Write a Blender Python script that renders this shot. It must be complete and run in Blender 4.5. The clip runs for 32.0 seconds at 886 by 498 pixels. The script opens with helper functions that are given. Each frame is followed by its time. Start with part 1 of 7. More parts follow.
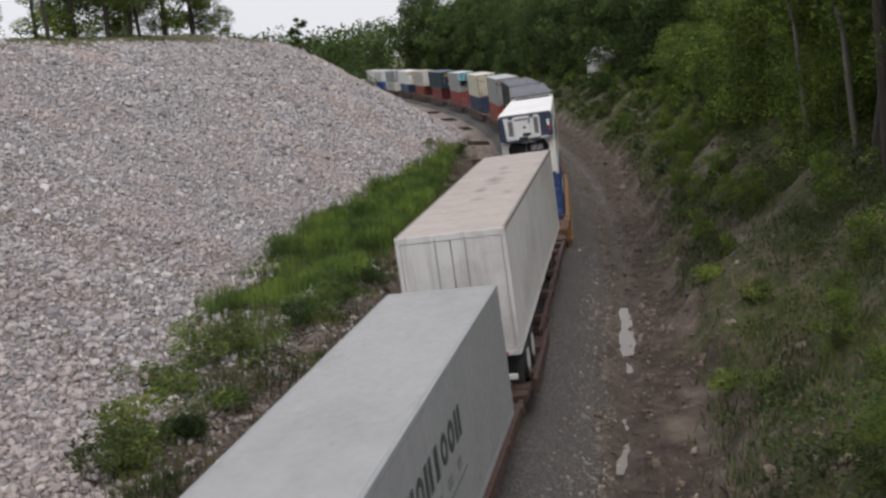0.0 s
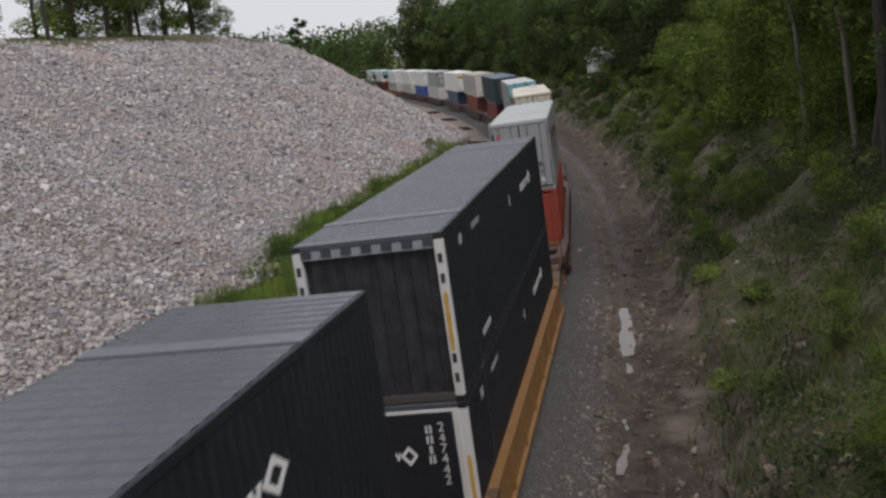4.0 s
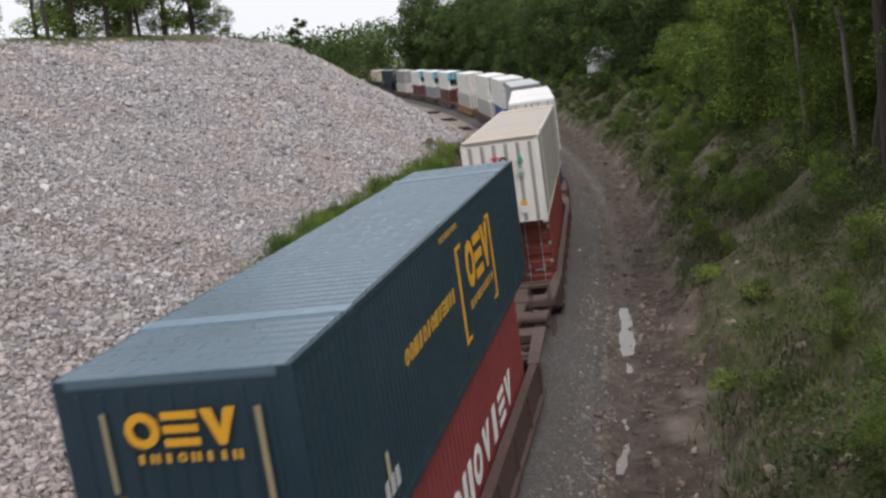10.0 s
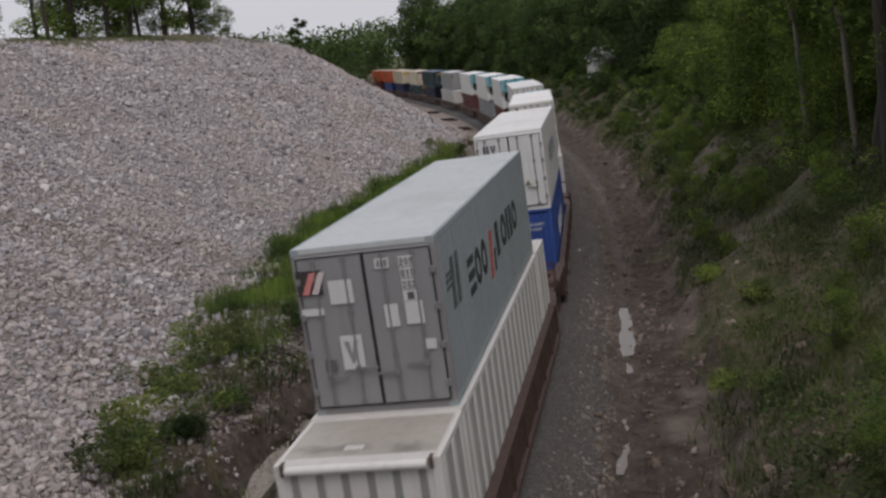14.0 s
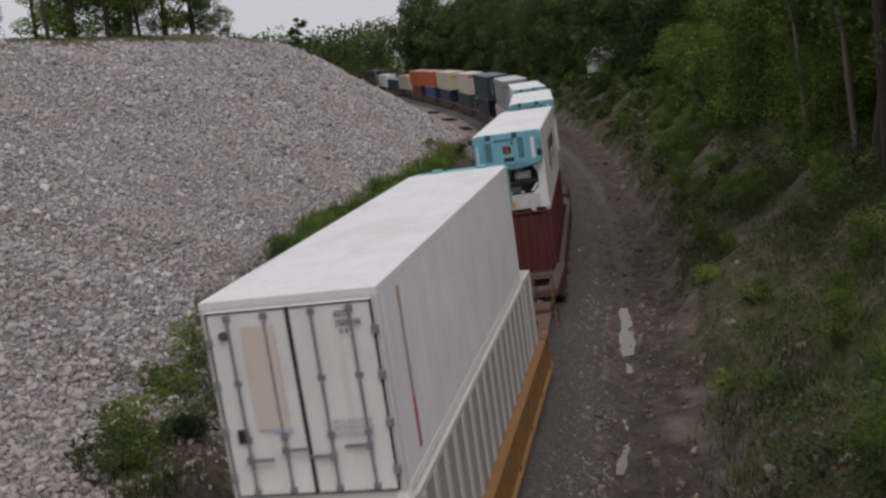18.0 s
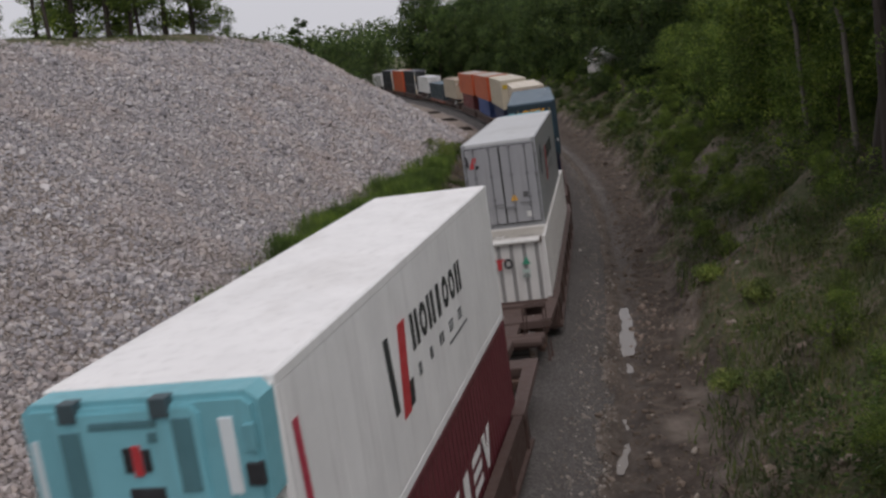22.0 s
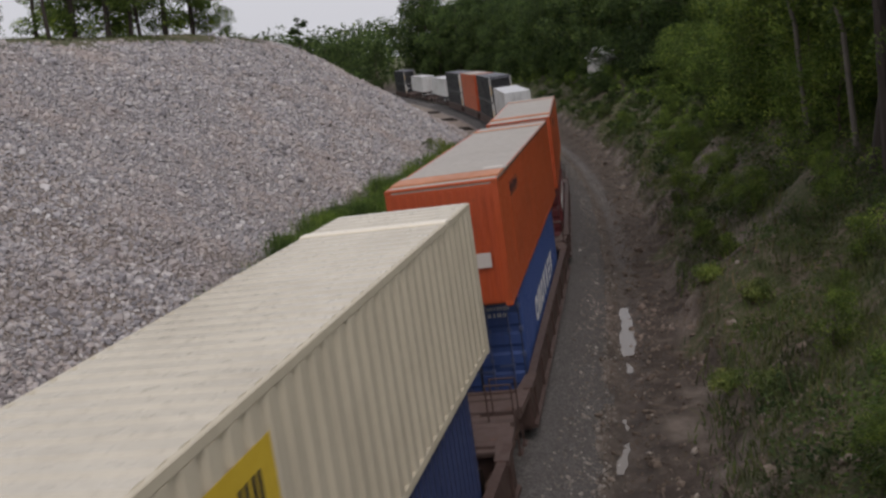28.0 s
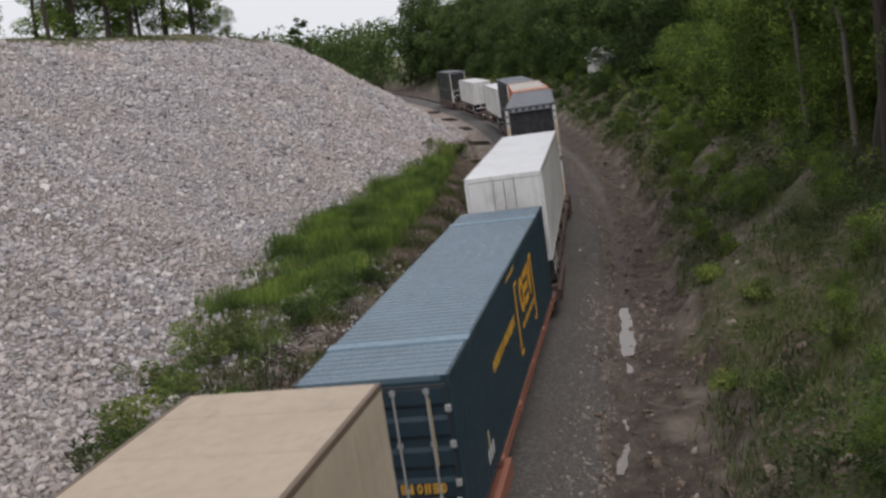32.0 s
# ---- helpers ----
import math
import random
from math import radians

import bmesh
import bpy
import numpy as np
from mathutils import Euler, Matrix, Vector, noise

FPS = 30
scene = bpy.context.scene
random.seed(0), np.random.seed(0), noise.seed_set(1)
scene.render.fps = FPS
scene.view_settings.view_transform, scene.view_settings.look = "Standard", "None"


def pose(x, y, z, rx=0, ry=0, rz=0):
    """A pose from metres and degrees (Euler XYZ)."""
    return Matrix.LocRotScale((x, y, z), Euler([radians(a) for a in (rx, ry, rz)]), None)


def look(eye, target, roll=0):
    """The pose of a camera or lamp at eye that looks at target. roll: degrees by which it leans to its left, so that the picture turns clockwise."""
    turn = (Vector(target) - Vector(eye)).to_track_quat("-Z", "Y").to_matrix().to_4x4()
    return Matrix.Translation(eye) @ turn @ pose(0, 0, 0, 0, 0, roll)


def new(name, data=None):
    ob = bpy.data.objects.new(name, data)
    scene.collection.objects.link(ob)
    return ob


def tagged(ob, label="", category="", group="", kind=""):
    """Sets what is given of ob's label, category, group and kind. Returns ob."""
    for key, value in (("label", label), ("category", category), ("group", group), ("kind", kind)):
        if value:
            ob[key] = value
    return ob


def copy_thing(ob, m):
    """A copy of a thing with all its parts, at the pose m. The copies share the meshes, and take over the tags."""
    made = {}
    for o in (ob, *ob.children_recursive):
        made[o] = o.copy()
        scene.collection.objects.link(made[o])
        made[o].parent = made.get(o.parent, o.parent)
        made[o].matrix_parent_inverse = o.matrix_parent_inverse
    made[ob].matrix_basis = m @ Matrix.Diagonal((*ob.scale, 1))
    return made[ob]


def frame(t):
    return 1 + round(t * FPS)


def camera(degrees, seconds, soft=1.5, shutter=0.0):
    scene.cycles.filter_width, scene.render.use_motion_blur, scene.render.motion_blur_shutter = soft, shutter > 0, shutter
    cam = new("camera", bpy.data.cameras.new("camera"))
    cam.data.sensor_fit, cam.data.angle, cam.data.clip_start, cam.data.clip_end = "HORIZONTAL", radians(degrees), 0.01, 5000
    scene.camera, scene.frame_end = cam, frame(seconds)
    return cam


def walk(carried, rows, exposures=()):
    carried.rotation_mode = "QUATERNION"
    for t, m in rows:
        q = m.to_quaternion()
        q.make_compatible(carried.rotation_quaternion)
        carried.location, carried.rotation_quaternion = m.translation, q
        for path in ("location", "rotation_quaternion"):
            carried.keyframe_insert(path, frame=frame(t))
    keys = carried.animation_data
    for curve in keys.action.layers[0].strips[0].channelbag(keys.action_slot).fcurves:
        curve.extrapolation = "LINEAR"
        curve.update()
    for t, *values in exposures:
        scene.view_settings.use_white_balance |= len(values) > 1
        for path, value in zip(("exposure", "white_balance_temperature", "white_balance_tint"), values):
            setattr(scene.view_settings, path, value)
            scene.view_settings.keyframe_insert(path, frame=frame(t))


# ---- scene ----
cam = camera(47.8, 32.0, soft=2.6, shutter=0.16)
EYE = (0.0, 0.0, 8.83)
def aim(yaw):
    """The camera's pose: pitched down, leaning a little, turned left by yaw degrees."""
    return Matrix.Translation(EYE) @ pose(0, 0, 0, 0, 0, yaw) @ pose(0, 0, 0, 90 - 11.157) @ pose(0, 0, 0, 0, 0, -4.319)
PATH = [(0, aim(0)), (19.2, aim(0)), (19.6, aim(0.03)), (20.0, aim(0.12)), (20.5, aim(0.07)), (21.0, aim(0.03)), (32, aim(0.02))]
STOPS = [(0, -0.15), (1, -0.22), (2, -0.23), (3, -0.42), (4, -0.35), (5, -0.1), (6, 0.0), (7, -0.18), (8, -0.5), (9, -0.2), (10, 0.08), (11, 0.1), (12, -0.38), (13, -0.58), (14, -0.6), (17, -0.85), (18, -0.66), (19, -0.74), (20, -0.8), (21, -0.74), (22, -0.62), (23, -0.38), (24, -0.28), (25, 0.18), (26, 0.05), (27, -0.4), (28, -0.55), (29, -0.25), (30, -0.12), (31, -0.15), (32, -0.16)]
EXPOSURES = [(t, e, 6500, 15 + 4 * max(0.0, min(1.0, (-0.3 - e) / 0.4))) for t, e in STOPS]
walk(cam, PATH, EXPOSURES)

# ---------------------------------------------------------------- light
SUN_EL, SUN_AZ = radians(61), radians(160)
world = bpy.data.worlds.new("overcast_sky")
scene.world = world
world.use_nodes = True
wn, wl = world.node_tree.nodes, world.node_tree.links
wn.clear()
sky = wn.new("ShaderNodeTexSky")
sky.sky_type, sky.sun_disc = "NISHITA", False
sky.sun_elevation, sky.sun_rotation = SUN_EL, SUN_AZ
sky.air_density, sky.dust_density = 1.0, 4.0
cloud = wn.new("ShaderNodeMixRGB")
cloud.inputs[0].default_value = 0.88
cloud.inputs[2].default_value = (9.2, 9.6, 9.9, 1)
wbg, wout = wn.new("ShaderNodeBackground"), wn.new("ShaderNodeOutputWorld")
wbg.inputs[1].default_value = 0.105
wl.new(sky.outputs[0], cloud.inputs[1])
wl.new(cloud.outputs[0], wbg.inputs[0])
wl.new(wbg.outputs[0], wout.inputs[0])
sun_data = bpy.data.lights.new("sun", "SUN")
sun_data.energy, sun_data.angle, sun_data.color = 1.4, radians(25), (1.0, 0.97, 0.92)
sun = new("sun", sun_data)
sun.matrix_world = look((11.5, -1, 60), (0, 30, 0))
tagged(sun, kind="structure")

# ---------------------------------------------------------------- materials
def mat(name, build):
    m = bpy.data.materials.new(name)
    m.use_nodes = True
    nt = m.node_tree
    build(nt, nt.nodes["Principled BSDF"], nt.nodes.new, nt.links.new)
    return m

def ramp(nt, src, stops):
    r = nt.nodes.new("ShaderNodeValToRGB")
    while len(r.color_ramp.elements) < len(stops):
        r.color_ramp.elements.new(0.5)
    for e, (p, c) in zip(r.color_ramp.elements, stops):
        e.position, e.color = p, (*c, 1)
    nt.links.new(src, r.inputs[0])
    return r.outputs[0]

def noise_tex(nt, vec, scale, detail=4, rough=0.6, stretch=None):
    n = nt.nodes.new("ShaderNodeTexNoise")
    n.inputs["Scale"].default_value, n.inputs["Detail"].default_value, n.inputs["Roughness"].default_value = scale, detail, rough
    if stretch:
        mp = nt.nodes.new("ShaderNodeMapping")
        mp.inputs["Scale"].default_value = stretch
        nt.links.new(vec, mp.inputs[0])
        vec = mp.outputs[0]
    nt.links.new(vec, n.inputs["Vector"])
    return n.outputs[0]

def mixc(nt, fac, a, b, mode="MIX"):
    m = nt.nodes.new("ShaderNodeMixRGB")
    m.blend_type = mode
    for i, v in ((0, fac), (1, a), (2, b)):
        if isinstance(v, (int, float)):
            m.inputs[i].default_value = v
        elif isinstance(v, tuple):
            m.inputs[i].default_value = (*v, 1)
        else:
            nt.links.new(v, m.inputs[i])
    return m.outputs[0]

def bump(nt, bsdf, height, strength, distance):
    b = nt.nodes.new("ShaderNodeBump")
    b.inputs["Strength"].default_value, b.inputs["Distance"].default_value = strength, distance
    nt.links.new(height, b.inputs["Height"])
    nt.links.new(b.outputs[0], bsdf.inputs["Normal"])

def coords(nt, kind="Object"):
    return nt.nodes.new("ShaderNodeTexCoord").outputs[kind]

PAINTS = {}
def paint(colour, rough=0.45, dirt=0.35, rust=0.0, metal=0.0, stain=0.0, blobs=()):
    """Weathered vehicle paint: faded patches, run-down grime, rust spots."""
    key = (colour, rough, dirt, rust, metal, stain, blobs)
    if key in PAINTS:
        return PAINTS[key]
    def build(nt, b, node, link):
        v = coords(nt)
        big = noise_tex(nt, v, 0.9, 5)
        streak = noise_tex(nt, v, 1.0, 5, 0.65, (5, 5, 0.35))
        fade = tuple(min(1, c * 1.06 + 0.006) for c in colour)
        grime = tuple(c * 0.55 + min(0.3, 0.12 + c) * k for c, k in zip(colour, (0.16, 0.13, 0.10)))
        c = mixc(nt, ramp(nt, big, [(0.35, (0, 0, 0)), (0.7, (1, 1, 1))]), tuple(k * 0.95 for k in colour), fade)
        c = mixc(nt, ramp(nt, streak, [(0.52, (0, 0, 0)), (0.8, (dirt, dirt, dirt))]), c, grime)
        if stain:
            blot = noise_tex(nt, v, 0.55, 6, 0.62, (1.0, 0.5, 1.0))
            c = mixc(nt, ramp(nt, blot, [(0.50, (0, 0, 0)), (0.60, (stain * 0.6,) * 3), (0.72, (stain,) * 3)]), c, tuple(x * 0.42 for x in (colour[0], colour[1] * 0.9, colour[2] * 0.8)))
            scuff = noise_tex(nt, v, 2.6, 4, 0.5, (1, 0.35, 1))
            c = mixc(nt, ramp(nt, scuff, [(0.70, (0, 0, 0)), (0.74, (stain * 0.7,) * 3)]), c, (0.12, 0.11, 0.10))
        for x, y, rx, ry in blobs:
            # a spill or scorch of its own shape, ragged at the rim
            mp = nt.nodes.new("ShaderNodeMapping")
            mp.inputs["Location"].default_value, mp.inputs["Scale"].default_value = (-x / rx, -y / ry, 0), (1 / rx, 1 / ry, 0)
            link(v, mp.inputs[0])
            ln = nt.nodes.new("ShaderNodeVectorMath"); ln.operation = "LENGTH"
            link(mp.outputs[0], ln.inputs[0])
            rag = nt.nodes.new("ShaderNodeMath"); rag.operation = "MULTIPLY_ADD"
            link(noise_tex(nt, v, 1.6, 5, 0.65), rag.inputs[0]); rag.inputs[1].default_value = 2.2
            link(ln.outputs["Value"], rag.inputs[2])
            half = nt.nodes.new("ShaderNodeMath"); half.operation = "MULTIPLY"
            link(rag.outputs[0], half.inputs[0]); half.inputs[1].default_value = 0.4
            c = mixc(nt, ramp(nt, half.outputs[0], [(0.50, (0.80,) * 3), (0.86, (0, 0, 0))]), c, tuple(k * 0.42 for k in colour))
        if rust:
            fine = noise_tex(nt, v, 3.5, 8, 0.7)
            c = mixc(nt, ramp(nt, fine, [(0.66 - 0.12 * rust, (0, 0, 0)), (0.72, (rust, rust, rust))]), c, (0.16, 0.06, 0.03))
        link(c, b.inputs["Base Color"])
        r = ramp(nt, noise_tex(nt, v, 6, 3), [(0.3, (rough - 0.08,) * 3), (0.7, (rough + 0.15,) * 3)])
        link(r, b.inputs["Roughness"])
        b.inputs["Metallic"].default_value = metal
        bump(nt, b, noise_tex(nt, v, 2.2, 3), 0.12, 0.03)
    PAINTS[key] = mat("paint", build)
    return PAINTS[key]

def stone_build(cols, rough=0.9):
    def build(nt, b, node, link):
        g = node("ShaderNodeNewGeometry")
        o = node("ShaderNodeObjectInfo")
        add = node("ShaderNodeMath"); add.operation = "ADD"
        link(g.outputs["Random Per Island"], add.inputs[0]); link(o.outputs["Random"], add.inputs[1])
        fr = node("ShaderNodeMath"); fr.operation = "FRACT"; link(add.outputs[0], fr.inputs[0])
        c = ramp(nt, fr.outputs[0], cols)
        v = coords(nt)
        patch = noise_tex(nt, v, 0.16, 4, 0.6)
        c = mixc(nt, ramp(nt, patch, [(0.48, (0, 0, 0)), (0.66, (0.45, 0.45, 0.45))]), c, (0.47, 0.37, 0.31))
        n = noise_tex(nt, v, 9, 6, 0.7)
        c = mixc(nt, 0.45, c, ramp(nt, n, [(0.3, (0.5, 0.48, 0.47)), (0.7, (1, 1, 1))]), "MULTIPLY")
        link(c, b.inputs["Base Color"])
        b.inputs["Roughness"].default_value = rough
        bump(nt, b, n, 0.35, 0.03)
    return build

M_STONE = mat("limestone_riprap", stone_build([(0.0, (0.21, 0.199, 0.206)), (0.3, (0.365, 0.349, 0.360)), (0.55, (0.475, 0.453, 0.457)), (0.8, (0.45, 0.396, 0.365)), (1.0, (0.70, 0.68, 0.67))]))
M_GRAVEL_STONE = mat("ballast_stone", stone_build([(0.0, (0.10, 0.085, 0.072)), (0.5, (0.20, 0.173, 0.147)), (0.9, (0.31, 0.275, 0.238)), (1.0, (0.46, 0.43, 0.39))]))

M_CLOD = mat("brown_earth_clods", stone_build([(0.0, (0.10, 0.075, 0.055)), (0.6, (0.17, 0.13, 0.10)), (0.93, (0.25, 0.20, 0.16)), (1.0, (0.38, 0.33, 0.28))]))

def ground_build(nt, b, node, link):
    at = node("ShaderNodeAttribute"); at.attribute_name = "zone"
    sep = node("ShaderNodeSeparateColor"); link(at.outputs["Color"], sep.inputs[0])
    v = coords(nt)
    big, mid, fine = noise_tex(nt, v, 0.25, 5), noise_tex(nt, v, 1.7, 6, 0.65), noise_tex(nt, v, 14, 6, 0.7)
    dirt = ramp(nt, mid, [(0.3, (0.060, 0.044, 0.035)), (0.5, (0.110, 0.084, 0.066)), (0.62, (0.172, 0.135, 0.108)), (0.8, (0.25, 0.203, 0.165))])
    dirt = mixc(nt, 0.7, dirt, ramp(nt, fine, [(0.3, (0.4, 0.38, 0.36)), (0.75, (1, 1, 1))]), "MULTIPLY")
    grass = ramp(nt, mid, [(0.28, (0.055, 0.068, 0.022)), (0.47, (0.082, 0.096, 0.032)), (0.57, (0.15, 0.125, 0.078)), (0.74, (0.25, 0.20, 0.15))])
    vor = node("ShaderNodeTexVoronoi"); vor.inputs["Scale"].default_value = 9
    link(v, vor.inputs["Vector"])
    pebble = ramp(nt, vor.outputs["Color"], [(0.1, (0.27, 0.25, 0.248)), (0.5, (0.36, 0.335, 0.33)), (0.9, (0.45, 0.42, 0.41))])
    c = mixc(nt, sep.outputs[0], dirt, pebble)
    pale = ramp(nt, mid, [(0.3, (0.20, 0.16, 0.13)), (0.6, (0.33, 0.275, 0.23)), (0.8, (0.42, 0.365, 0.315))])
    c = mixc(nt, at.outputs["Alpha"], c, pale)
    c = mixc(nt, sep.outputs[1], c, grass)
    link(c, b.inputs["Base Color"])
    wet = ramp(nt, sep.outputs[2], [(0.0, (0.92,) * 3), (1.0, (0.45,) * 3)])
    link(wet, b.inputs["Roughness"])
    h = mixc(nt, 0.5, mid, fine)
    h = mixc(nt, sep.outputs[0], h, vor.outputs["Distance"])
    bump(nt, b, h, 1.0, 0.2)
M_GROUND = mat("earth_and_grass", ground_build)

def ballast_build(nt, b, node, link):
    v = coords(nt)
    vor = node("ShaderNodeTexVoronoi"); vor.inputs["Scale"].default_value = 22
    link(v, vor.inputs["Vector"])
    c = ramp(nt, vor.outputs["Color"], [(0.1, (0.058, 0.052, 0.049)), (0.5, (0.100, 0.091, 0.085)), (0.9, (0.175, 0.162, 0.152))])
    c = mixc(nt, ramp(nt, noise_tex(nt, v, 0.5, 4), [(0.35, (0, 0, 0)), (0.7, (0.6,) * 3)]), c, (0.088, 0.077, 0.070))
    link(c, b.inputs["Base Color"])
    b.inputs["Roughness"].default_value = 0.92
    bump(nt, b, vor.outputs["Distance"], 0.9, 0.05)
M_BALLAST = mat("grey_ballast", ballast_build)

def leaf_build(cols, back=0.45, dry=0.0):
    def build(nt, b, node, link):
        g = node("ShaderNodeNewGeometry")
        o = node("ShaderNodeObjectInfo")
        c = ramp(nt, g.outputs["Random Per Island"], cols)
        hue = node("ShaderNodeHueSaturation")
        mr = node("ShaderNodeMapRange")
        mr.inputs[3].default_value, mr.inputs[4].default_value = 0.75, 1.4
        link(o.outputs["Random"], mr.inputs[0]); link(mr.outputs[0], hue.inputs["Value"]); link(c, hue.inputs["Color"])
        # noise puts lit clumps and shaded gaps into the leaf colour
        clump_shade = noise_tex(nt, coords(nt), 0.55, 3, 0.6)
        tone = mixc(nt, 1.0, hue.outputs[0], ramp(nt, clump_shade, [(0.36, (0.38, 0.42, 0.45)), (0.5, (0.88, 0.9, 0.9)), (0.66, (1.7, 1.6, 1.25))]), "MULTIPLY")
        if dry:
            v = coords(nt)
            worn = mixc(nt, 0.5, noise_tex(nt, v, 0.22, 4, 0.6), noise_tex(nt, v, 1.1, 3, 0.6))
            tone = mixc(nt, ramp(nt, worn, [(0.47, (0, 0, 0)), (0.62, (dry, dry, dry))]), tone, (0.19, 0.15, 0.09))
        link(tone, b.inputs["Base Color"])
        b.inputs["Roughness"].default_value = 0.6
        b.inputs["Specular IOR Level"].default_value = 0.25
        tr = node("ShaderNodeBsdfTranslucent"); link(tone, tr.inputs[0])
        mx = node("ShaderNodeMixShader"); mx.inputs[0].default_value = back
        link(b.outputs[0], mx.inputs[1]); link(tr.outputs[0], mx.inputs[2])
        link(mx.outputs[0], nt.nodes["Material Output"].inputs[0])
    return build
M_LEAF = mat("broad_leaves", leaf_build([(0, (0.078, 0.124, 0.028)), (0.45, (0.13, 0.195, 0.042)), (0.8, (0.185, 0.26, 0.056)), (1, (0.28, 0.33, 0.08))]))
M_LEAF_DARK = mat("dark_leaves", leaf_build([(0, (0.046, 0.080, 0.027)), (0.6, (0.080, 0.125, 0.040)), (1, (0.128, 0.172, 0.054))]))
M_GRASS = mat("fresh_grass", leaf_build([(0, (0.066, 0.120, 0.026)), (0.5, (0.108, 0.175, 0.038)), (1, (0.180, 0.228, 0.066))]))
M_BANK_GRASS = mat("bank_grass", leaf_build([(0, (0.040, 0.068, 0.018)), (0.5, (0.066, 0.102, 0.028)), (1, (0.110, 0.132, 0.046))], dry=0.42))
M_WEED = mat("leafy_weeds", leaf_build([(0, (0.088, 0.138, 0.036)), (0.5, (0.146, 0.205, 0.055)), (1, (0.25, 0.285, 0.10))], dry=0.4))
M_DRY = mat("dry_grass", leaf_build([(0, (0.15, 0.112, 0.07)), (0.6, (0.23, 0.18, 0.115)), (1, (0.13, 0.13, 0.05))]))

def bark_build(base):
    def build(nt, b, node, link):
        v = coords(nt)
        n = noise_tex(nt, v, 3, 6, 0.7, (3, 3, 0.6))
        link(ramp(nt, n, [(0.3, tuple(x * 0.5 for x in base)), (0.7, base)]), b.inputs["Base Color"])
        b.inputs["Roughness"].default_value = 0.95
        bump(nt, b, n, 0.8, 0.05)
    return build
M_BARK = mat("brown_bark", bark_build((0.15, 0.115, 0.085)))
M_BARK_DARK = mat("dark_bark", bark_build((0.075, 0.06, 0.05)))
M_BARK_PALE = mat("pale_bark", bark_build((0.26, 0.23, 0.195)))
M_TIE = mat("creosoted_timber", bark_build((0.062, 0.050, 0.042)))
M_CONCRETE = mat("old_concrete", bark_build((0.42, 0.38, 0.32)))
def steel_build(nt, b, node, link):
    n = noise_tex(nt, coords(nt), 8, 4)
    link(ramp(nt, n, [(0.35, (0.10, 0.06, 0.045)), (0.7, (0.20, 0.13, 0.10))]), b.inputs["Base Color"])
    b.inputs["Roughness"].default_value = 0.7
    b.inputs["Metallic"].default_value = 0.3
M_RUST = mat("rusty_steel", steel_build)
def rail_build(nt, b, node, link):
    b.inputs["Base Color"].default_value = (0.33, 0.30, 0.28, 1)
    b.inputs["Metallic"].default_value, b.inputs["Roughness"].default_value = 1.0, 0.35
    link(ramp(nt, noise_tex(nt, coords(nt), 5, 3), [(0.3, (0.2, 0.15, 0.12)), (0.7, (0.45, 0.43, 0.41))]), b.inputs["Base Color"])
M_RAIL = mat("worn_rail_steel", rail_build)
def water_build(nt, b, node, link):
    # muddy base, lightened to make up for a dim sky reflection
    b.inputs["Base Color"].default_value = (0.20, 0.175, 0.15, 1)
    b.inputs["Roughness"].default_value = 0.02
    b.inputs["IOR"].default_value = 1.33
    bump(nt, b, noise_tex(nt, coords(nt), 3, 2), 0.05, 0.02)
M_WATER = mat("muddy_water", water_build)
def dark_build(nt, b, node, link):
    link(ramp(nt, noise_tex(nt, coords(nt), 4, 4), [(0.3, (0.012, 0.013, 0.015)), (0.75, (0.045, 0.047, 0.05))]), b.inputs["Base Color"])
    b.inputs["Roughness"].default_value = 0.6
M_DARK = mat("black_machinery", dark_build)

# ---------------------------------------------------------------- mesh helpers
def part(name, bm, material, parent=None, label=""):
    me = bpy.data.meshes.new(name)
    bm.to_mesh(me)
    bm.free()
    me.materials.append(material)
    return part_me(name, me, parent, label)

def part_me(name, me, parent=None, label=""):
    ob = new(name, me)
    ob.parent = parent
    return tagged(ob, label)

def box(bm, x0, x1, y0, y1, z0, z1, bev=0.0):
    r = bmesh.ops.create_cube(bm, size=1)
    vs = r["verts"]
    for v in vs:
        v.co = ((x0 + x1) / 2 + v.co.x * (x1 - x0), (y0 + y1) / 2 + v.co.y * (y1 - y0), (z0 + z1) / 2 + v.co.z * (z1 - z0))
    if bev:
        es = list({e for v in vs for e in v.link_edges})
        bmesh.ops.bevel(bm, geom=es, offset=bev, segments=1, affect="EDGES")
    return bm

def boxes(*dims, bev=0.0):
    bm = bmesh.new()
    for d in dims:
        box(bm, *d, bev=bev)
    return bm

def rod(bm, p, q, r, n=6, r2=None):
    p, q = Vector(p), Vector(q)
    m = Matrix.Translation((p + q) / 2) @ (q - p).to_track_quat("Z", "Y").to_matrix().to_4x4()
    bmesh.ops.create_cone(bm, cap_ends=True, segments=n, radius1=r, radius2=r if r2 is None else r2, depth=(q - p).length, matrix=m)
    return bm

def arrays_mesh(name, verts, faces, material, smooth=False):
    """A mesh from numpy arrays; faces all have the same number of corners."""
    me = bpy.data.meshes.new(name)
    nv, (nf, k) = len(verts), faces.shape
    me.vertices.add(nv)
    me.vertices.foreach_set("co", np.ascontiguousarray(verts, np.float32).ravel())
    me.loops.add(nf * k)
    me.loops.foreach_set("vertex_index", np.ascontiguousarray(faces, np.int32).ravel())
    me.polygons.add(nf)
    me.polygons.foreach_set("loop_start", np.arange(0, nf * k, k, dtype=np.int32))
    me.polygons.foreach_set("use_smooth", np.full(nf, smooth))
    me.update(calc_edges=True)
    me.materials.append(material)
    return me

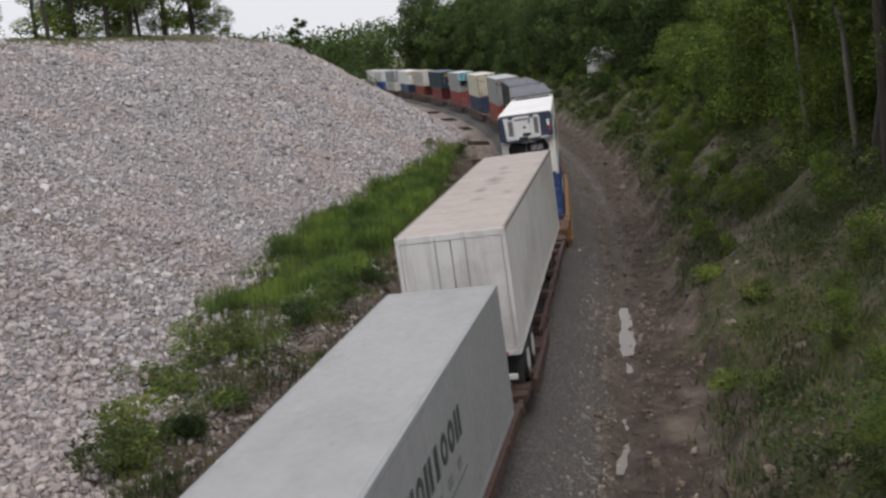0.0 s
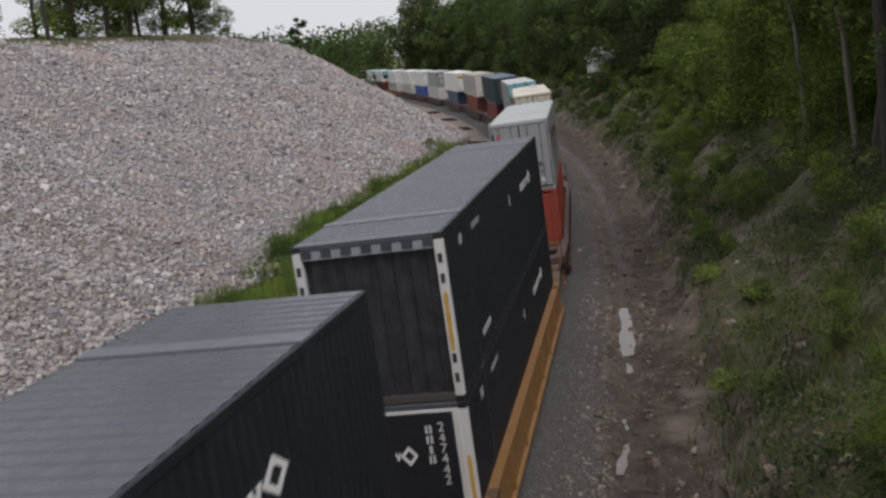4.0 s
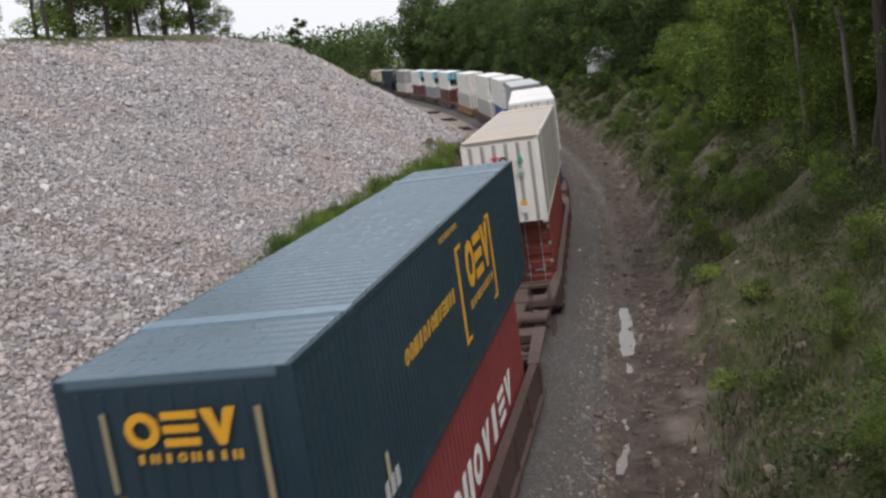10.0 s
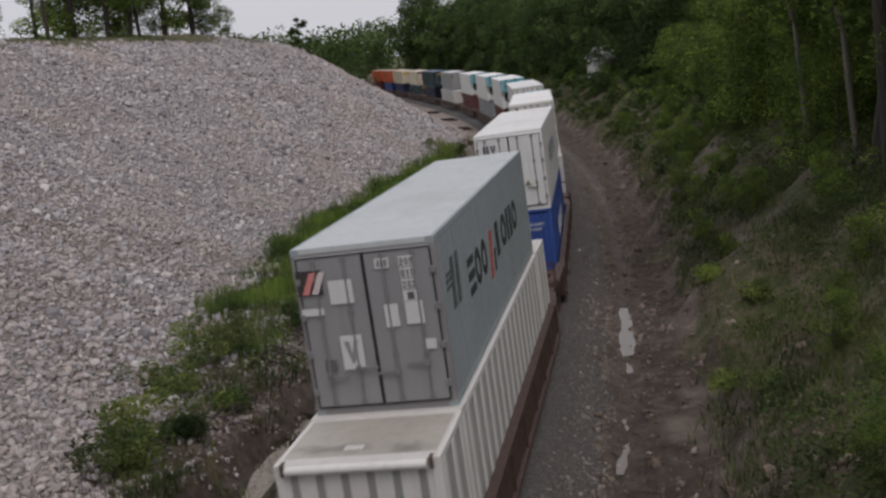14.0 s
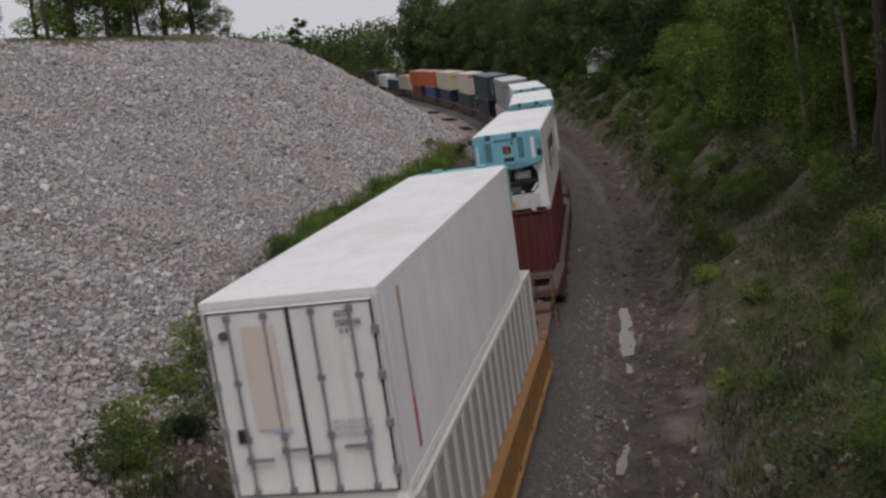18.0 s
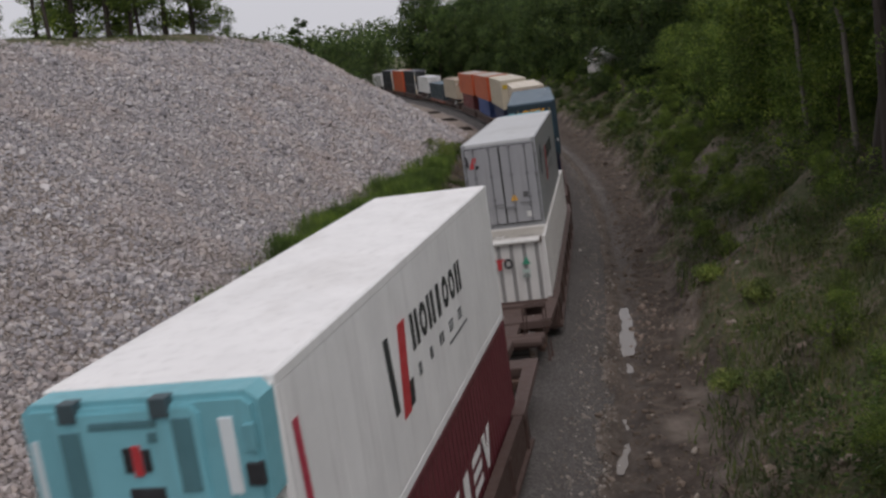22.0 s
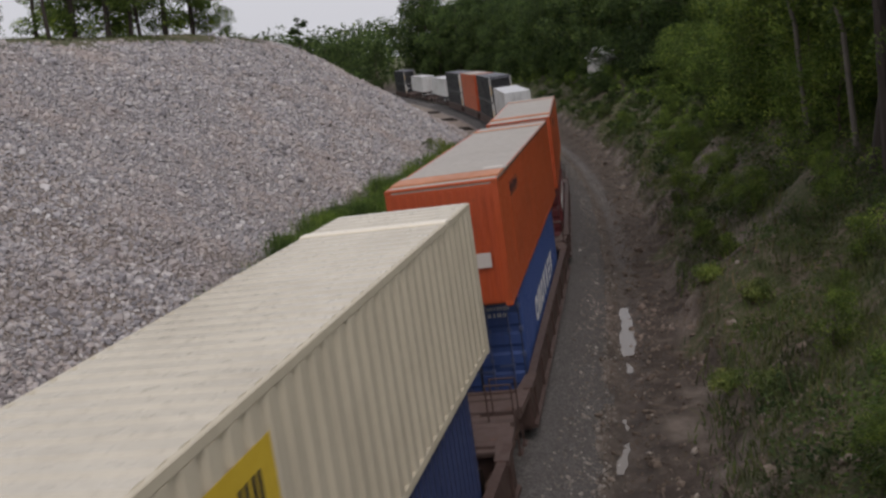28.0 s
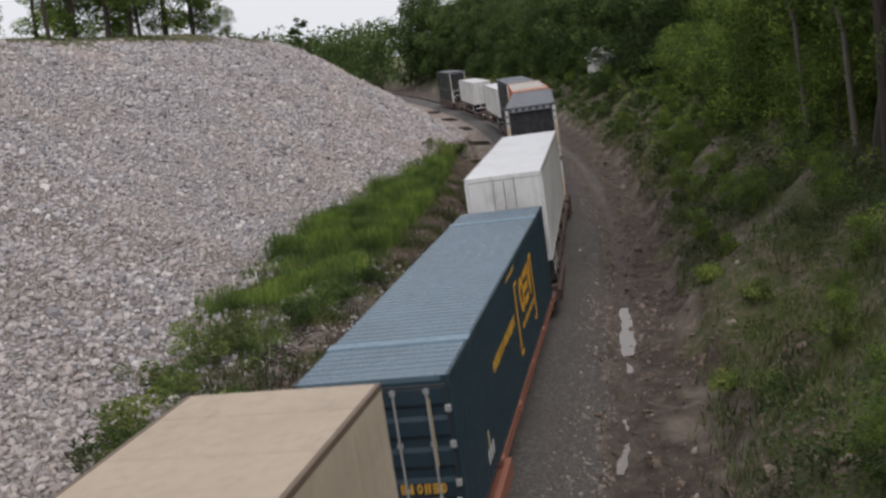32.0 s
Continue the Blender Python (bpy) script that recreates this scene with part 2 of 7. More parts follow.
# ---------------------------------------------------------------- the line of the track
CANT, GRADE = radians(4.0), -0.0035
BEND_S = [-40.1, -40, 0, 30, 60, 90, 120, 150, 190, 260, 760]
BEND_K = [0, 0.0012, 0.00153, 0.00246, 0.00268, 0.0024, 0.0020, 0.00155, 0.00079, 0.00058, 0.0003]
TS = np.arange(-640.0, 800.0, 1.0)
_k = np.interp(TS, BEND_S, BEND_K)
_i0 = int(np.argmin(abs(TS)))
TH = np.concatenate([[0], np.cumsum((_k[1:] + _k[:-1]) / 2)])
TH = TH - TH[_i0] + radians(-14.084)
_m = (TH[1:] + TH[:-1]) / 2
TX = np.concatenate([[0], np.cumsum(-np.sin(_m))])
TY = np.concatenate([[0], np.cumsum(np.cos(_m))])
TX, TY = TX - TX[_i0] - 4.63, TY - TY[_i0]

def track_at(s):
    return np.interp(s, TS, TX), np.interp(s, TS, TY)

def near_track(x, y):
    """Along and across the track (right is positive) of points in the plan."""
    x, y = np.asarray(x, float), np.asarray(y, float)
    s, d = np.empty(len(x)), np.empty(len(x))
    for a in range(0, len(x), 4000):
        b = slice(a, a + 4000)
        i = np.argmin((x[b, None] - TX[None, ::4]) ** 2 + (y[b, None] - TY[None, ::4]) ** 2, 1) * 4
        dx, dy = x[b] - TX[i], y[b] - TY[i]
        s[b] = TS[i] + (-np.sin(TH[i]) * dx + np.cos(TH[i]) * dy)
        d[b] = np.cos(TH[i]) * dx + np.sin(TH[i]) * dy
    return s, d

def beside(s, d):
    """The plan point at s along the track and d metres to its right."""
    x, y = track_at(s)
    th = np.interp(s, TS, TH)
    return x + d * np.cos(th), y + d * np.sin(th)

# ---------------------------------------------------------------- ground
FOOT = np.array([(-7.4, -60), (-7.2, 0), (-7.4, 12), (-7.6, 19.5), (-8.1, 25.7), (-8.1, 35), (-7.2, 46.5), (-4.3, 59), (-0.4, 75), (2.6, 92), (3.2, 99),
                 (1.5, 106), (-3.5, 112), (-12, 117), (-30, 122), (-130, 126), (-130, -60)])
def inside_distance(x, y):
    """Distance into the embankment from its foot, negative outside."""
    best, wn_ = np.full(len(x), 1e9), np.zeros(len(x), bool)
    for (ax, ay), (bx, by) in zip(FOOT, np.roll(FOOT, -1, 0)):
        ex, ey = bx - ax, by - ay
        t = np.clip(((x - ax) * ex + (y - ay) * ey) / (ex * ex + ey * ey), 0, 1)
        best = np.minimum(best, np.hypot(x - ax - t * ex, y - ay - t * ey))
        hitc = ((ay > y) != (by > y)) & (x < (bx - ax) * (y - ay) / (by - ay + 1e-12) + ax)
        wn_ ^= hitc
    return np.where(wn_, best, -best)

def wave(x, y, f, ph):
    return np.sin(x * f + ph) * np.cos(y * f * 1.13 - ph * 1.7) + 0.5 * np.sin(x * f * 2.3 - y * f * 1.9 + ph * 3)

CREST = 10.95
BANK_S, BANK_D = [-100, 20, 60, 95, 139, 250, 700], [5.2, 5.2, 5.4, 6.9, 8.5, 11, 14]
def smooth(a, b, v):
    t = np.clip((v - a) / (b - a), 0, 1)
    return t * t * (3 - 2 * t)

def ground_z(x, y, s=None, d=None):
    x, y = np.asarray(x, float), np.asarray(y, float)
    if s is None:
        s, d = near_track(x, y)
    base = GRADE * np.clip(s, -640, 800)
    z = np.full(len(x), -0.75) + 0.05 * wave(x, y, 0.9, 1.0)
    # the wheel ruts and the wet ditch on the right
    z += 0.16 * np.exp(-((d - 2.85) / 0.26) ** 2) - 0.17 * np.exp(-((d - 3.45) / 0.42) ** 2)
    rough = smooth(2.0, 2.6, d) * (1 - smooth(9, 14, d)) * (1 - 0.75 * np.exp(-((d - 3.4) / 0.5) ** 2))
    z += rough * (0.035 * wave(x, y, 3.1, 0.2) + 0.03 * wave(x, y, 5.3, 1.9) * smooth(2.2, 3, d) + 0.10 * wave(x, y, 1.7, 2.4) * smooth(4.2, 6, d))
    # right-hand bank
    foot = np.interp(s, BANK_S, BANK_D) + 0.5 * wave(x, y, 0.22, 0.4)
    up = np.clip(d - foot, 0, None)
    z += 0.42 * smooth(0.25, 0.75, d - foot + 0.25 * wave(x, y, 1.3, 0.9)) * (d > 0)
    bank = np.where(up < 12, up * 0.60, 7.2 + (up - 12) * 0.06)
    bank = np.minimum(bank, 7.2 + 0.06 * np.clip(up - 12, 0, 80))
    bank *= 1 - 0.35 * smooth(120, 260, s)
    bank *= smooth(-300, -20, s)
    z += bank + smooth(0, 3, up) * 0.35 * wave(x, y, 0.6, 2.0)
    # left-hand berm between the ditch and the rock slope
    left = np.clip(-d - 4.6, 0, None)
    z += np.where(d < 0, np.minimum(left * 0.36 + (0.38 + 0.25 * (s < 36)) * smooth(0.7, 1.05, left + 0.25 * wave(x, y, 1.2, 2.1)), 1.35) + smooth(0, 2, left) * 0.14 * wave(x, y, 1.1, 0.3), 0) * (1 - 0.6 * smooth(95, 120, s))
    far_left = np.clip(-d - 12, 0, 60)
    z += np.where((d < 0) & (s > 95), far_left * 0.03, 0)
    z += base
    # rock embankment
    ins = inside_distance(x, y)
    rise = np.clip(ins, 0, None) / 1.62
    top = CREST + 0.3 + 0.5 * np.exp(-((y - 88) / 13) ** 2) + 0.03 * np.clip(ins - 17, 0, 20) + 0.10 * wave(x, y, 0.11, 2.2) - 0.03 * np.clip(y - 80, 0, 40) - 0.012 * np.clip(60 - y, 0, 60)
    soft = -np.log(np.exp(-rise * 1.6) + np.exp(-(top - 0.6) * 1.6)) / 1.6
    mound = 0.6 + np.minimum(soft, top)
    z = np.where(ins > 0, np.maximum(z, mound + 0.12 * wave(x, y, 0.45, 0.7)), z)
    # under the track itself
    z = np.where(abs(d) < 2.1, base - 0.80, z)
    return z

BARE = ((14.3, 53.9, 2.2), (11.7, 37.1, 1.3), (7.1, 25.8, 0.9), (5.8, 23.2, 0.9), (6.1, 20.1, 0.7), (14.2, 50.7, 1.6))
def bare_earth(x, y):
    """1 on the raw slips of earth in the bank, 0 elsewhere."""
    out = np.zeros(len(x))
    for bx, by, r in BARE:
        q = np.hypot(x - bx, (y - by) * 0.7) / r + 0.25 * wave(x, y, 1.9, 0.8)
        out = np.maximum(out, 1 - smooth(0.65, 1.1, q))
    return out

def one_z(x, y):
    return float(ground_z(np.array([x]), np.array([y]))[0])

def spread(lo, hi, step, far, growth):
    """Grid lines, dense between lo and hi and ever wider outside."""
    mid = list(np.arange(lo, hi, step))
    out, g = [], step
    v = mid[-1]
    while v < far:
        g *= growth; v += g; out.append(v)
    low, g, v = [], step, mid[0]
    while v > -far:
        g *= growth; v -= g; low.append(v)
    return np.array(low[::-1] + mid + out)

def build_ground():
    xs, ys = spread(-26, 26, 0.33, 2600, 1.09), spread(12, 110, 0.42, 3200, 1.07)
    X, Y = np.meshgrid(xs, ys)
    x, y = X.ravel(), Y.ravel()
    s, d = near_track(x, y)
    z = ground_z(x, y, s, d)
    nx, ny = len(xs), len(ys)
    i = (np.arange(ny - 1)[:, None] * nx + np.arange(nx - 1)[None]).ravel()
    faces = np.stack([i, i + 1, i + nx + 1, i + nx], 1)
    me = arrays_mesh("ground", np.stack([x, y, z], 1), faces, M_GROUND, True)
    ins = inside_distance(x, y)
    up = d - np.interp(s, BANK_S, BANK_D)
    patch = wave(x, y, 0.35, 1.1) * 0.35 + 0.25 * wave(x, y, 1.1, 0.2)
    grass = np.clip(smooth(0.5, 1.6, up + patch * 2.2), 0, 0.92) * (1 - 0.7 * smooth(0.25, 0.6, wave(x, y, 0.5, 4.4) * 0.6) * (up < 6))
    slip = bare_earth(x, y)
    grass *= 1 - slip
    grass = np.where(d < 0, smooth(6.2, 8.2, -d + patch * 1.5) * 0.85, grass)
    grass = np.where(ins > -0.6, smooth(15.6, 17.6, ins + patch * 2) * 0.9, grass)
    rock = np.where(ins > 0, 1 - 0.9 * smooth(15.6, 17.6, ins + patch * 2), 0.0)
    rock = np.maximum(rock, 0.55 * (abs(d) < 2.6))
    rock = np.maximum(rock, 0.25 * ((d < 0) & (d > -4.4)))
    wet = smooth(0.2, 0.8, 1 - abs(d - 3.6) / 0.9)
    # pale dust and crushed stone where carts drive, and below the cut edges
    pale = 0.85 * smooth(75, 100, s) * smooth(2.4, 3.2, -d) * (1 - smooth(7, 9, -d + 2 * patch))
    pale = np.maximum(pale, 0.75 * np.exp(-(ins / 0.8) ** 2) * (d < 0))
    pale = np.maximum(pale, 0.8 * smooth(5.2, 6.2, -d) * (d < 0) * smooth(-0.45, 0.1, patch) * (y < 40))
    pale = np.maximum(pale, 0.6 * np.exp(-((up - 0.45) / 0.6) ** 2) * smooth(-0.25, 0.3, wave(x, y, 0.8, 2.2)))
    pale = np.maximum(pale, 0.6 * np.exp(-((d - 2.7) / 0.35) ** 2) * smooth(-0.5, 0.2, wave(x, y, 1.6, 0.5)))
    pale = np.maximum(pale, 0.45 * slip)
    col = np.stack([np.clip(rock, 0, 1), np.clip(grass, 0, 1), wet, np.clip(pale, 0, 1)], 1)
    lay = me.attributes.new("zone", "FLOAT_COLOR", "POINT")
    lay.data.foreach_set("color", col.astype(np.float32).ravel())
    tagged(part_me("ground", me), "brown muddy earth with weeds and a rock embankment", "ground", kind="structure")
build_ground()

# ---------------------------------------------------------------- track
def sweep(name, profile, s0, s1, step, material, cant=True, closed=True, smooth_=False):
    """A profile (right, up) swept along the track."""
    ss = np.arange(s0, s1 + step / 2, step)
    pr = np.array(profile, float)
    th = np.interp(ss, TS, TH)
    x, y = track_at(ss)
    c, k = (math.cos(CANT), math.sin(CANT)) if cant else (1, 0)
    lat, up = pr[:, 0] * c - pr[:, 1] * k, pr[:, 0] * k + pr[:, 1] * c
    V = np.stack([x[:, None] + lat[None] * np.cos(th)[:, None], y[:, None] + lat[None] * np.sin(th)[:, None], (GRADE * ss)[:, None] + up[None]], 2)
    n, m = len(ss), len(pr)
    a = np.arange(n - 1)[:, None] * m
    j = np.arange(m if closed else m - 1)[None]
    j2 = (j + 1) % m
    F = np.stack([a + j, a + j2, a + m + j2, a + m + j], 2).reshape(-1, 4)
    return arrays_mesh(name, V.reshape(-1, 3), F, material, smooth_)

def build_track():
    me = sweep("ballast", [(3.0, -1.0), (2.55, -0.72), (1.95, -0.30), (1.45, -0.14), (0.9, -0.15), (0.6, -0.19), (-0.6, -0.19), (-0.9, -0.15), (-1.45, -0.14), (-2.0, -0.28), (-3.4, -1.05)], -620, 780, 2.0, M_BALLAST, closed=False, smooth_=True)
    bal = tagged(part_me("railway_ballast", me), "grey crushed stone ballast under the railway track", "ballast", kind="structure")
    tr = tagged(new("railway_track"), "steel railway track on dark timber ties", "railway track", kind="structure")
    rp = [(-0.07, -0.17), (0.07, -0.17), (0.07, -0.15), (0.012, -0.13), (0.012, -0.045), (0.036, -0.035), (0.036, 0), (-0.036, 0), (-0.036, -0.035), (-0.012, -0.045), (-0.012, -0.13), (-0.07, -0.15)]
    for off in (-0.755, 0.755):
        part_me("rail", sweep("rail", [(off + a, b) for a, b in rp], -620, 780, 4.0, M_RAIL), tr)
    ss = np.arange(2, 420, 0.55)
    base = np.array([(sx * 1.3, sy * 0.115, sz) for sz in (-0.36, -0.17) for sx, sy in ((-1, -1), (1, -1), (1, 1), (-1, 1))])
    quad = np.array([(0, 3, 2, 1), (4, 5, 6, 7), (0, 1, 5, 4), (1, 2, 6, 5), (2, 3, 7, 6), (3, 0, 4, 7)])
    V, F = [], []
    for n, s in enumerate(ss):
        x, y = track_at(s)
        m = car_matrix(x, y, float(np.interp(s, TS, TH)), GRADE * s)
        b = base + [0.03 * math.sin(n * 7.1), 0, 0]
        V.append(b @ np.array(m.to_3x3()).T + np.array(m.translation))
        F.append(quad + 8 * n)
    ties = part_me("ties", arrays_mesh("ties", np.concatenate(V), np.concatenate(F), M_TIE), tr, "dark creosoted timber ties")
    tagged(ties, kind="stuff")

def car_matrix(x, y, th, z):
    """Local axes: x to the right of the line, y along it, z up, leaning with the cant."""
    return Matrix.Translation((x, y, z)) @ Matrix.Rotation(th, 4, "Z") @ Matrix.Rotation(-CANT, 4, "Y")
build_track()
# ---------------------------------------------------------------- the train: building blocks
FT = 0.3048
BLACK, WHITE, RED, YELLOW = (0.02, 0.02, 0.022), (0.78, 0.78, 0.76), (0.50, 0.045, 0.05), (0.72, 0.36, 0.02)
SHARED = {}
def shared(key, make, material):
    """Mesh data built once for a key and a material."""
    k = (key, material.name)
    if k not in SHARED:
        bm = make()
        me = bpy.data.meshes.new(key[0])
        bm.to_mesh(me)
        bm.free()
        me.materials.append(material)
        SHARED[k] = me
    return SHARED[k]

def add(name, key, make, material, parent, label="", at=None):
    ob = part_me(name, shared((name,) + tuple(key), make, material), parent, label)
    if at is not None:
        ob.matrix_basis = at
    return ob

def ribbed(length, height, pitch, depth, vertical=True):
    """A pressed sheet in the yz plane, ribs towards +x: 0 <= y <= length, 0 <= z <= height."""
    bm = bmesh.new()
    n = max(2, int(round(length / pitch)))
    p = length / n
    ys = []
    for i in range(n):
        ys += [(i * p, -depth), (i * p + 0.26 * p, -depth), (i * p + 0.40 * p, 0), (i * p + 0.86 * p, 0)]
    ys.append((length, -depth))
    lo = [bm.verts.new((x, y, 0)) for y, x in ys]
    hi = [bm.verts.new((x, y, height)) for y, x in ys]
    for a in range(len(ys) - 1):
        bm.faces.new((lo[a], lo[a + 1], hi[a + 1], hi[a]))
    return bm

def solid(bm, t=0.02):
    bmesh.ops.recalc_face_normals(bm, faces=bm.faces)
    r = bmesh.ops.extrude_face_region(bm, geom=bm.faces[:])
    bmesh.ops.translate(bm, verts=[v for v in r["geom"] if isinstance(v, bmesh.types.BMVert)], vec=(-t, 0, 0))
    bmesh.ops.recalc_face_normals(bm, faces=bm.faces)
    return bm

def bars(root, face, W, L, u, v, h, n, colour, adv=None, fill=0.66, slant=0.0, name="lettering", label="", proud=0.066):
    """Plain bars in place of letters. face R: along the flank from the leading end; F: across the leading end from its left."""
    adv = adv or h * 0.8
    wide = adv * fill
    def bar():
        bm = bmesh.new()
        vs = [bm.verts.new((p, -depth, q)) for depth in (0.0, 0.006) for p, q in ((0, 0), (wide, 0), (wide + slant * h, h), (slant * h, h))]
        for f in ((0, 1, 2, 3), (4, 5, 6, 7), (0, 1, 5, 4), (1, 2, 6, 5), (2, 3, 7, 6), (3, 0, 4, 7)):
            bm.faces.new([vs[k] for k in f])
        bmesh.ops.recalc_face_normals(bm, faces=bm.faces)
        return bm
    for i in range(n):
        at = pose(W / 2 + 0.004, -L / 2 + u + i * adv, v, 0, 0, 90) if face == "R" else pose(-W / 2 + u + i * adv, -L / 2 - proud, v)
        add(name, (round(wide, 3), round(h, 3), round(slant, 2)), bar, paint(colour, 0.5, 0.2), root, label, at)

def emblem_shape(kind, w, h, slant=0.0, t=0.006):
    """One plain shape standing upright in x and z: o ring, t twin uprights, i slab, v wedge, e three level bars, d diamond ring."""
    def lean(x, z):
        return x + slant * z
    bm = bmesh.new()
    def slab_of(outline):
        a = [bm.verts.new((lean(x, z), 0, z)) for x, z in outline]
        b = [bm.verts.new((lean(x, z), -t, z)) for x, z in outline]
        n = len(a)
        bm.faces.new(a); bm.faces.new(b)
        for k in range(n):
            bm.faces.new((a[k], a[(k + 1) % n], b[(k + 1) % n], b[k]))
    def ring_of(n, rx, rz, inner, turn):
        loops = []
        for f, y in ((1, 0), (inner, 0), (inner, -t), (1, -t)):
            loops.append([bm.verts.new((lean(w / 2 + f * rx * math.cos(turn + k * 2 * math.pi / n), h / 2 + f * rz * math.sin(turn + k * 2 * math.pi / n)), y, h / 2 + f * rz * math.sin(turn + k * 2 * math.pi / n))) for k in range(n)])
        for a, b in zip(loops, loops[1:] + loops[:1]):
            for k in range(n):
                bm.faces.new((a[k], a[(k + 1) % n], b[(k + 1) % n], b[k]))
    if kind == "o":
        ring_of(12, w / 2, h / 2, 0.52, 0)
    elif kind == "d":
        ring_of(4, w / 2, h / 2, 0.55, 0)
    elif kind == "t":
        slab_of(((0, 0), (w * 0.36, 0), (w * 0.36, h), (0, h)))
        slab_of(((w * 0.62, 0), (w, 0), (w, h), (w * 0.62, h)))
    elif kind == "v":
        slab_of(((0, h), (w * 0.42, 0), (w * 0.62, 0), (w, h), (w * 0.68, h), (w * 0.52, h * 0.42), (w * 0.34, h)))
    elif kind == "e":
        for k in range(3):
            slab_of(((0, h * (0.02 + 0.37 * k)), (w, h * (0.02 + 0.37 * k)), (w, h * (0.23 + 0.37 * k)), (0, h * (0.23 + 0.37 * k))))
    else:
        slab_of(((w * 0.25, 0), (w * 0.75, 0), (w * 0.75, h), (w * 0.25, h)))
    bmesh.ops.recalc_face_normals(bm, faces=bm.faces)
    return bm

def mark(root, face, W, L, u0, u1, v0, v1, kinds, colour, slant=0.0, gap=0.22, rise=0.0, name="lettering", label="", proud=0.066):
    """A row of plain shapes in place of a painted word: from u0 to u1 along the face, v0 to v1 up it."""
    n = len(kinds)
    step = (u1 - u0) / (n - gap)
    w, h = step * (1 - gap), v1 - v0
    for i, kind in enumerate(kinds):
        if kind == " ":
            continue
        u, v = u0 + i * step, v0 + rise * i
        at = pose(W / 2 + 0.004, -L / 2 + u, v, 0, 0, 90) if face == "R" else pose(-W / 2 + u, -L / 2 - proud, v)
        add(name, (kind, round(w, 3), round(h, 3), round(slant, 2)), lambda: emblem_shape(kind, w, h, slant), paint(colour, 0.5, 0.3), root, label, at)

def door_leaf(w, h, ribs):
    if not ribs:
        return boxes((0, w, -0.04, 0, 0, h), bev=0.008)
    bm = solid(ribbed(h, w, h / 5, 0.035), 0.03)
    for v in bm.verts:
        x, y, z = v.co
        v.co = (z, -x - 0.042, y)
    bmesh.ops.recalc_face_normals(bm, faces=bm.faces)
    return bm

def lock_rod(h):
    bm = bmesh.new()
    rod(bm, (0, 0, 0.04), (0, 0, h - 0.04), 0.02, 6)
    for z in (0.08, h * 0.32, h * 0.62, h - 0.1):
        box(bm, -0.05, 0.05, 0, 0.03, z - 0.04, z + 0.04)
    return bm

def handle_bar():
    return boxes((-0.03, 0.34, -0.03, 0.0, -0.02, 0.02), (-0.04, 0.04, -0.03, 0.03, -0.05, 0.05))

M_SEAL = paint((0.03, 0.03, 0.03), 0.7, 0.4)
def doors(root, L, W, H, col, ribs=True, rodcol=(0.30, 0.30, 0.30), base=0.16, shut=True):
    w, h = W / 2 - 0.10, H - 0.30
    m, mr = paint(col, 0.45, 0.5, 0.25), paint(rodcol, 0.5, 0.4)
    for side in (-1, 1):
        d = add("door", (round(w, 3), h, ribs), lambda: door_leaf(w, h, ribs), m, root, at=pose(-w - 0.012 if side < 0 else 0.012, -L / 2 + 0.0, base))
        for i, x in enumerate((w * 0.28, w * 0.74) if side > 0 else (w * 0.26, w * 0.72)):
            add("lock_rod", (h,), lambda: lock_rod(h), mr, d, "steel door lock rod", pose(x, -0.062, 0))
            add("door_handle", (), handle_bar, mr, d, at=pose(x, -0.09, 0.55 + 0.12 * i, 0, 0, 0 if side < 0 else 180))
        seal = "door_seal"
        add(seal, (round(w, 3), h), lambda: boxes((-0.004, 0.016, -0.052, 0.03, 0.02, h - 0.02), (w - 0.016, w + 0.004, -0.052, 0.03, 0.02, h - 0.02), (0, w, -0.052, 0.03, h - 0.03, h - 0.008), (0, w, -0.052, 0.03, 0.008, 0.03)), M_SEAL, d, "black rubber door seal")
        for z in (0.3, 0.95, 1.6, 2.2):
            add("hinge", (), lambda: boxes((-0.05, 0.05, -0.03, 0.02, -0.06, 0.06), bev=0.01), mr, d, at=pose(-0.01 if side < 0 else w + 0.01, -0.045, z))

def plate(outline, y0, y1, bev=0.0):
    """A flat (x, z) outline given thickness along y."""
    bm = bmesh.new()
    a = [bm.verts.new((x, y0, z)) for x, z in outline]
    b = [bm.verts.new((x, y1, z)) for x, z in outline]
    n = len(outline)
    for k in range(n):
        bm.faces.new((a[k], a[(k + 1) % n], b[(k + 1) % n], b[k]))
    front = bm.faces.new(a)
    bm.faces.new(b)
    bmesh.ops.recalc_face_normals(bm, faces=bm.faces)
    if bev:
        bmesh.ops.bevel(bm, geom=list(front.edges), offset=bev, segments=2, affect="EDGES")
    return bm

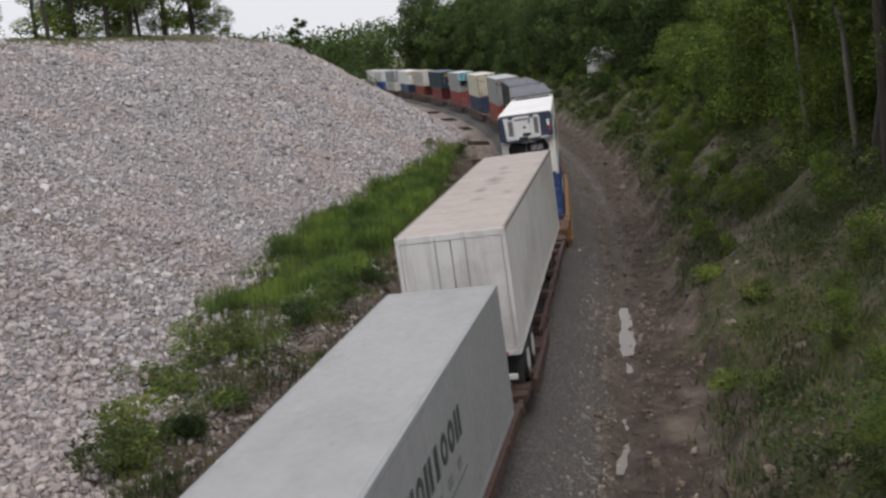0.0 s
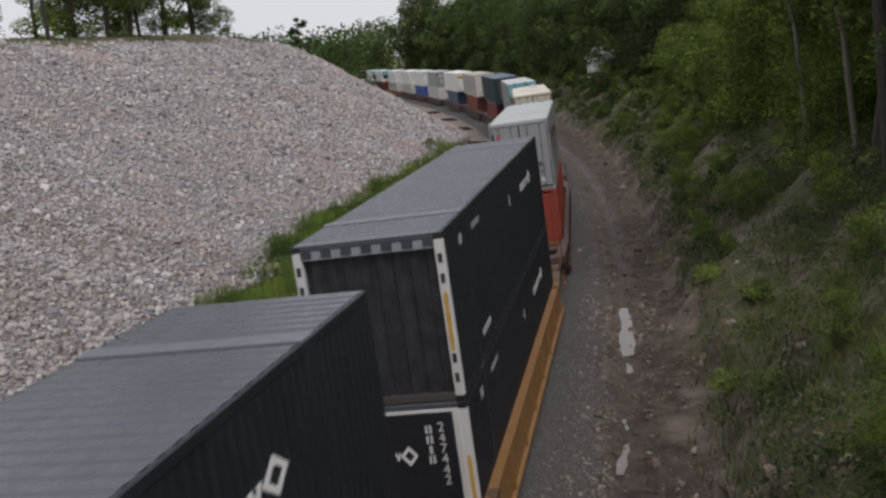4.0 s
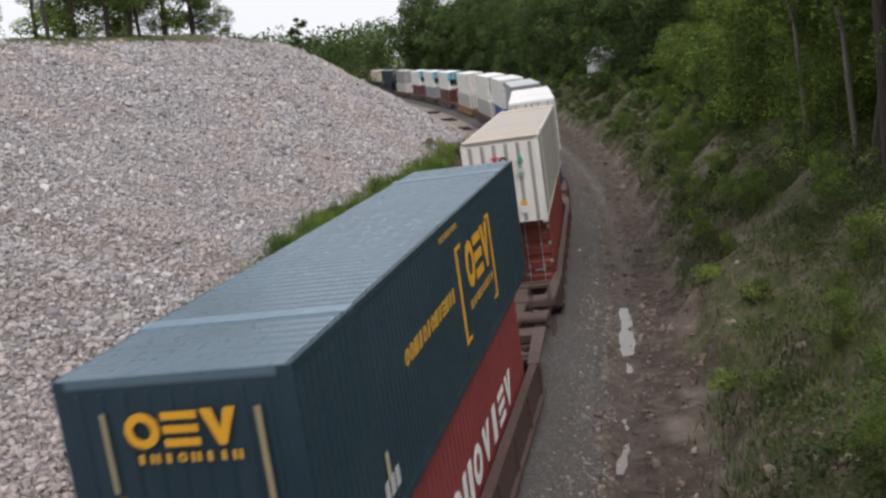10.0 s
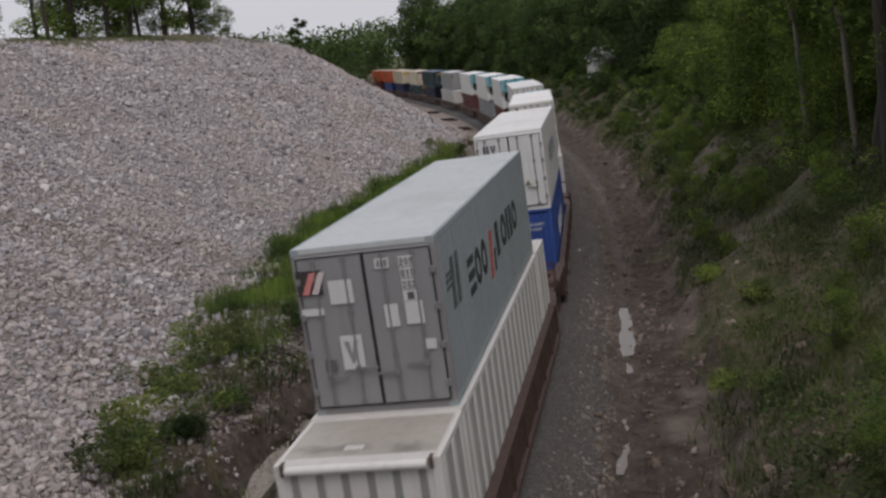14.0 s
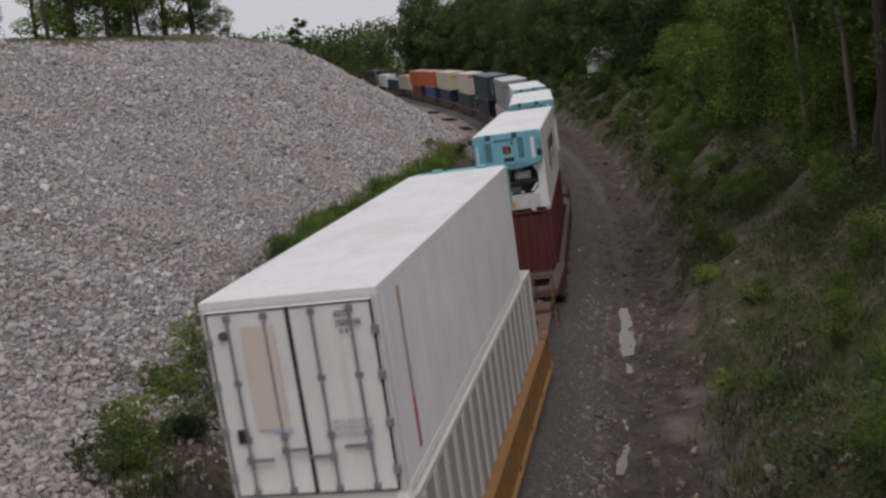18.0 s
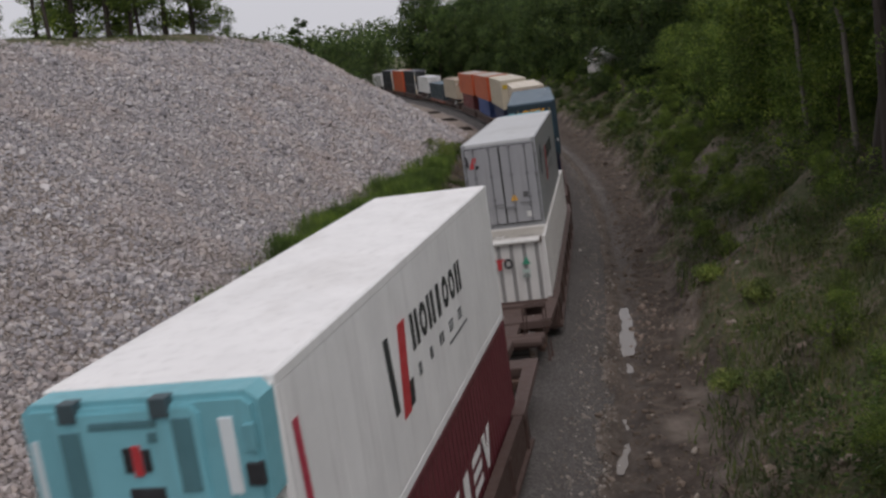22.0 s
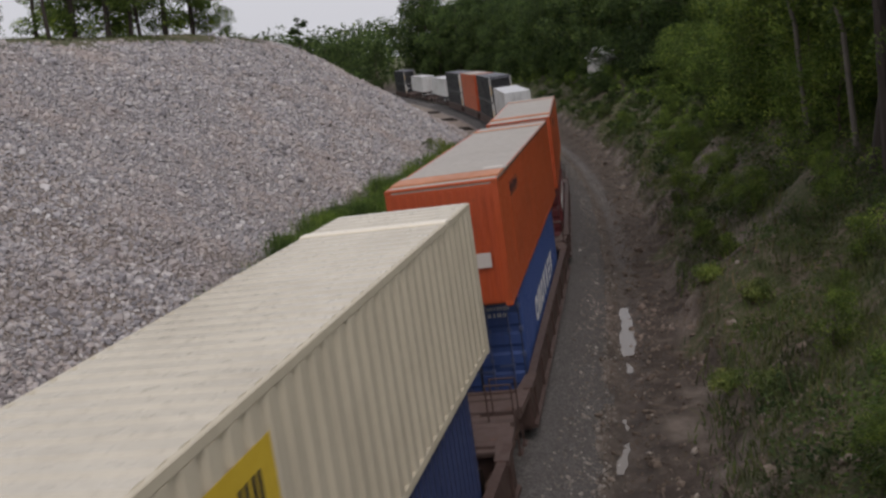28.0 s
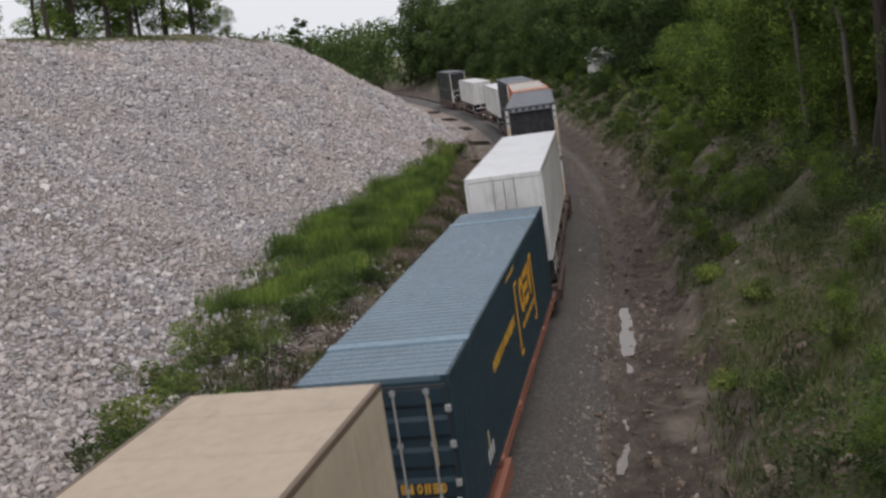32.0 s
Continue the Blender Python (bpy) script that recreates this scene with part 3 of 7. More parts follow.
def genset(root, L, W, H, col, end, dark=False):
    """A clip-on generator with moulded cover, louvres and lugs, at the leading (-1) or trailing (1) end."""
    h = W / 2
    cover = ((-h + 0.01, 0.14), (-h + 0.22, 0.03), (-0.45, -0.03), (0.40, -0.04), (h - 0.28, 0.05), (h - 0.03, 0.18), (h - 0.01, 1.14), (h - 0.12, 1.24), (-h + 0.12, 1.24), (-h + 0.01, 1.14))
    at = pose(0, -L / 2, H - 1.24) if end < 0 else pose(0, L / 2, H - 1.24, 0, 0, 180)
    g = add("generator_cover", (W, end), lambda: plate(cover, -0.46 if end < 0 else -0.44, -0.03, 0.06), paint(col, 0.4, 0.55, 0.0, 0, 0.25), root, "clip-on refrigeration generator with moulded cover", at)
    if end > 0:
        for x in (-0.72, 0.42):
            add("lifting_lug", ("rear",), lambda: boxes((0, 0.24, -0.40, -0.10, 1.20, 1.30), bev=0.02), paint(tuple(c * 0.85 for c in col), 0.45, 0.5), g, at=pose(x, 0, 0))
        add("lid", ("rear",), lambda: boxes((-0.40, 0.30, -0.36, -0.12, 1.22, 1.265), bev=0.015), paint(tuple(min(1, c * 1.15) for c in col), 0.4, 0.5), g, at=pose(0, 0, 0))
        return g
    pale = WHITE if dark else tuple(min(1, c * 1.12) for c in col)
    deep = (0.16, 0.16, 0.17) if dark else tuple(c * 0.45 for c in col)
    x0, x1 = (-0.98, 0.66) if dark else (-0.86, 0.66)
    add("front_panel", (x0, x1), lambda: plate(((x0 + 0.08, 0.12), (x1 - 0.02, 0.16), (x1, 1.08), (x1 - 0.08, 1.17), (x0, 1.15)), -0.50, -0.44, 0.02), paint(pale, 0.4, 0.5, 0.0, 0, 0.2), g, "moulded front panel")
    def bit(name, d, m, label="", bev=0.008):
        add(name, tuple(round(v, 3) for v in d), lambda: boxes(d, bev=bev), m, g, label)
    bit("louvre", (-0.78, -0.56, -0.515, -0.49, 0.32, 0.98), paint(deep, 0.6, 0.5), "dark louvre")
    bit("louvre", (0.38, 0.58, -0.515, -0.49, 0.34, 1.06), paint(deep, 0.6, 0.5), "dark louvre")
    bit("vent_strip", (-0.46, 0.24, -0.512, -0.49, 0.98, 1.06), paint(deep, 0.6, 0.5))
    for x in (-0.74, 0.20):
        bit("lifting_lug", (x, x + 0.18, -0.53, -0.36, 1.07, 1.26), paint((0.05, 0.08, 0.09)), "dark lifting lug")
    bit("inspection_cap", (0.12, 0.22, -0.515, -0.49, 0.84, 0.94), paint(deep))
    bit("exhaust_slot", (-0.16, 0.20, -0.515, -0.49, 0.26, 0.40), M_DARK)
    bit("step_plate", (-0.25, 0.25, -0.50, -0.40, -0.06, 0.04), paint(deep))
    if dark:
        bit("emblem", (-0.12, 0.0, -0.515, -0.49, 0.60, 0.72), paint((0.12, 0.12, 0.14)), "dark emblem")
        bit("battery_box", (-0.34, 0.06, -0.54, -0.40, 0.02, 0.24), M_DARK, "black battery box")
        bit("tail_lamp", (1.02, 1.10, -0.49, -0.44, 0.40, 0.60), paint(RED), "red lamp")
        bit("lamp_case", (0.96, 1.08, -0.50, -0.44, 0.62, 0.90), paint(WHITE), "white lamp case")
        bit("guard_rail", (0.62, 1.0, -0.49, -0.42, 0.08, 0.18), paint((0.55, 0.56, 0.58)), "pale guard rail")
    else:
        bit("badge", (-0.16, -0.08, -0.520, -0.498, 0.56, 0.80), paint(BLACK), "black stroke of the badge")
        bit("badge", (-0.07, 0.03, -0.522, -0.498, 0.52, 0.82), paint(RED), "red stroke of the badge")
        bit("badge", (0.04, 0.12, -0.520, -0.498, 0.56, 0.78), paint(BLACK), "black stroke of the badge")
        bit("marking", (0.82, 0.96, -0.472, -0.45, 0.28, 1.02), paint((0.7, 0.76, 0.77), 0.5, 0.7), "white marking strip")
        bit("marking", (-1.12, -1.04, -0.472, -0.45, 0.25, 0.9), paint((0.6, 0.7, 0.72), 0.5, 0.7), "pale marking strip")
        bit("fuel_filler", (1.06, 1.16, -0.50, -0.42, 0.70, 0.95), paint(tuple(c * 0.8 for c in col)))
        bit("cable_box", (1.02, 1.18, -0.49, -0.42, 0.36, 0.58), M_DARK, "black cable box")
    return g

def reefer_front(root, L, W, H, col):
    """The cooling machinery's end: a frame round a dark recess with shelf, fans, boxes and pipes."""
    m = paint(col, 0.45, 0.7, 0.35)
    mg = paint(tuple(c * 0.8 for c in col), 0.5, 0.7, 0.4)
    y, h, top = -L / 2, W / 2, H - 1.2
    for sx in (-1, 1):
        part("frame_upright", boxes((min(sx * (h - 0.02), sx * (h - 0.30)), max(sx * (h - 0.02), sx * (h - 0.30)), y - 0.05, y + 0.25, 0.1, top), bev=0.015), m, root)
        part("corner_gusset", plate(((sx * (h - 0.28), top), (sx * (h - 0.28), top - 0.34), (sx * (h - 0.50), top)), y - 0.02, y + 0.10), m, root)
        part("corner_gusset", plate(((sx * (h - 0.28), 0.60), (sx * (h - 0.28), 0.92), (sx * (h - 0.56), 0.60)), y - 0.02, y + 0.10), m, root)
        part("foot", boxes((sx * 0.62 - 0.09, sx * 0.62 + 0.09, y - 0.06, y + 0.2, 0.0, 0.12), bev=0.02), mg, root)
    part("frame_head", boxes((-h + 0.02, h - 0.02, y - 0.05, y + 0.25, top, H - 0.06), bev=0.015), m, root)
    part("sill_panel", boxes((-h + 0.30, h - 0.30, y - 0.05, y + 0.25, 0.10, 0.62), bev=0.015), mg, root, "grimy lower panel with ribs")
    for x in (-0.75, -0.35, 0.1, 0.5, 0.8):
        add("panel_rib", (), lambda: boxes((-0.04, 0.04, -0.03, 0.0, 0.02, 0.44), bev=0.01), mg, root, at=pose(x, y - 0.048, 0.12))
    # near-black sheet gives the recess its shade by colour
    part("recess", boxes((-h + 0.28, h - 0.28, y + 0.42, y + 0.48, 0.60, top)), M_DARK, root)
    part("shelf", boxes((-h + 0.30, h - 0.30, y + 0.05, y + 0.42, 0.98, 1.02)), paint((0.05, 0.055, 0.06)), root, "dark shelf")
    part("compressor", rod(bmesh.new(), (-0.30, y + 0.22, 0.80), (0.25, y + 0.22, 0.80), 0.15, 12), paint((0.12, 0.125, 0.13), 0.5, 0.6), root, "dark compressor")
    part("control_box", boxes((0.10, 0.66, y - 0.0, y + 0.3, 1.18, 1.46), bev=0.03), paint((0.42, 0.43, 0.44), 0.5, 0.6), root, "grey control box")
    part("control_panel", boxes((0.22, 0.54, y - 0.012, y - 0.0, 1.24, 1.40)), paint((0.58, 0.59, 0.60)), root, "pale control panel")
    part("junction_box", boxes((0.16, 0.36, y + 0.02, y + 0.2, 1.50, 1.62), bev=0.01), paint((0.35, 0.36, 0.36)), root)
    part("motor_box", boxes((-0.74, -0.24, y + 0.06, y + 0.35, 0.64, 0.94), bev=0.02), paint((0.16, 0.165, 0.17), 0.5, 0.6), root, "grey motor box")
    for x in (-0.18, 0.24):
        part("valve", boxes((x, x + 0.12, y + 0.0, y + 0.08, 0.66, 0.75), bev=0.01), paint((0.6, 0.6, 0.58)), root, "pale valve")
    part("pipe", rod(bmesh.new(), (-0.82, y + 0.15, 1.05), (0.85, y + 0.15, 1.10), 0.025, 6), paint((0.25, 0.2, 0.15)), root)
    part("pipe", rod(bmesh.new(), (-0.2, y + 0.12, 0.66), (-0.05, y + 0.12, 1.6), 0.02, 6), paint((0.3, 0.3, 0.3)), root)
    part("brace", rod(bmesh.new(), (0.66, y - 0.02, 0.72), (0.90, y - 0.02, 1.02), 0.045, 6), m, root)
    part("warning_sticker", plate(((-0.16, 0.22), (0.04, 0.22), (-0.06, 0.42)), y - 0.085, y - 0.079), paint(YELLOW), root, "yellow warning triangle")

def text_part(body, size, at, material, parent, label="", wide=0.0):
    cu = bpy.data.curves.new("text", "FONT")
    cu.body, cu.size, cu.extrude = body, size, 0.004
    tmp = bpy.data.objects.new("text", cu)
    me = bpy.data.meshes.new_from_object(tmp)
    bpy.data.objects.remove(tmp)
    bpy.data.curves.remove(cu)
    me.materials.append(material)
    if wide:
        far = max(v.co.x for v in me.vertices)
        me.transform(Matrix.Diagonal((wide / far, 1, 1, 1)))
    ob = part_me("lettering", me, parent, label)
    ob.matrix_basis = at
    return ob

def container(label, L, W, H, col, style="corrugated", front="doors", rear="plain", roof=None, doorcol=None, rust=0.1, dirt=0.4, post=None, endcol=None, rodcol=(0.30, 0.30, 0.30), stain=0.25, ribcol=None, flat_roof=False, pitch=(0.20, 0.022), gencol=(0.17, 0.44, 0.50), blobs=(), blotch=0.0):
    """A shipping container, base centre at its origin, leading end at -y."""
    root = tagged(new("shipping_container"), label, "shipping container", group="containers on the train")
    m = paint(col, 0.45, dirt, rust, 0, blotch)
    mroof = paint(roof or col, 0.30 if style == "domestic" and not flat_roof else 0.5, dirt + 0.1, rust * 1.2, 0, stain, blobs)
    mend = paint(endcol or col, 0.45, dirt + 0.1, rust, 0, blotch * 2)
    mpost = paint(post or col, 0.45, dirt, rust)
    # end ribs darkened in colour to stand for shaded recesses
    mrib = paint(tuple(c * 0.42 for c in (endcol or col)), 0.5, dirt, rust)
    lw, hw = L - 0.30, H - 0.28
    reef = style == "smooth"
    for side in (1, -1):
        at = pose(side * W / 2 if side > 0 else -W / 2, -lw / 2 if side > 0 else lw / 2, 0.16, 0, 0, 0 if side > 0 else 180)
        if style == "corrugated":
            add("side_wall", (round(lw, 2), round(hw, 2)), lambda: solid(ribbed(lw, hw, 0.28, 0.036)), m, root, at=at)
        elif style == "domestic":
            add("side_wall", (round(lw, 2), round(hw, 2), pitch), lambda: solid(ribbed(lw, hw, *pitch)), m, root, at=at)
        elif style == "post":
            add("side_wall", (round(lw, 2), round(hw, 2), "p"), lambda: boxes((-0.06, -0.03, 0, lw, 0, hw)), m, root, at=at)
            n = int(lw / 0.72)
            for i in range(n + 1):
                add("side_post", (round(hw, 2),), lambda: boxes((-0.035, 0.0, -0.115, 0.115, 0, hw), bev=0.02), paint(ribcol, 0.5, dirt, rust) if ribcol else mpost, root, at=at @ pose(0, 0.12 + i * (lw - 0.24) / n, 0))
        else:
            add("side_wall", (round(lw, 2), round(hw, 2), "s"), lambda: smooth_wall(lw, hw), m, root, at=at)
        add("top_rail", (round(L, 2),), lambda: boxes((-0.07, 0.002, 0, lw, -0.06, 0.06), bev=0.012), mpost, root, at=at @ pose(0, 0, hw + 0.06))
        add("bottom_rail", (round(L, 2),), lambda: boxes((-0.07, 0.002, 0, lw, -0.14, 0.0), bev=0.012), mpost, root, at=at)
    # roof
    if reef or flat_roof:
        add("roof", (round(L, 2), W, "s"), lambda: boxes((-W / 2 + 0.05, W / 2 - 0.05, -L / 2 + 0.04, L / 2 - 0.04, -0.08, 0.0), bev=0.02), mroof, root, at=pose(0, 0, H))
    else:
        def roof_sheet():
            bm = solid(ribbed(L - 0.2, W - 0.1, *((0.26, 0.014) if style == "domestic" and pitch[0] < 0.3 else (0.36, 0.03))))
            bmesh.ops.rotate(bm, verts=bm.verts, matrix=Matrix.Rotation(radians(-90), 3, "Y"))
            return bm
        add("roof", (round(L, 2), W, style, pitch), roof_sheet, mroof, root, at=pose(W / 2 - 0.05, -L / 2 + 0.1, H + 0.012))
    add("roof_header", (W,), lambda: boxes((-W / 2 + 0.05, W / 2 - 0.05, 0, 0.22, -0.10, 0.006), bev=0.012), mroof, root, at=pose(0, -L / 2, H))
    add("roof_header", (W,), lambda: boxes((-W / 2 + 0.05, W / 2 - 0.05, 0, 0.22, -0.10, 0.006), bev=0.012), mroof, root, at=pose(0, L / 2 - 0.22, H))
    add("base_frame", (round(L, 2), W), lambda: boxes((-W / 2 + 0.05, W / 2 - 0.05, -L / 2 + 0.05, L / 2 - 0.05, 0.03, 0.15)), paint((0.08, 0.07, 0.065)), root)
    if style in ("domestic", "post") and L > 14:
        for y in (-12.19 / 2, 12.19 / 2):
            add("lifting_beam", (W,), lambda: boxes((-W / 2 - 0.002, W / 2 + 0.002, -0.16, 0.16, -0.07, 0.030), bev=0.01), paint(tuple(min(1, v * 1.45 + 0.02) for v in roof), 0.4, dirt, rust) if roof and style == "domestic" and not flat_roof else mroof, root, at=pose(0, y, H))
            for side in (1, -1):
                add("lifting_post", (round(H, 2),), lambda: boxes((-0.05, 0.006, -0.08, 0.08, 0.0, hw + 0.1), bev=0.01), mpost, root, at=pose(side * W / 2, y, 0.1, 0, 0, 0 if side > 0 else 180))
    for sx in (-1, 1):
        for sy in (-1, 1):
            add("corner_post", (round(H, 2), sx), lambda: boxes((-0.08, 0.08, -0.07, 0.07, 0.11, H - 0.11), bev=0.015), mend if sy < 0 else mpost, root, at=pose(sx * (W / 2 - 0.08), sy * (L / 2 - 0.07), 0))
            for z in (0, H - 0.118):
                add("corner_casting", (), lambda: boxes((-0.081, 0.081, -0.089, 0.089, 0, 0.118), bev=0.012), mpost, root, at=pose(sx * (W / 2 - 0.079), sy * (L / 2 - 0.087), z))
    # ends
    ew = W - 0.3
    def end_sheet():
        bm = solid(ribbed(ew, H - 0.3, 0.28, 0.036))
        return bm
    end_at = {-1: pose(-ew / 2, -L / 2 + 0.0, 0.15, 0, 0, -90), 1: pose(ew / 2, L / 2 - 0.0, 0.15, 0, 0, 90)}
    add("end_wall", (round(ew, 3), H), end_sheet, mpost, root, at=end_at[1])
    if rear == "genset":
        genset(root, L, W, H, gencol, 1)
    if front == "doors":
        add("door_frame", (W, H), lambda: boxes((-W / 2 + 0.02, W / 2 - 0.02, 0, 0.1, H - 0.16, H - 0.02), (-W / 2 + 0.02, W / 2 - 0.02, 0, 0.1, 0.0, 0.14), (-W / 2 + 0.16, W / 2 - 0.16, 0.02, 0.05, 0.14, H - 0.16), bev=0.01), mend, root, at=pose(0, -L / 2 + 0.002, 0))
        doors(root, L, W, H, doorcol or endcol or col, not reef, rodcol)
    elif front == "reefer":
        reefer_front(root, L, W, H, col)
    elif front == "panel":
        add("end_wall", (W, H, "flat"), lambda: boxes((-W / 2 + 0.14, W / 2 - 0.14, -0.03, 0.02, 0.08, H - 0.09), bev=0.015), mend, root, at=pose(0, -L / 2 + 0.02, 0))
    elif front == "louvred":
        add("end_wall", (W, H, "flat"), lambda: boxes((-W / 2 + 0.14, W / 2 - 0.14, -0.03, 0.02, 0.08, H - 0.09), bev=0.015), mend, root, at=pose(0, -L / 2 + 0.02, 0))
        for i in range(8):
            add("end_rib", (W,), lambda: boxes((-W / 2 + 0.25, W / 2 - 0.25, -0.06, -0.02, -0.09, 0.05), bev=0.02), mend, root, at=pose(0, -L / 2 + 0.01, 0.35 + i * 0.24))
    elif front == "postend":
        add("end_wall", (W, H, "flat"), lambda: boxes((-W / 2 + 0.14, W / 2 - 0.14, -0.0, 0.03, 0.08, H - 0.09), bev=0.01), mend, root, at=pose(0, -L / 2 + 0.02, 0))
        for i in range(6):
            add("end_post", (H,), lambda: boxes((-0.06, 0.06, -0.030, 0.0, 0.12, H - 0.15), bev=0.012), mrib, root, at=pose(-W / 2 + 0.3 + i * (W - 0.6) / 5, -L / 2 + 0.025, 0))
    elif front == "gap":
        add("end_wall", (round(ew, 3), H), end_sheet, M_DARK, root, at=pose(-ew / 2, -L / 2 + 0.12, 0.15, 0, 0, -90))
    else:
        add("end_wall", (round(ew, 3), H), end_sheet, mend, root, at=end_at[-1])
    return root

def smooth_wall(lw, hw):
    """A flush panelled flank: one sheet with narrow seams."""
    bm = bmesh.new()
    n = int(lw / 1.2)
    ys = []
    for i in range(n):
        a, b = i * lw / n, (i + 1) * lw / n
        ys += [(a, -0.009), (a + 0.008, -0.002), ((a + b) / 2, -0.004), (b - 0.008, -0.002)]
    ys.append((lw, -0.009))
    lo = [bm.verts.new((x, y, 0)) for y, x in ys]
    hi = [bm.verts.new((x, y, hw)) for y, x in ys]
    for a in range(len(ys) - 1):
        bm.faces.new((lo[a], lo[a + 1], hi[a + 1], hi[a]))
    return solid(bm, 0.04)

def wheel():
    bm = bmesh.new()
    rod(bm, (-0.07, 0, 0), (0.07, 0, 0), 0.42, 18)
    rod(bm, (-0.09, 0, 0), (-0.05, 0, 0), 0.45, 18)
    return bm

def beam(profile, y0, y1):
    """A rolled section: an (x, z) outline drawn out along y."""
    bm = bmesh.new()
    a = [bm.verts.new((x, y0, z)) for x, z in profile]
    b = [bm.verts.new((x, y1, z)) for x, z in profile]
    n = len(profile)
    for k in range(n):
        bm.faces.new((a[k], a[(k + 1) % n], b[(k + 1) % n], b[k]))
    bm.faces.new(a)
    bm.faces.new(b)
    bmesh.ops.recalc_face_normals(bm, faces=bm.faces)
    return bm

def bogie(root, y, col):
    t = part("bogie", boxes((-0.16, 0.16, y - 0.35, y + 0.35, 0.45, 0.75), (-1.0, 1.0, y - 0.2, y + 0.2, 0.5, 0.8), bev=0.03), M_RUST, root, "rusty two-axle bogie")
    for sx in (-1, 1):
        add("side_frame", (), lambda: boxes((-0.07, 0.07, -1.15, 1.15, 0.42, 0.62), (-0.08, 0.08, -0.35, 0.35, 0.22, 0.5), (-0.09, 0.09, -1.05, -0.75, 0.3, 0.6), (-0.09, 0.09, 0.75, 1.05, 0.3, 0.6), bev=0.02), M_RUST, t, at=pose(sx * 1.02, y, 0))
        for dy in (-0.9, 0.9):
            add("wheel", (), wheel, M_RAIL, t, "steel wheel", pose(sx * 0.76, y + dy, 0.43, 0, 0, 0 if sx > 0 else 180))
    for dy in (-0.9, 0.9):
        bm = bmesh.new(); rod(bm, (-0.8, y + dy, 0.43), (0.8, y + dy, 0.43), 0.07, 8)
        part("axle", bm, M_RUST, t)

def well_car(label, well, ahead, behind, col):
    """A double-stack well wagon: deep side sills, end platforms over the bogies, couplers."""
    root = tagged(new("well_wagon"), label, "railway wagon", group="wagons of the train")
    m, hw = paint(col, 0.6, 0.6, 0.5), well / 2 + 0.15
    ml = paint((0.115, 0.066, 0.036) if col == TTX else tuple(min(1, c * 1.15 + 0.015) for c in col), 0.7, 0.8, 0.5)
    for sx in (-1, 1):
        s = add("side_sill", (round(hw, 2),), lambda: beam(((-0.04, 0.20), (0.12, 0.20), (0.12, 0.28), (0.04, 0.30), (0.04, 1.05), (0.08, 1.06), (0.08, 1.17), (-0.11, 1.18), (-0.11, 1.06), (-0.04, 1.05)), -hw, hw), m, root, at=pose(sx * 1.40, 0, 0, 0, 0, 0 if sx > 0 else 180))
        n = int(hw / 1.0)
        for i in range(n):
            add("stiffener", (), lambda: boxes((0.03, 0.10, -0.04, 0.04, 0.28, 1.06), bev=0.01), m, s, at=pose(0, -hw + 0.6 + i * (2 * hw - 1.2) / max(1, n - 1), 0))
    part("well_floor", boxes((-1.36, 1.36, -hw, -hw + 1.2, 0.16, 0.24), (-1.36, 1.36, hw - 1.2, hw, 0.16, 0.24), (-1.36, 1.36, -0.5, 0.5, 0.16, 0.24), (-0.15, 0.15, -hw, hw, 0.16, 0.22)), m, root)
    for sy, reach in ((-1, ahead), (1, behind)):
        e = max(reach - 0.30, hw + 0.75)
        y0, y1 = sorted((sy * hw, sy * e))
        dep = y1 - y0
        part("bulkhead", boxes((-1.40, 1.40, sy * hw - 0.06, sy * hw + 0.06, 0.25, 1.15), bev=0.015), m, root)
        yb = sy * (hw + dep * 0.55)
        p = part("draft_sill", boxes((-0.42, 0.42, y0, y1, 0.78, 1.02), bev=0.02), ml, root, "worn centre sill over the bogie")
        part("body_bolster", boxes((-1.30, 1.30, yb - 0.34, yb + 0.34, 0.84, 1.08), bev=0.02), ml, root, "worn cross bolster over the bogie")
        part("deck_plate", boxes((-1.36, 1.36, sy * hw + sy * 0.06 - 0.28, sy * hw + sy * 0.06 + 0.28, 0.98, 1.10), bev=0.02), ml, root, "worn deck plate")
        for sx in (-1, 1):
            bm = bmesh.new()
            a, b = sy * (hw - 0.9), yb + sy * 0.3
            vs = [bm.verts.new(q) for q in ((sx * 1.52, a, 1.19), (sx * 1.24, a, 1.19), (sx * 0.98, b, 1.105), (sx * 1.34, b, 1.105), (sx * 1.52, a, 1.06), (sx * 1.24, a, 1.06), (sx * 0.98, b, 0.94), (sx * 1.34, b, 0.94))]
            for f in ((0, 1, 2, 3), (7, 6, 5, 4), (0, 4, 5, 1), (1, 5, 6, 2), (2, 6, 7, 3), (3, 7, 4, 0)):
                bm.faces.new([vs[k] for k in f])
            bmesh.ops.recalc_face_normals(bm, faces=bm.faces)
            part("gusset_plate", bm, ml, root, "worn sloping gusset plate")
            part("step", boxes((sx * 1.36 - 0.05, sx * 1.36 + 0.05, sy * e - 0.25, sy * e + 0.05, 0.42, 0.46), (sx * 1.36 - 0.02, sx * 1.36 + 0.02, sy * e - 0.22, sy * e - 0.18, 0.42, 0.9)), m, root, "steel foot step")
        part("grab_rail", rod(rod(rod(bmesh.new(), (1.30, sy * e, 1.1), (1.30, sy * e, 1.9), 0.02), (0.75, sy * e, 1.1), (0.75, sy * e, 1.9), 0.02), (0.75, sy * e, 1.9), (1.30, sy * e, 1.9), 0.02), m, p)
        part("brake_pipe", rod(bmesh.new(), (-0.45, y0, 1.12), (-0.45, y1, 1.12), 0.05, 8), M_RUST, p)
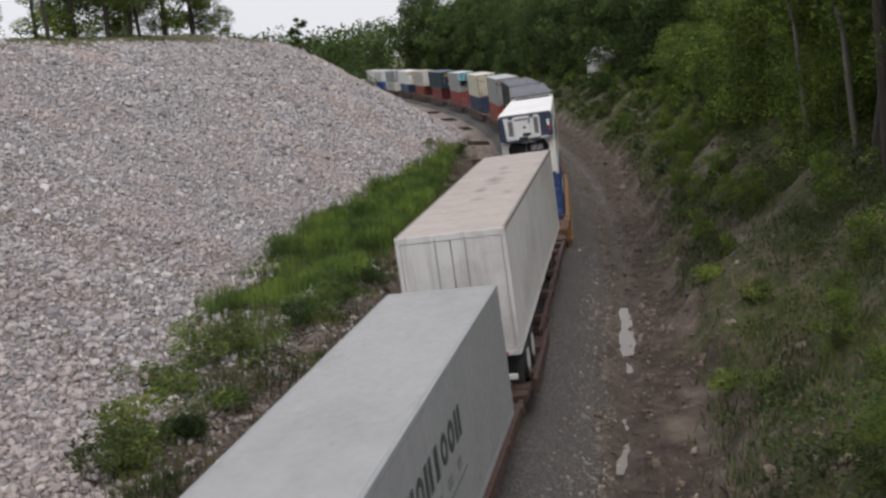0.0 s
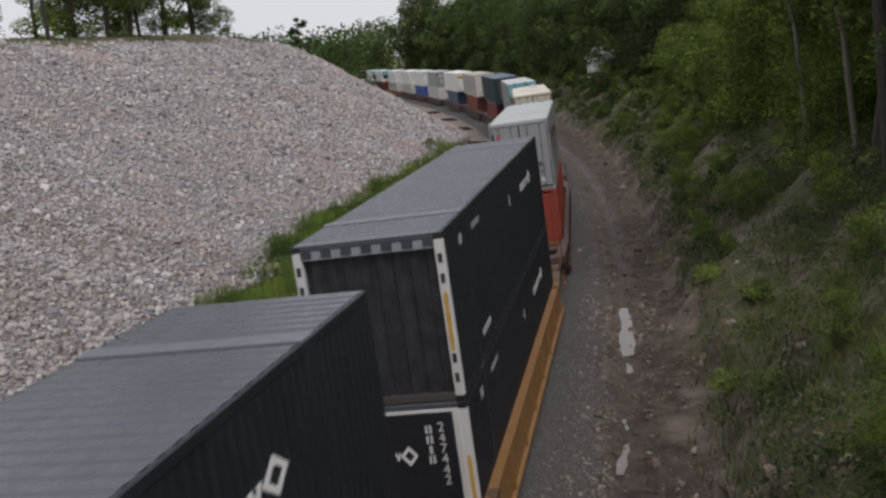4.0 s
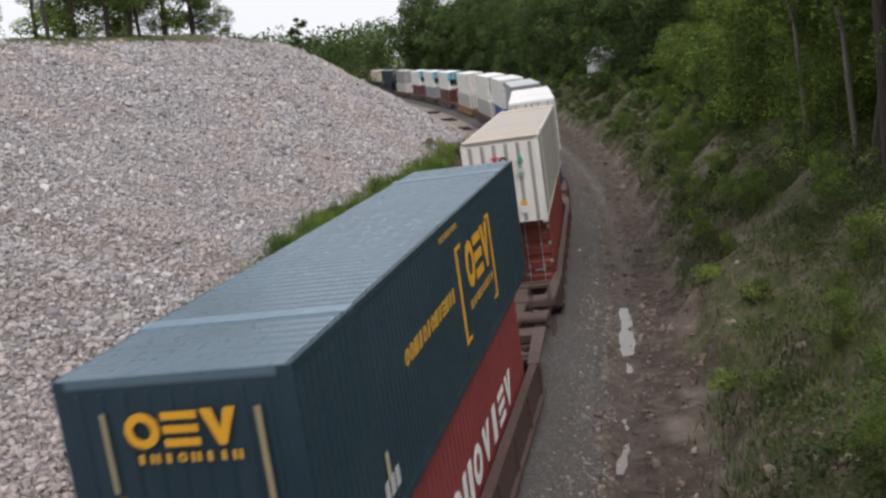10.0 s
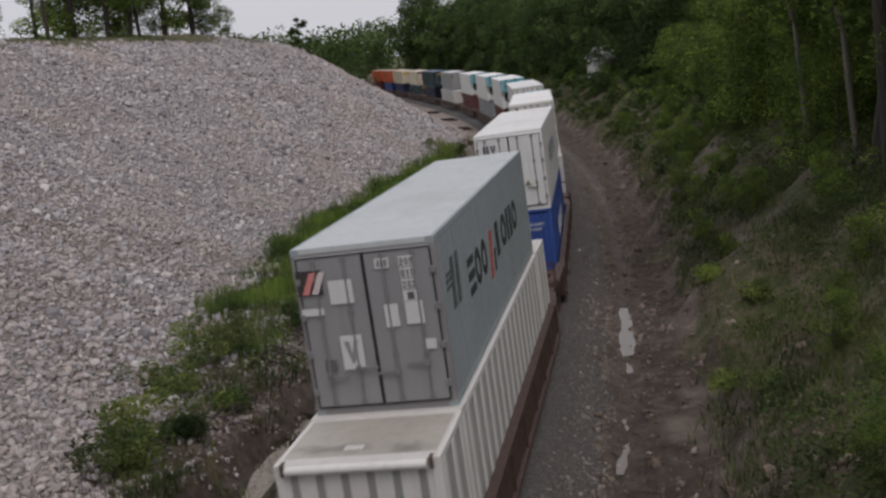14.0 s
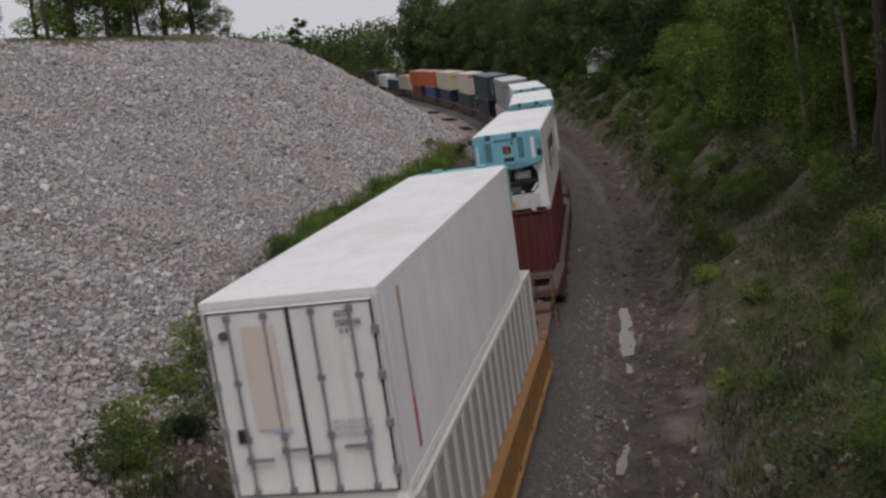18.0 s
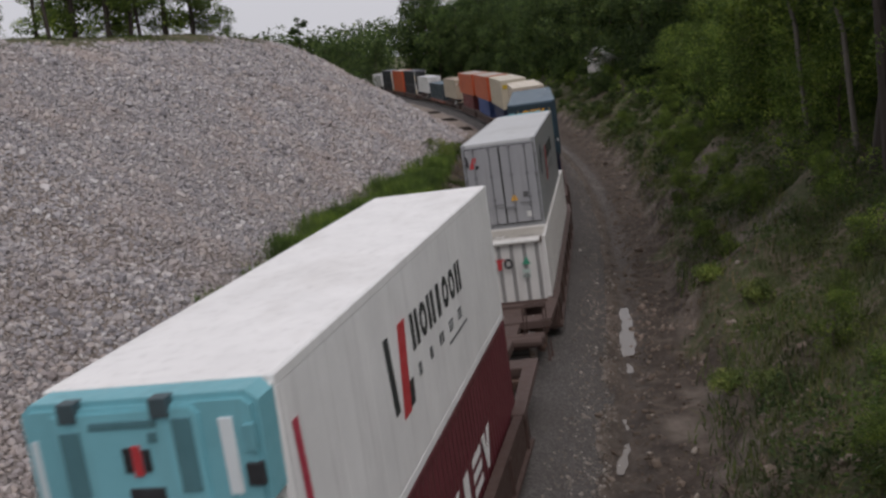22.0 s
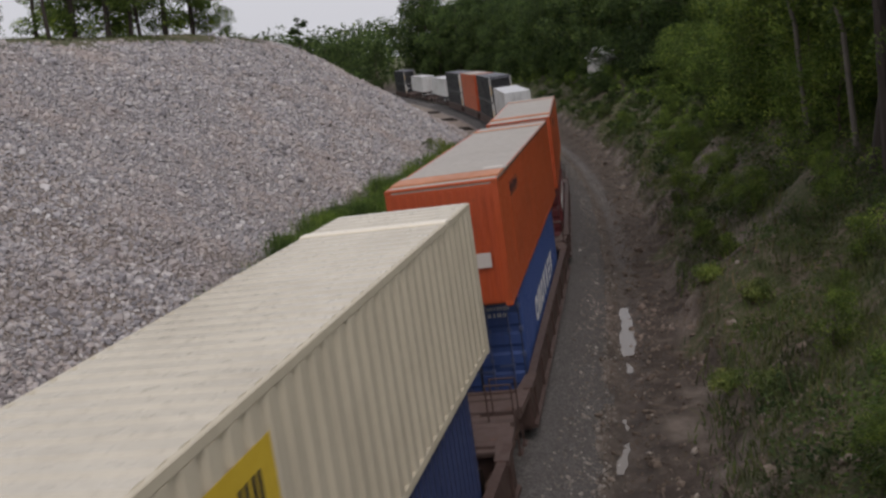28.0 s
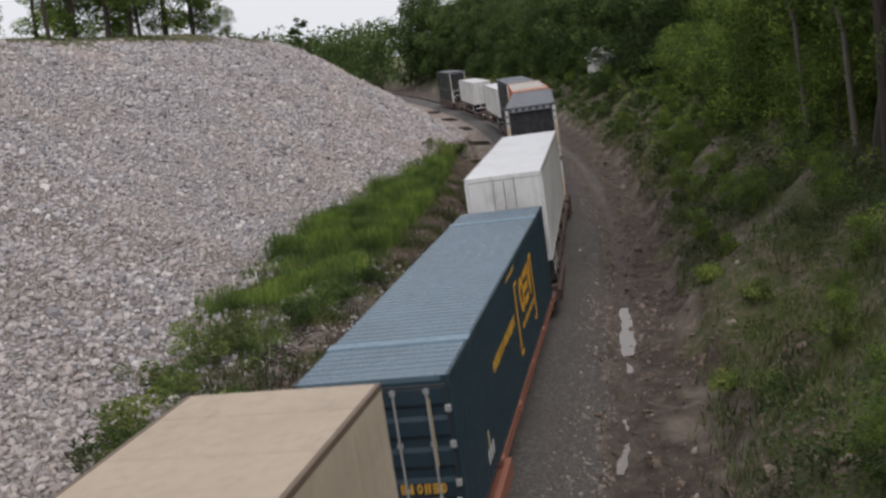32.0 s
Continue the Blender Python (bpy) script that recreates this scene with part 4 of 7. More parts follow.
        part("cross_beam", rod(bmesh.new(), (-1.2, sy * e, 0.9), (1.2, sy * e, 0.9), 0.16, 10), ml, p)
        part("coupler", boxes((-0.12, 0.12, min(sy * e, sy * (reach + 0.05)), max(sy * e, sy * (reach + 0.05)), 0.70, 0.95), (-0.2, 0.2, sy * reach - 0.14, sy * reach + 0.10, 0.66, 1.0), bev=0.03), M_RUST, root)
        bogie(root, sy * max(hw + 0.4, min((hw + e) / 2, e - 1.0)), col)
    return root

def spine_car(label, ahead, behind, col, deck_y=None):
    """A spine wagon: one deep centre beam with cross arms, wheel platforms and a trailer stand."""
    root = tagged(new("spine_wagon"), label, "railway wagon", group="wagons of the train")
    m = paint(col, 0.6, 0.6, 0.4)
    a, b = ahead - 0.3, behind - 0.3
    part("centre_beam", boxes((-0.33, 0.33, -a, b, 0.42, 0.98), bev=0.03), m, root)
    for y in (-a + 1.0, -4.5, -1.5, 1.5, 4.5, b - 1.0):
        part("cross_arm", boxes((-1.35, 1.35, y - 0.14, y + 0.14, 0.78, 0.985), bev=0.02), m, root)
    for sx in (-1, 1):
        part("wheel_deck", boxes((sx * 0.9 - 0.45, sx * 0.9 + 0.45, -a + 0.4, -a + 4.6, 0.70, 0.78), (sx * 1.42 - 0.06, sx * 1.42 + 0.06, -a + 0.4, -a + 4.6, 0.60, 0.95), bev=0.01), m, root, "steel wheel deck")
        part("side_rail", boxes((sx * 1.24 - 0.06, sx * 1.24 + 0.06, -a + 4.6, b - 0.6, 0.70, 0.98), bev=0.015), m, root)
    part("trailer_stand", rod(rod(boxes((-0.4, 0.4, b - 3.4, b - 2.8, 0.98, 1.06)), (-0.3, b - 3.1, 1.0), (-0.12, b - 3.1, 1.85), 0.06), (0.3, b - 3.1, 1.0), (0.12, b - 3.1, 1.85), 0.06), m, root)
    for sy, e, r in ((-1, a, ahead), (1, b, behind)):
        part("end_platform", boxes((-1.35, 1.35, sy * e - 0.35, sy * e + 0.02, 0.80, 1.0), bev=0.02), m, root)
        part("coupler", boxes((-0.12, 0.12, min(sy * e, sy * (r + 0.05)), max(sy * e, sy * (r + 0.05)), 0.62, 0.86), (-0.2, 0.2, sy * r - 0.12, sy * r + 0.10, 0.58, 0.9), bev=0.03), M_RUST, root)
        bogie(root, sy * (e - 1.5), col)
    return root

def trailer(label, L, W, H, col, roof=None, endcol=None, front="doors", rust=0.2, blobs=(), rods=True):
    """A road semi-trailer, its rear leading; origin on the deck under its wheels' contact."""
    root = tagged(new("road_trailer"), label, "semi-trailer", group="trailers on the train")
    m, mr, me_ = paint(col, 0.45, 0.6, rust, 0, 0.3), paint(roof or col, 0.5, 0.6, rust, 0, 0.2, blobs), paint(endcol or col, 0.45, 0.9, rust, 0, 0.35)
    z0 = 1.18
    for side in (1, -1):
        at = pose(side * W / 2, -L / 2 if side > 0 else L / 2, z0, 0, 0, 0 if side > 0 else 180)
        add("side_wall", (round(L, 2), H, "t"), lambda: smooth_wall(L, H), m, root, at=at)
        add("top_rail", (round(L, 2), "t"), lambda: boxes((-0.06, 0.006, 0, L, -0.07, 0.02), bev=0.01), paint(tuple(c * f for c, f in zip(col, (0.30, 0.25, 0.23))), 0.5, 0.4), root, at=at @ pose(0, 0, H))
        add("bottom_rail", (round(L, 2), "t"), lambda: boxes((-0.06, 0.008, 0, L, -0.12, 0.02), bev=0.01), m, root, at=at)
    part("roof", boxes((-W / 2 + 0.05, W / 2 - 0.05, -L / 2, L / 2, z0 + H - 0.03, z0 + H + 0.015), bev=0.01), mr, root)
    part("roof_bow", boxes(*[(-W / 2 + 0.06, W / 2 - 0.06, y - 0.02, y + 0.02, z0 + H + 0.012, z0 + H + 0.019) for y in np.arange(-L / 2 + 0.6, L / 2, 1.2)]), mr, root)
    part("floor", boxes((-W / 2 + 0.05, W / 2 - 0.05, -L / 2, L / 2, z0 - 0.1, z0 + 0.02)), M_DARK, root)
    # underframe parts added in black to stand in for shade under the trailer
    for k in range(int(L / 0.9)):
        add("cross_member", (W,), lambda: boxes((-W / 2 + 0.06, W / 2 - 0.06, -0.05, 0.05, -0.14, 0.0)), M_DARK, root, "black floor cross member", pose(0, -L / 2 + 0.5 + k * 0.9, z0 - 0.1))
    for sx in (-1, 1):
        part("frame_rail", boxes((sx * 0.55 - 0.07, sx * 0.55 + 0.07, -L / 2 + 0.3, -L / 2 + 5.2, 0.66, z0 - 0.24), bev=0.01), M_DARK, root, "black frame rail over the axles")
        part("mud_flap", boxes((sx * 0.95 - 0.3, sx * 0.95 + 0.3, -L / 2 + 0.42, -L / 2 + 0.45, 0.25, z0 - 0.15)), M_DARK, root, "black rubber mud flap")
    part("nose", boxes((-W / 2 + 0.04, W / 2 - 0.04, L / 2 - 0.04, L / 2 + 0.02, z0, z0 + H), bev=0.015), me_, root)
    y = -L / 2
    part("rear_frame", boxes((-W / 2, -W / 2 + 0.1, y - 0.03, y + 0.08, z0, z0 + H), (W / 2 - 0.1, W / 2, y - 0.03, y + 0.08, z0, z0 + H), (-W / 2, W / 2, y - 0.03, y + 0.08, z0 + H - 0.16, z0 + H + 0.005), (-W / 2, W / 2, y - 0.03, y + 0.08, z0 - 0.12, z0 + 0.04), bev=0.012), me_, root)
    for side in (-1, 1):
        d = part("door", boxes((0.01 if side > 0 else -W / 2 + 0.11, W / 2 - 0.11 if side > 0 else -0.01, y - 0.02, y + 0.03, z0 + 0.05, z0 + H - 0.17), bev=0.012), me_, root)
        if rods:
            part("lock_rod", rod(bmesh.new(), (side * 0.35, y - 0.04, z0 + 0.05), (side * 0.35, y - 0.04, z0 + H - 0.1), 0.018), paint((0.4, 0.4, 0.4)), d)
        part("marker_light", boxes((side * 0.95 - 0.06, side * 0.95 + 0.06, y - 0.045, y - 0.02, z0 - 0.09, z0 - 0.03)), paint(RED), root, "red tail light")
        part("bumper_leg", boxes((side * 0.5 - 0.05, side * 0.5 + 0.05, y - 0.02, y + 0.06, 0.55, z0 - 0.1)), me_, root)
    part("bumper", boxes((-W / 2 + 0.15, W / 2 - 0.15, y - 0.05, y + 0.05, 0.48, 0.60), bev=0.01), me_, root, "rear underride bumper")
    for i in range(9):
        part("reflector", boxes((-W / 2 + 0.15 + i * 0.27, -W / 2 + 0.27 + i * 0.27, y - 0.040, y - 0.03, z0 - 0.07, z0 - 0.02)), paint(RED if i % 2 else WHITE), root)
    for dy in (1.4, 2.65):
        part("axle", rod(bmesh.new(), (-0.9, y + dy, 0.5), (0.9, y + dy, 0.5), 0.07, 8), M_DARK, root)
        for sx in (-1, 1):
            w = add("tyre", (), tyre, paint((0.018, 0.018, 0.018), 0.85, 0.5), root, "black rubber tyre", pose(sx * 0.98, y + dy, 0.5))
            add("rim", (), lambda: rod(bmesh.new(), (-0.30, 0, 0), (0.30, 0, 0), 0.29, 14), paint((0.55, 0.55, 0.54), 0.4, 0.4), w)
    for sx in (-1, 1):
        part("landing_leg", boxes((sx * 0.8 - 0.06, sx * 0.8 + 0.06, L / 2 - 3.2, L / 2 - 3.06, 0.35, z0 - 0.1)), M_DARK, root)
    return root

def tyre():
    bm = bmesh.new()
    for x in (-0.17, 0.17):
        rod(bm, (x - 0.12, 0, 0), (x + 0.12, 0, 0), 0.5, 18)
    return bm
# ---------------------------------------------------------------- the train: its consist
W8, W85 = 2.44, 2.59
L40, L45, L48, L53 = 40 * FT, 45 * FT, 48 * FT, 53 * FT
GREY, CREAM, TEAL, MAROON, ORANGE, NAVY, BLUE, BEIGE, UNAVY = (0.295, 0.305, 0.31), (0.62, 0.58, 0.47), (0.012, 0.034, 0.048), (0.105, 0.023, 0.018), (0.50, 0.085, 0.02), (0.022, 0.038, 0.085), (0.035, 0.075, 0.24), (0.55, 0.49, 0.37), (0.009, 0.011, 0.018)
RUSTRED, BROWN, TTX, SLATE = (0.30, 0.055, 0.03), (0.064, 0.036, 0.028), (0.25, 0.125, 0.038), (0.06, 0.10, 0.17)
TURQ = (0.17, 0.44, 0.50)
BOX = 2.85

def word(root, W, L, u, v, h, n, colour, adv=None, **k):
    bars(root, "R", W, L, u, v, h, n, colour, adv, label=k.pop("label", ""), **k)

def horizon(front, grey=True, rear="plain", marks=1, top=(0.55, 0.56, 0.56), u=3.45):
    col = GREY if grey else WHITE
    what = "grey" if grey else "white"
    end = "machinery and turquoise generator on its end" if front == "reefer" else "steel doors on its end"
    c = container("%s refrigerated container with %s" % (what, end), L40, W8, 2.9, col, "smooth", front, rear, roof=top if grey else (0.86, 0.85, 0.83), doorcol=(0.32, 0.325, 0.335) if grey else WHITE, dirt=0.45, rodcol=(0.2, 0.2, 0.21))
    if front == "reefer":
        genset(c, L40, W8, 2.9, TURQ, -1)
        bars(c, "R", W8, L40, 0.35, 0.25, 2.1, 1, (0.45, 0.05, 0.08) if not grey else (0.2, 0.22, 0.22), 0.3, 0.5, -0.06, "edge_stripe", "dark red edge stripe")
    else:
        mark(c, "F", W8, L40, 0.10, 0.24, 2.16, 2.50, "i", BLACK, -0.1, name="badge", label="black stroke of the badge")
        mark(c, "F", W8, L40, 0.14, 0.42, 2.10, 2.46, "i", RED, 0.35, name="badge", label="red slanting stroke of the badge")
        mark(c, "F", W8, L40, 0.36, 0.54, 2.08, 2.20, "i", BLACK, 0.3, name="badge", label="black stroke of the badge")
        part("warning_sign", plate(((0.20, 0.92), (0.44, 0.92), (0.32, 1.14)), -L40 / 2 - 0.075, -L40 / 2 - 0.05), paint(YELLOW), c, "yellow triangular warning sign")
        bars(c, "F", W8, L40, 1.90, 0.35, 0.18, 1, (0.62, 0.62, 0.60), 0.2, 0.9, 0, "plate", "pale plate")
        bars(c, "F", W8, L40, 1.85, 1.0, 0.18, 1, (0.1, 0.1, 0.1), 0.2, 0.8, 0, "plate")
    if marks == 0:
        return c
    ink, faint = ((0.05, 0.06, 0.058), (0.16, 0.175, 0.17)) if grey else ((0.03, 0.035, 0.035), (0.12, 0.13, 0.13))
    if grey:
        # the ghost of an older emblem
        mark(c, "R", W8, L40, 0.7, 1.5, 1.75, 2.05, "e", (0.09, 0.10, 0.11), 0.25, name="emblem", label="half-removed dark emblem")
        mark(c, "R", W8, L40, 1.15, 1.95, 1.50, 2.45, "t", (0.09, 0.10, 0.11), 0.12, name="emblem", label="half-removed dark emblem")
        mark(c, "R", W8, L40, 1.7, 2.4, 1.95, 2.30, "o", (0.09, 0.10, 0.11), 0.0, name="emblem", label="half-removed dark emblem")
    mark(c, "R", W8, L40, u, u + 0.42, 1.10, 2.15, "i", ink, -0.10, name="emblem", label="black stroke of an emblem")
    mark(c, "R", W8, L40, u + 0.28, u + 1.02, 0.92, 2.16, "i", RED, 0.22, name="emblem", label="red stroke of an emblem")
    mark(c, "R", W8, L40, u + 0.70, u + 1.22, 0.96, 1.30, "i", ink, 0.2, name="emblem", label="black stroke of an emblem")
    mark(c, "R", W8, L40, u + 1.40, u + 5.05, 1.60, 2.12, "totioot", ink, label="black painted shapes")
    mark(c, "R", W8, L40, u + 1.45, u + 4.75, 1.18, 1.36, "i i t e e", faint, label="small grey painted shapes")
    word(c, W8, L40, u + 3.6, 1.00, 0.04, 1, faint, 1.5, fill=1.0, name="underline", label="grey line")
    return c

def iso(label, col, front="doors", L=L40, H=BOX, **k):
    return container(label, L, W8, H, col, "corrugated", front, **k)

def sheet_post(label, L=L53, col=(0.57, 0.56, 0.535), roof=(0.50, 0.48, 0.44), H=BOX, front="postend", W=W85, dark_ribs=False):
    if dark_ribs:
        # flank ribs darkened too, recess shade put into their paint
        return container(label, L, W, H, col, "post", front, roof=roof, endcol=col, post=tuple(v * f for v, f in zip(col, (0.86, 0.82, 0.76))), dirt=0.7, rust=0.45, ribcol=tuple(v * 0.46 for v in col), flat_roof=True, stain=0.08)
    # sheets at 0.58 of the post colour: shade between posts painted in
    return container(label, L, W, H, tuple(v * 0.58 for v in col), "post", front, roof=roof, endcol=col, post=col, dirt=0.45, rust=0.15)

def badge_marks(c, dz):
    """The badge, stickers and plates on the end of a sheet-and-post box."""
    mark(c, "F", W85, L53, 0.95, 1.22, 1.99 + dz, 2.34 + dz, "i", RED, gap=0.0, name="badge", label="red stroke of a badge")
    mark(c, "F", W85, L53, 0.95, 1.26, 2.26 + dz, 2.34 + dz, "e", RED, gap=0.0, name="badge", label="red stroke of a badge")
    mark(c, "F", W85, L53, 1.22, 1.50, 1.99 + dz, 2.34 + dz, "o", (0.05, 0.05, 0.05), gap=0.0, name="badge", label="black ring of a badge")
    yb = -L53 / 2
    part("sticker", plate(((0.49, 2.10 + dz), (0.74, 2.10 + dz), (0.64, 2.36 + dz)), yb - 0.07, yb - 0.05), paint((0.05, 0.30, 0.19)), c, "green triangle sticker")
    bars(c, "F", W85, L53, 1.77, 1.76, 0.13, 1, (0.45, 0.55, 0.50), 0.25, 0.95, 0.0, "sticker", "pale green sticker")
    bars(c, "F", W85, L53, 1.77, 1.62, 0.10, 3, (0.30, 0.36, 0.33), 0.085, 0.7, 0.0, "sticker_print", "grey print")
    bars(c, "F", W85, L53, 1.76, 0.66, 0.15, 1, YELLOW, 0.24, 0.95, 0.0, "sticker", "yellow sticker")
    bars(c, "F", W85, L53, 1.77, 0.40, 0.24, 1, (0.70, 0.69, 0.66), 0.22, 0.95, 0.0, "sticker", "white sticker")

def tube_beam(half, y, z, r):
    """A round bar lying across the train."""
    return rod(bmesh.new(), (-half, y, z), (half, y, z), r, 14)

def marked_post(label):
    white = (0.66, 0.65, 0.62)
    # sheets painted darker than the posts, imitating shade between them
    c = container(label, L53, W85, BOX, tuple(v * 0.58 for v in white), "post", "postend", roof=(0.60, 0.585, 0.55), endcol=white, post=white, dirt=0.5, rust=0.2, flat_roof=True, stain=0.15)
    badge_marks(c, -0.06)
    y0 = -L53 / 2
    part("roof_panel", boxes((-W85 / 2 + 0.10, W85 / 2 - 0.10, y0 + 0.22, y0 + 1.72, BOX, BOX + 0.012), bev=0.004), paint((0.44, 0.415, 0.365), 0.5, 0.7, 0.35, 0, 0.25, ((-0.3, y0 + 0.5, 0.9, 0.25), (0.7, y0 + 0.35, 0.4, 0.3))), c, "stained beige roof panel")
    part("end_beam", tube_beam(W85 / 2 - 0.20, y0 - 0.035, BOX - 0.085, 0.075), paint((0.70, 0.69, 0.655), 0.45, 0.5, 0.15), c, "rounded white beam across the top of the end")
    for sx in (-1, 1):
        part("beam_bracket", boxes((sx * (W85 / 2 - 0.14) - 0.03, sx * (W85 / 2 - 0.14) + 0.03, y0 - 0.05, y0 + 0.10, BOX - 0.17, BOX + 0.02), bev=0.008), paint((0.10, 0.07, 0.055), 0.6, 0.6, 0.5), c, "rusty dark bracket")
    for k in range(5):
        x = -0.30 + k * 0.062
        part("roof_number", boxes((x, x + 0.045, y0 + 0.42, y0 + 0.60, BOX + 0.010, BOX + 0.016)), paint((0.74, 0.73, 0.71)), c, "white number bar on the roof")
    return c

def csx48(label, L, H=2.9, rust=0.05, front="panel"):
    # roof base far paler than the walls: reflected sky put into its colour
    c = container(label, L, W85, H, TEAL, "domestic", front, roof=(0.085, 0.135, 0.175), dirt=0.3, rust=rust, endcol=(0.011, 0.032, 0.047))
    if front == "panel":
        for i in range(9):
            add("end_rib", (H, "csx"), lambda: boxes((-0.03, 0.03, -0.02, 0.0, 0.12, H - 0.16), bev=0.006), paint((0.011, 0.032, 0.047), 0.45, 0.4, rust), c, at=pose(-W85 / 2 + 0.28 + i * (W85 - 0.56) / 8, -L / 2 - 0.008, 0))
    if front == "doors":
        mark(c, "F", W85, L, 1.55, 2.30, 0.95, 1.12, "tioteo", (0.62, 0.34, 0.04), gap=0.3, label="yellow number marks")
    else:
        mark(c, "F", W85, L, 0.76, 1.98, 2.18, 2.56, "oev", YELLOW, gap=0.08, label="yellow painted shapes")
        mark(c, "F", W85, L, 0.84, 1.98, 2.02, 2.12, "itiotiit", (0.62, 0.34, 0.04), gap=0.3, label="small yellow painted shapes")
    bars(c, "F", W85, L, 0.55, 0.82, 0.85, 1, (0.42, 0.30, 0.14), 0.09, 0.8, 0.0, "scuff_strip", "worn tan strip")
    bars(c, "F", W85, L, 0.52, 1.72, 0.85, 1, (0.30, 0.26, 0.16), 0.09, 0.6, 0.0, "scuff_strip", "worn tan strip")
    bars(c, "F", W85, L, 2.18, 1.4, 1.15, 1, (0.30, 0.25, 0.14), 0.09, 0.7, 0.0, "scuff_strip", "worn tan strip")
    bars(c, "F", W85, L, 1.18, 0.60, 0.25, 1, (0.62, 0.62, 0.60), 0.42, 1.0, 0.0, "plate", "white plate")
    bars(c, "F", W85, L, 2.44, 0.70, 0.16, 1, (0.55, 0.55, 0.53), 0.09, 1.0, 0.0, "plate", "white plate")
    k = L - 16.154
    mark(c, "R", W85, L, 8.75 + k, 11.3 + k, 1.40, 2.28, "oev", YELLOW, gap=0.06, label="large yellow painted shapes")
    mark(c, "R", W85, L, 8.75 + k, 11.3 + k, 1.06, 1.22, "titeotit", (0.62, 0.34, 0.04), gap=0.3, label="small yellow painted shapes")
    for u, foot in ((7.95, 0.35), (11.5, -0.30)):
        word(c, W85, L, u + k, 0.62, 1.75, 1, YELLOW, 0.16, fill=1.0, name="bracket", label="yellow bracket")
        for v in (0.62, 2.30):
            word(c, W85, L, u + k + min(0, foot) + (0.161 if foot > 0 else -0.001), v, 0.07, 1, YELLOW, abs(foot), fill=1.0, name="bracket", label="yellow bracket foot")
    mark(c, "R", W85, L, 3.9 + k, 7.45 + k, 1.56, 1.80, "ootioiotietis", (0.66, 0.36, 0.03), 0.25, gap=0.25, label="slanting yellow painted shapes")
    mark(c, "R", W85, L, 6.9 + k, 8.4 + k, 2.66, 2.76, "tiotiito", (0.50, 0.30, 0.06), gap=0.3, label="small yellow marks")
    word(c, W85, L, 2.4, 0.62, 0.35, 1, (0.45, 0.42, 0.28), 0.2, fill=0.6, name="sticker", label="pale sticker")
    word(c, W85, L, 2.2, 0.4, 0.25, 3, (0.5, 0.5, 0.5), 0.25, label="small white marks")
    return c

def umax(label, H=2.9, front="panel"):
    # navy roof paled as well, a sky sheen in its base colour
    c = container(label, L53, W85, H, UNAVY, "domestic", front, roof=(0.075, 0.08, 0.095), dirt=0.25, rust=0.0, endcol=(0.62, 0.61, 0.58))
    if front == "panel":
        part("end_panel", boxes((-W85 / 2 + 0.26, W85 / 2 - 0.26, -L53 / 2 - 0.045, -L53 / 2 - 0.012, 0.12, H - 0.14), bev=0.01), paint((0.007, 0.008, 0.012), 0.6, 0.15), c, "dark navy end panel")
        mark(c, "F", W85, L53, 0.69, 1.36, 1.90, 2.04, "toeiv", WHITE, gap=0.2, label="white painted shapes")
        mark(c, "F", W85, L53, 1.35, 1.66, 1.80, 2.16, "d", WHITE, gap=0.0, name="emblem", label="white diamond outline emblem")
        part("placard", plate(((-1.08, 1.72), (-0.83, 1.47), (-0.62, 1.70), (-0.82, 1.96)), -L53 / 2 - 0.062, -L53 / 2 - 0.044), paint((0.42, 0.42, 0.41), 0.5, 0.3), c, "grey diamond placard")
        for k, ch in enumerate("247442"):
            text_part(ch, 0.24, pose(2.05 - W85 / 2, -L53 / 2 - 0.055, 2.38 - 0.19 * k, 90), paint((0.62, 0.62, 0.61)), c, "white number set upright")
        mark(c, "F", W85, L53, 1.84, 1.95, 2.36, 2.50, "t", (0.62, 0.62, 0.61), label="white mark")
        for k, kd in enumerate("tit"):
            mark(c, "F", W85, L53, 1.84, 1.95, 2.18 - 0.18 * k, 2.32 - 0.18 * k, kd, (0.62, 0.62, 0.61), label="white mark")
    if front == "gap":
        for k in range(7):
            x = -W85 / 2 + 0.25 + k * (W85 - 0.5) / 6
            part("end_beam_plate", boxes((x - 0.09, x + 0.09, -L53 / 2 - 0.012, -L53 / 2 + 0.01, H - 0.22, H - 0.05), bev=0.006), paint((0.05, 0.055, 0.07)), c, "dark plate of the slotted end beam")
        part("end_beam", boxes((-W85 / 2 + 0.16, W85 / 2 - 0.16, -L53 / 2 + 0.01, -L53 / 2 + 0.08, H - 0.26, H - 0.02), bev=0.01), paint((0.30, 0.31, 0.34), 0.4, 0.4), c, "pale slotted beam across the end")
        for sx in (-1, 1):
            for k in range(7):
                z = 0.35 + k * 0.34
                part("post_slot", boxes((sx * (W85 / 2 - 0.08) - 0.035, sx * (W85 / 2 - 0.08) + 0.035, -L53 / 2 - 0.006, -L53 / 2 + 0.01, z, z + 0.16)), M_DARK, c, "dark slot in the white post")
    for sx in (-1, 1):
        part("reflector", boxes((sx * (W85 / 2 - 0.08) - 0.03, sx * (W85 / 2 - 0.08) + 0.03, -L53 / 2 - 0.010, -L53 / 2 + 0.01, 0.9, 1.9)), paint((0.62, 0.36, 0.05)), c, "amber reflector strip")
    mark(c, "R", W85, L53, 10.7, 12.6, 1.92, 2.12, "toeiv", WHITE, gap=0.2, label="white painted shapes")
    mark(c, "R", W85, L53, 12.6, 13.2, 1.84, 2.24, "d", WHITE, gap=0.0, name="emblem", label="white diamond outline emblem")
